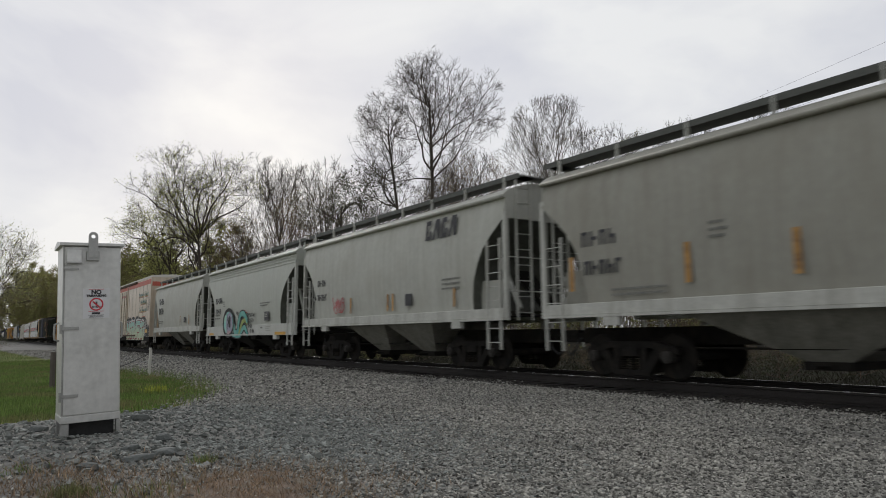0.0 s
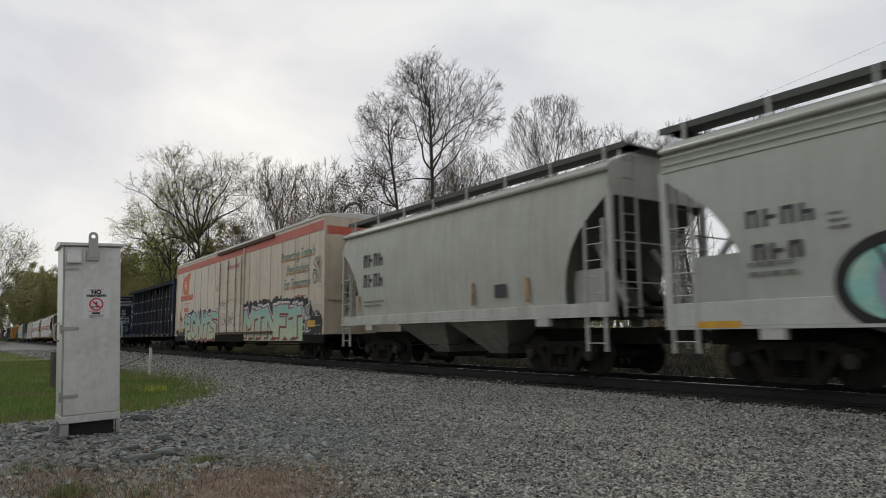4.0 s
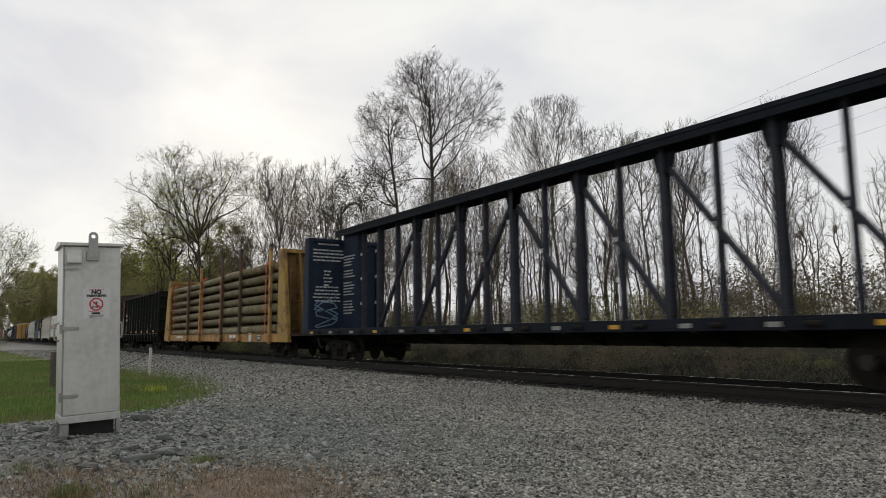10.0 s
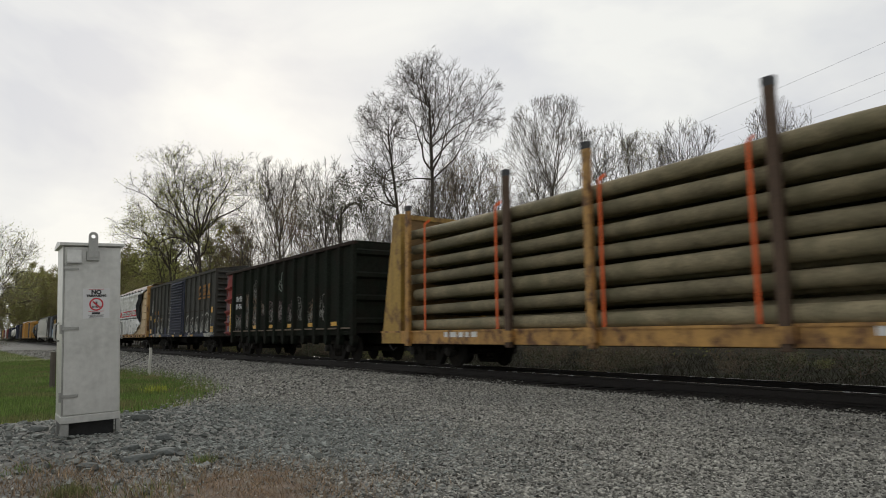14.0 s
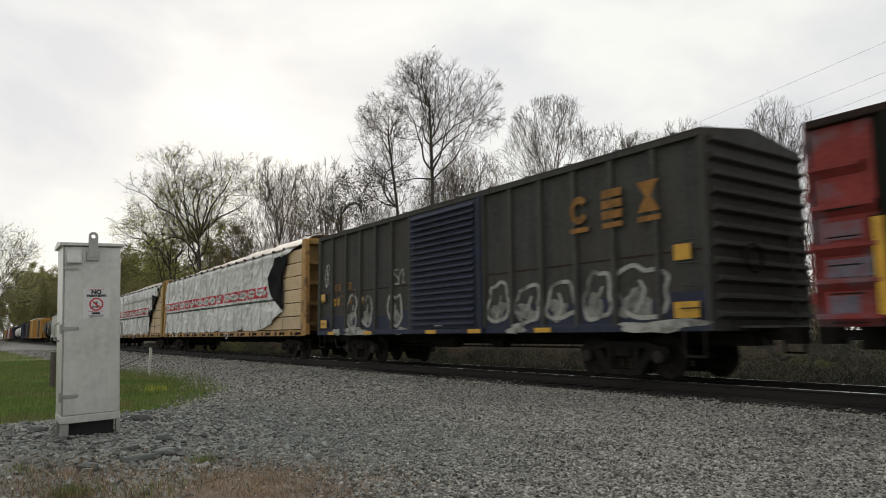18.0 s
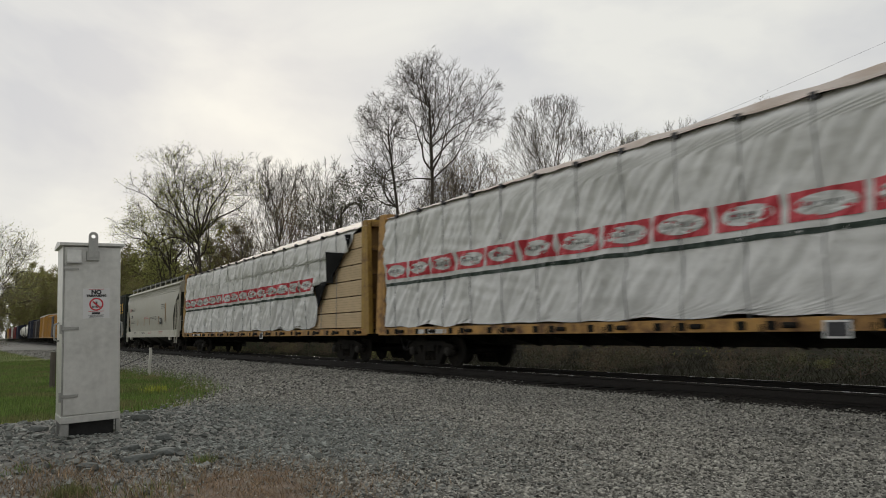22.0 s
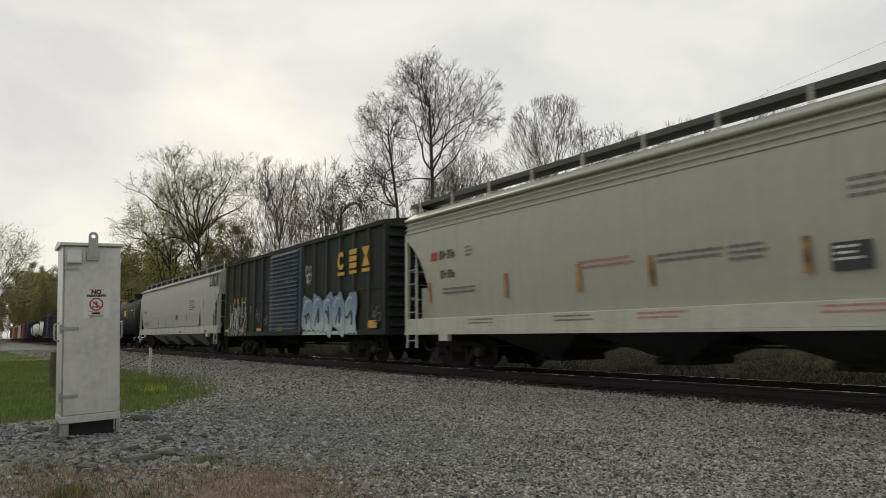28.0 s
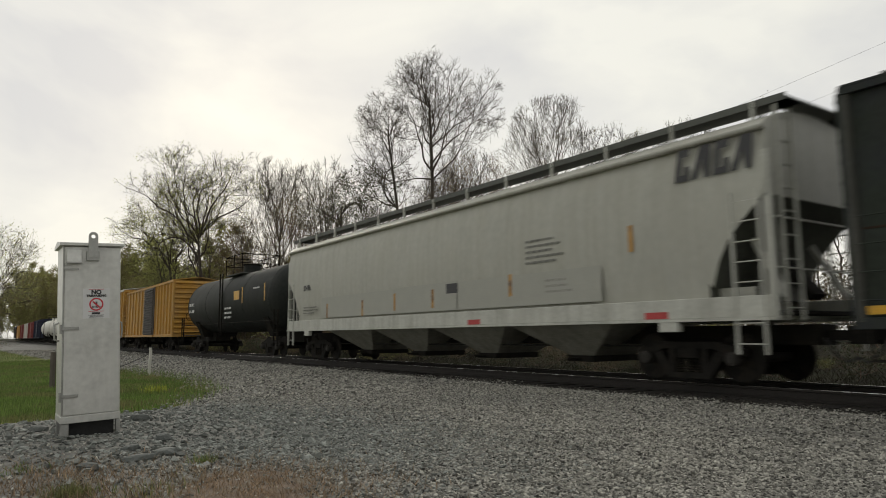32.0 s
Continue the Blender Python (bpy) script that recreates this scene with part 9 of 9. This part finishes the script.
        print_bars(root, 2.3, 1.30, 0.3, 1, 0.09, faint, y=-HW - 0.006, seed=25)
        print_bars(root, 2.9, 1.32, 0.6, 3, 0.05, M["patch_grey"], y=-HW - 0.006, seed=26)
        patch_of(root, 4.03, 5.2, 0.96, 1.08, M["yellow_mark"], y=-HW - 0.026, label="yellow reflector")
        patch_of(root, -5.29, -4.5, 0.97, 1.08, M["yellow_mark"], y=-HW - 0.026, label="yellow reflector")
        part("outlet_box", Shape().box(0.9, 1.45, -1.5, -1.2, 0.78, 0.96), M["dark_steel"], root)
    if kind == "lettered":       # FM hopper
        char_bars(root, -H + 1.55, 3.0, 4, 0.40, st, y)
        char_bars(root, -H + 1.55, 2.38, 4, 0.40, st, y)
        print_bars(root, -H + 1.6, 1.95, 1.5, 2, 0.07, faint, y=y, seed=61)
        patch_of(root, H - 3.5, H - 3.1, 1.75, 2.05, st, y=y, label="dark data panel")
        for x in (-H + 1.2, H - 4.4, H - 2.4):
            patch_of(root, x, x + 0.10, 1.6, 2.15, M["yellow_deck"], y=y, label="worn yellow stripe")
    if kind == "cream":          # ET hopper
        patch_of(root, -H + 1.35, -H + 1.65, 2.85, 3.08, M["red_spray"], y=y, label="small red emblem")
        char_bars(root, -H + 1.75, 2.86, 4, 0.23, st, y)
        char_bars(root, -H + 1.8, 2.36, 4, 0.21, st, y)
        print_bars(root, -H + 2.9, 3.1, 0.35, 3, 0.06, faint, y=y, seed=3)
        print_bars(root, -H + 1.9, 2.1, 1.9, 2, 0.06, faint, y=y, seed=4)
        for x in (-H + 1.2, -H + 4.4, -H + 6.7, -H + 8.5, -H + 11.3):
            patch_of(root, x, x + 0.12, 1.75, 2.3, M["yellow_deck"], y=y, label="worn ochre stripe")
        patch_of(root, -H + 13.2, -H + 13.36, 1.9, 3.1, M["yellow_deck"], y=y, label="worn ochre stripe")
        print_bars(root, -H + 6.75, 2.35, 1.5, 2, 0.06, M["pink_spray"], y=y, seed=5)
        print_bars(root, -H + 8.7, 2.3, 1.4, 2, 0.06, faint, y=y, seed=6)
        print_bars(root, -H + 10.1, 2.3, 0.8, 3, 0.06, faint, y=y, seed=7)
        patch_of(root, -H + 11.7, -H + 12.25, 1.75, 2.15, st, y=y, label="dark data panel")
        print_bars(root, -H + 11.75, 2.1, 0.45, 3, 0.05, M["white_mark"], y=y - 0.004, seed=8)
        print_bars(root, -H + 12.0, 3.05, 1.3, 3, 0.07, faint, y=y, seed=9)
        for x, m in ((-H + 3, faint), (-H + 6, faint), (-H + 8.2, M["pink_spray"]), (-H + 11.5, M["pink_spray"])):
            print_bars(root, x, 1.28, 1.3, 2, 0.05, m, y=-HW - 0.006, seed=int(x * 7) + 40)
    if kind == "long":           # the last hopper near the camera
        block_mark_plain(root, 8.18, 3.50, 0.56, st, y)
        for x0, x1, zt in ((-6.6, -1.55, 2.22), (-1.5, 1.55, 2.25), (1.6, 6.4, 2.22)):
            patch_of(root, x0, x1, 1.52, zt, M["patch_grey"], y=y, label="greyer repainted panel")
        char_bars(root, -H + 1.6, 2.55, 4, 0.2, st, y)
        print_bars(root, -H + 1.6, 1.95, 1.4, 3, 0.06, faint, y=y, seed=12)
        print_bars(root, H - 5.6, 2.95, 1.2, 5, 0.07, faint, y=y, seed=13)
        print_bars(root, H - 5.0, 2.05, 0.9, 3, 0.07, faint, y=y, seed=14)
        patch_of(root, -H + 10.9, -H + 11.4, 1.95, 2.2, st, y=y - 0.004, label="dark data panel")
        for x, t in ((-H + 3.6, 2.0), (-H + 6.2, 2.0), (-H + 8.2, 2.1), (-H + 10.2, 2.1), (-H + 13.4, 2.25), (H - 2.7, 2.9)):
            patch_of(root, x, x + 0.11, t - 0.5, t, M["yellow_deck"], y=y - 0.004, label="worn yellow stripe")
        for x in (-H + 11.8, H - 2.4):
            patch_of(root, x, x + 0.5, 1.14, 1.26, M["red_spray"], y=-HW - 0.006, label="small red stencil")


M["ice_spray"] = mat("icy_white_spray_paint", (0.50, 0.57, 0.55), 0.6, vary=0.2, scale=3)
M["deep_blue_spray"] = mat("deep_blue_spray_paint", (0.03, 0.05, 0.10), 0.6, vary=0.25, scale=3)
M["deep_teal"] = mat("deep_teal_spray_paint", (0.10, 0.36, 0.32), 0.6, vary=0.2, scale=3, patch=(0.26, 0.52, 0.42), patch_amount=0.6, patch_scale=2.0)
M["faded_lilac"] = mat("lilac_grey_spray_paint", (0.34, 0.33, 0.42), 0.6, vary=0.15, scale=3)
M["pink_pale"] = mat("pale_pink_spray_paint", (0.50, 0.34, 0.36), 0.6, vary=0.15, scale=3)
M["patch_dark"] = mat("grey_sprayed_letters", (0.12, 0.125, 0.115), 0.65, vary=0.3, scale=3)


def block_mark_plain(root, x, z, h, material, y):
    """A large owner's mark as slanted plain blocks."""
    for k in range(4):
        x0 = x + k * 0.375
        sl = 0.10
        s = Shape()
        if k % 2 == 0:
            s.prism([(x0, z), (x0 + 0.10, z), (x0 + 0.10 + sl, z + h), (x0 + sl, z + h)], "y", y, y + 0.003)
            s.prism([(x0 + 0.105 + sl * 0.75, z + h * 0.76), (x0 + 0.30, z + h * 0.76), (x0 + 0.33, z + h), (x0 + 0.105 + sl, z + h)], "y", y, y + 0.003)
            s.prism([(x0 + 0.105, z), (x0 + 0.28, z), (x0 + 0.31, z + h * 0.45), (x0 + 0.22, z + h * 0.45), (x0 + 0.20, z + h * 0.2), (x0 + 0.105, z + h * 0.2)], "y", y, y + 0.003)
        else:
            s.prism([(x0 - 0.04, z), (x0 + 0.06, z), (x0 + 0.19, z + h * 0.6), (x0 + 0.21, z), (x0 + 0.31, z), (x0 + 0.31 + sl * 0.6, z + h), (x0 + 0.17, z + h)], "y", y, y + 0.003)
        part("painted_mark", s, material, root)


def build_train():
    L = 15.2
    c = hopper("covered_hopper", "dull tan-grey covered hopper car with stencilled marks", L, "hopper_tan", bays=2, sill=(1.22, 1.50))
    marks_on_hopper(c, L, "plain")
    place(c, 103.6, 103.6 + L)
    c = hopper("covered_hopper", "light grey covered hopper car with a bold dark mark", 11.7, "hopper_grey", bays=2, sill=(1.22, 1.50))
    marks_on_hopper(c, 11.7, "graphic")
    place(c, 90.6, 102.3)
    c = hopper("covered_hopper", "pale grey covered hopper car with a swirling graffiti piece", 11.8, "hopper_white", bays=2, lines=3, cut=1.5, sill=(0.95, 1.40), trim="white_sill", bay_paint="bay_dark")
    marks_on_hopper(c, 11.8, "sprayed")
    place(c, 77.9, 89.7)
    c = hopper("covered_hopper", "light grey covered hopper car with small stencils", 11.6, "hopper_grey", bays=2, sill=(1.22, 1.50))
    marks_on_hopper(c, 11.6, "lettered")
    place(c, 65.0, 76.6)
    place(reefer(), 42.2, 63.6)
    c = centerbeam("centerbeam_car", "empty dark blue centerbeam flat car with an open truss", 22.3, "blue_car", "panel_blue")
    hw = HW - 0.06
    r = random.Random(4)
    for k, (z, wd, n) in enumerate(((4.38, 0.9, 1), (4.15, 1.15, 4), (3.35, 0.25, 5), (2.75, 1.1, 5))):
        for j in range(n):
            wj = wd * r.uniform(0.7, 1.0)
            zz = z - 0.13 * j
            line, cur = Shape(), -0.75 - wj / 2
            while cur < -0.75 + wj / 2:
                word = r.uniform(0.06, 0.2)
                line.box(-10.898, -10.893, cur, cur + word, zz - 0.055, zz)
                cur += word + 0.04
            part("stencilled_print", line, M["stencil_white"], c)
    for k, (z, n) in enumerate(((3.9, 4), (3.35, 3), (2.9, 5), (2.2, 5))):
        print_bars(c, -10.72, z, 0.95, n, 0.065, M["stencil_white"], y=-0.112, seed=k + 70)
    tag = Shape()
    pts = [Vector((-10.89, -0.75 + 0.5 * math.sin(k * 1.3), 1.3 + 0.045 * k + 0.25 * math.cos(k * 0.9))) for k in range(22)]
    for p0, p1 in zip(pts, pts[1:]):
        tag.bar(p0, p1, 0.04, 0.004, (1, 0, 0))
    part("graffiti", tag, M["blue_spray"], c, "pale blue sprayed tag")
    patch_of(c, 10.9, 11.1, 1.9, 2.35, M["yellow_mark"], y=-hw - 0.004, label="yellow reflector")
    place(c, 18.8, 41.1)
    place(pole_car(), -3.6, 17.2)
    place(gondola(), -19.25, -5.55)
    # dark green box car with a navy door
    c = boxcar("boxcar", "dark green-grey ribbed boxcar with a navy corrugated door and white tags", 15.65, "box_green", "box_blue", lower="box_blue", door=(-1.55, 1.55), rib_paint="rib_worn")
    H, y = 15.65 / 2, -HW + 0.044
    block_mark(c, 4.66, 3.10, 0.58, "logo_bronze", y=-HW - 0.006, gap=0.87, cell=0.50)
    ghost_letters(c, ((1.78, 0.8), (2.78, 0.85), (3.85, 0.8), (4.9, 0.75), (5.75, 1.2), (-5.75, 0.75), (-4.75, 0.75), (-3.0, 0.8)), 1.18, 0.95, "faded_white", 81, -HW + 0.07)
    for x, z in ((7.1, 1.29), (7.15, 2.29), (-7.6, 2.2), (-7.62, 1.3)):
        patch_of(c, x, x + (0.34 if z > 2 else 0.5), z - 0.14, z + 0.14, M["yellow_mark"], y=-HW - 0.004, label="yellow reflector")
    for x in (-6.8, -4.2, -0.7, 1.2, 3.6):
        patch_of(c, x, x + 0.5, 0.93, 1.03, M["yellow_mark"], y=-HW - 0.105, label="yellow reflector")
    for k, x in enumerate((-6.62, -6.35, -5.80, -5.55)):
        char_bars(c, x, 2.40, 1, 0.24, M["logo_bronze"], -HW + 0.07, 0.8)
    for k, x in enumerate((-6.70, -6.42, -5.85, -5.55, -4.95, -4.7)):
        char_bars(c, x, 1.90, 1, 0.24, M["logo_gold" if k < 2 else "logo_bronze"], -HW + 0.07, 0.8)
    patch_of(c, -0.3, 0.05, 1.12, 1.22, M["white_mark"], y=-HW - 0.09)
    for k, (x0, x1) in enumerate(((-5.9, -3.8), (-6.6, -6.1), (2.6, 3.2), (5.9, 7.6), (-2.4, -1.8))):
        part("paint_smear", Shape().prism(blob((x0 + x1) / 2, 1.02, (x1 - x0) / 2, 0.11, 300 + k, 18, 0.4), "y", -HW - 0.004, -HW - 0.001), M["faded_white"], c, "smeared white paint on the sill")
    for k, (x, z, w, h) in enumerate(((-7.4, 2.6, 0.3, 0.6), (-2.6, 2.3, 0.55, 0.4), (-6.5, 1.9, 0.5, 0.4), (-5.3, 1.95, 0.4, 0.35))):
        scrawl(c, x, z, w, h, ("faded_white", "faded_white", "faded_tan", "faded_mauve")[k], 260 + k, y=-HW + 0.07, thick=0.05)
    place(c, -36.6, -20.95)
    for seed, (a, b) in ((0, (-60.75, -38.0)), (1, (-84.3, -61.55))):
        ln = b - a
        c = centerbeam("lumber_car", "yellow centerbeam flat car carrying lumber in torn white wrap", ln, "yellow_deck", "yellow_end" if seed else "yellow_deck", loaded=True, top=4.58, deck=1.10)
        wrapped_load(c, ln / 2, 1.10, 4.50, seed, opening=(3.1, 2.7)[seed])
        patch_of(c, 1.75, 2.13, 0.80, 1.06, M["white_mark"], y=-HW + 0.045, label="white-edged data panel")
        patch_of(c, 1.79, 2.09, 0.83, 1.03, M["stencil"], y=-HW + 0.040, label="dark face of the data panel")
        print_bars(c, -ln / 2 + 2.2, 1.05, 1.6, 1, 0.16, M["stencil_white"], y=-HW + 0.05, seed=seed + 5)
        place(c, a, b)
    c = hopper("covered_hopper", "cream covered hopper car with ochre stripes and small stencils", 16.5, "hopper_cream", bays=3, lines=3, trim="cream_sill", cut=1.25, sill=(0.91, 1.34), bay_paint="bay_dark")
    marks_on_hopper(c, 16.5, "cream")
    place(c, -102.0, -85.5)
    c = boxcar("boxcar", "dark green ribbed boxcar with a steel-blue door and blue graffiti", 15.75, "box_teal", "box_steelblue", lower="box_teal", door=(-1.59, 1.47), rib_paint="rib_worn")
    H = 15.75 / 2
    block_mark(c, 4.62, 3.08, 0.62, "logo_gold", y=-HW - 0.006, gap=0.88, cell=0.52)
    bubble_piece(c, 1.75, 6.0, 0.96, 2.34, 5, ("deep_blue_spray", "blue_fade", "deep_blue_spray", "ice_spray"), 6, y=-HW - 0.006, label="pale blue rounded sprayed letters with dark counters")
    scrawl(c, -7.0, 1.15, 2.3, 1.0, "white_spray", 30, y=-HW - 0.004, thick=0.06, rows=1)
    scrawl(c, -7.3, 0.98, 2.6, 0.3, "faded_white", 31, y=-HW - 0.005, thick=0.05)
    for k, (x, z, w, h) in enumerate(((-2.4, 2.9, 0.32, 0.26), (-2.6, 1.3, 0.4, 0.35), (0.2, 2.9, 0.6, 0.25), (-3.6, 1.6, 0.4, 0.4), (6.9, 1.2, 0.5, 0.5))):
        scrawl(c, x, z, w, h, "ghost_white", 320 + k, y=-HW - (0.09 if -1.5 < x < 1.4 else -0.07), thick=0.045)
    for k, x in enumerate((-6.75, -6.25, -5.62, -5.12)):
        char_bars(c, x, 2.40, 1, 0.27, M["logo_gold"], -HW + 0.07, 0.85)
    for k, x in enumerate((-6.75, -6.3, -5.65, -5.2, -4.4, -3.95)):
        char_bars(c, x, 1.92, 1, 0.32, M["faded_white"], -HW + 0.07, 0.8)
    scrawl(c, 1.9, 2.75, 0.45, 0.7, "white_spray", 33, y=-HW + 0.035, thick=0.04, turns=3)
    for x in (H - 1.05, H - 3.0, 3.0, -0.7, -3.3, -5.6, -H + 0.15):
        patch_of(c, x, x + 0.55, 1.12, 1.36 if x > H - 1.2 else 1.24, M["yellow_mark"], y=-HW - 0.095 if -1.5 < x < 1.2 else -HW - 0.006, label="yellow reflector")
    place(c, -118.9, -103.15)
    c = hopper("covered_hopper", "long grey covered hopper car with repainted panels", 19.6, "hopper_pale", bays=4, cut=1.1, cut_top=3.05, sill=(1.08, 1.47))
    marks_on_hopper(c, 19.6, "long")
    place(c, -139.7, -120.1)
    place(tank_car("tank_car", "black tank car with a railed platform and yellow marks", 15.6, "tank_black"), -156.4, -140.8)
    far = dict(spin=False)
    place(boxcar("boxcar", "yellow boxcar with a grey-brown corrugated door", 15.7, "box_yellow", "box_dark", **far, top=4.45), -174.3, -158.6)
    place(boxcar("boxcar", "tan boxcar with a pale roof panel", 15.7, "box_yellow", "box_yellow", roof_paint="white_roof", top=4.85, **far), -191.6, -175.9)
    place(boxcar("boxcar", "dark brown weathered steel boxcar", 15.7, "box_dark", "box_dark", **far), -208.9, -193.2)
    place(boxcar("boxcar", "tall dark boxcar with a navy end", 15.7, "box_blue", "box_blue", top=4.7, **far), -226.2, -210.5)
    place(tank_car("tank_car", "dirty white tank car with a railed platform", 16.4, "tank_white", **far), -244.2, -227.8)
    place(tank_car("tank_car", "dirty white tank car with a railed platform", 16.4, "tank_white", **far), -262.2, -245.8)
    place(boxcar("boxcar", "dark navy ribbed steel boxcar", 15.7, "box_blue", "box_blue", **far), -279.5, -263.8)
    place(boxcar("boxcar", "oxide red ribbed steel boxcar", 15.7, "box_red", "box_red", **far), -296.8, -281.1)
    place(boxcar("boxcar", "dull white boxcar with red ends", 15.7, "box_white", "box_white", end_paint="box_red", **far), -314.1, -298.4)
    place(boxcar("boxcar", "oxide red ribbed steel boxcar", 15.7, "box_red", "box_red", **far), -331.4, -315.7)
    place(boxcar("boxcar", "yellow ribbed steel boxcar", 15.7, "box_yellow", "box_yellow", **far), -348.7, -333.0)
    place(boxcar("boxcar", "dark brown weathered steel boxcar", 15.7, "box_dark", "box_dark", **far), -366.0, -350.3)


build_train()
build_grass()
build_stones()
for k, (x, y, sx, sy, sz, rz) in enumerate(((-6.75, 1.28, 0.16, 0.09, 0.06, 70), (-6.95, 1.55, 0.15, 0.10, 0.07, 30), (-7.35, 1.32, 0.10, 0.07, 0.06, 100), (-9.7, 0.72, 0.14, 0.10, 0.07, 20), (-9.9, 1.9, 0.14, 0.10, 0.09, 60), (-7.9, 1.75, 0.12, 0.08, 0.08, 10), (-6.5, 0.85, 0.10, 0.07, 0.06, 45))):
    rock(x, y, sx, sy, sz, rz, 500 + k)


# ---------------------------------------------------------------- what moves
def run_of(t):
    """How far the train has run at t seconds, counted from its middle."""
    d = t - 16.0
    return 7.0974 * d - 0.00006 * d * d + 0.000206 * d ** 3


def motions():
    for root, x in TRAIN:
        walk(root, [(t, pose(x + run_of(t), TRACK_Y, 0)) for t in np.arange(0, 32.01, 2.0)])
    middle = {root: x for root, x in TRAIN}
    for ax, seat, root, tx, spin in WHEELS:
        if not spin:
            continue
        step = 1 / 15
        rows = [(t, x) for t in np.arange(0, 32.0 + step / 2, step) for x in [middle[root] + tx + run_of(t)] if -48 < x < 7]
        if len(rows) < 2:
            continue
        keys = []
        if rows[0][0] > 0:
            keys.append((0.0, rows[0][1]))
        keys += rows
        if rows[-1][0] < 32 - 1e-6:
            keys.append((32.0, rows[-1][1]))
        walk(ax, [(t, pose(seat, 0, WHEEL_R, 0, math.degrees(x / WHEEL_R) % 360, 0)) for t, x in keys])


motions()
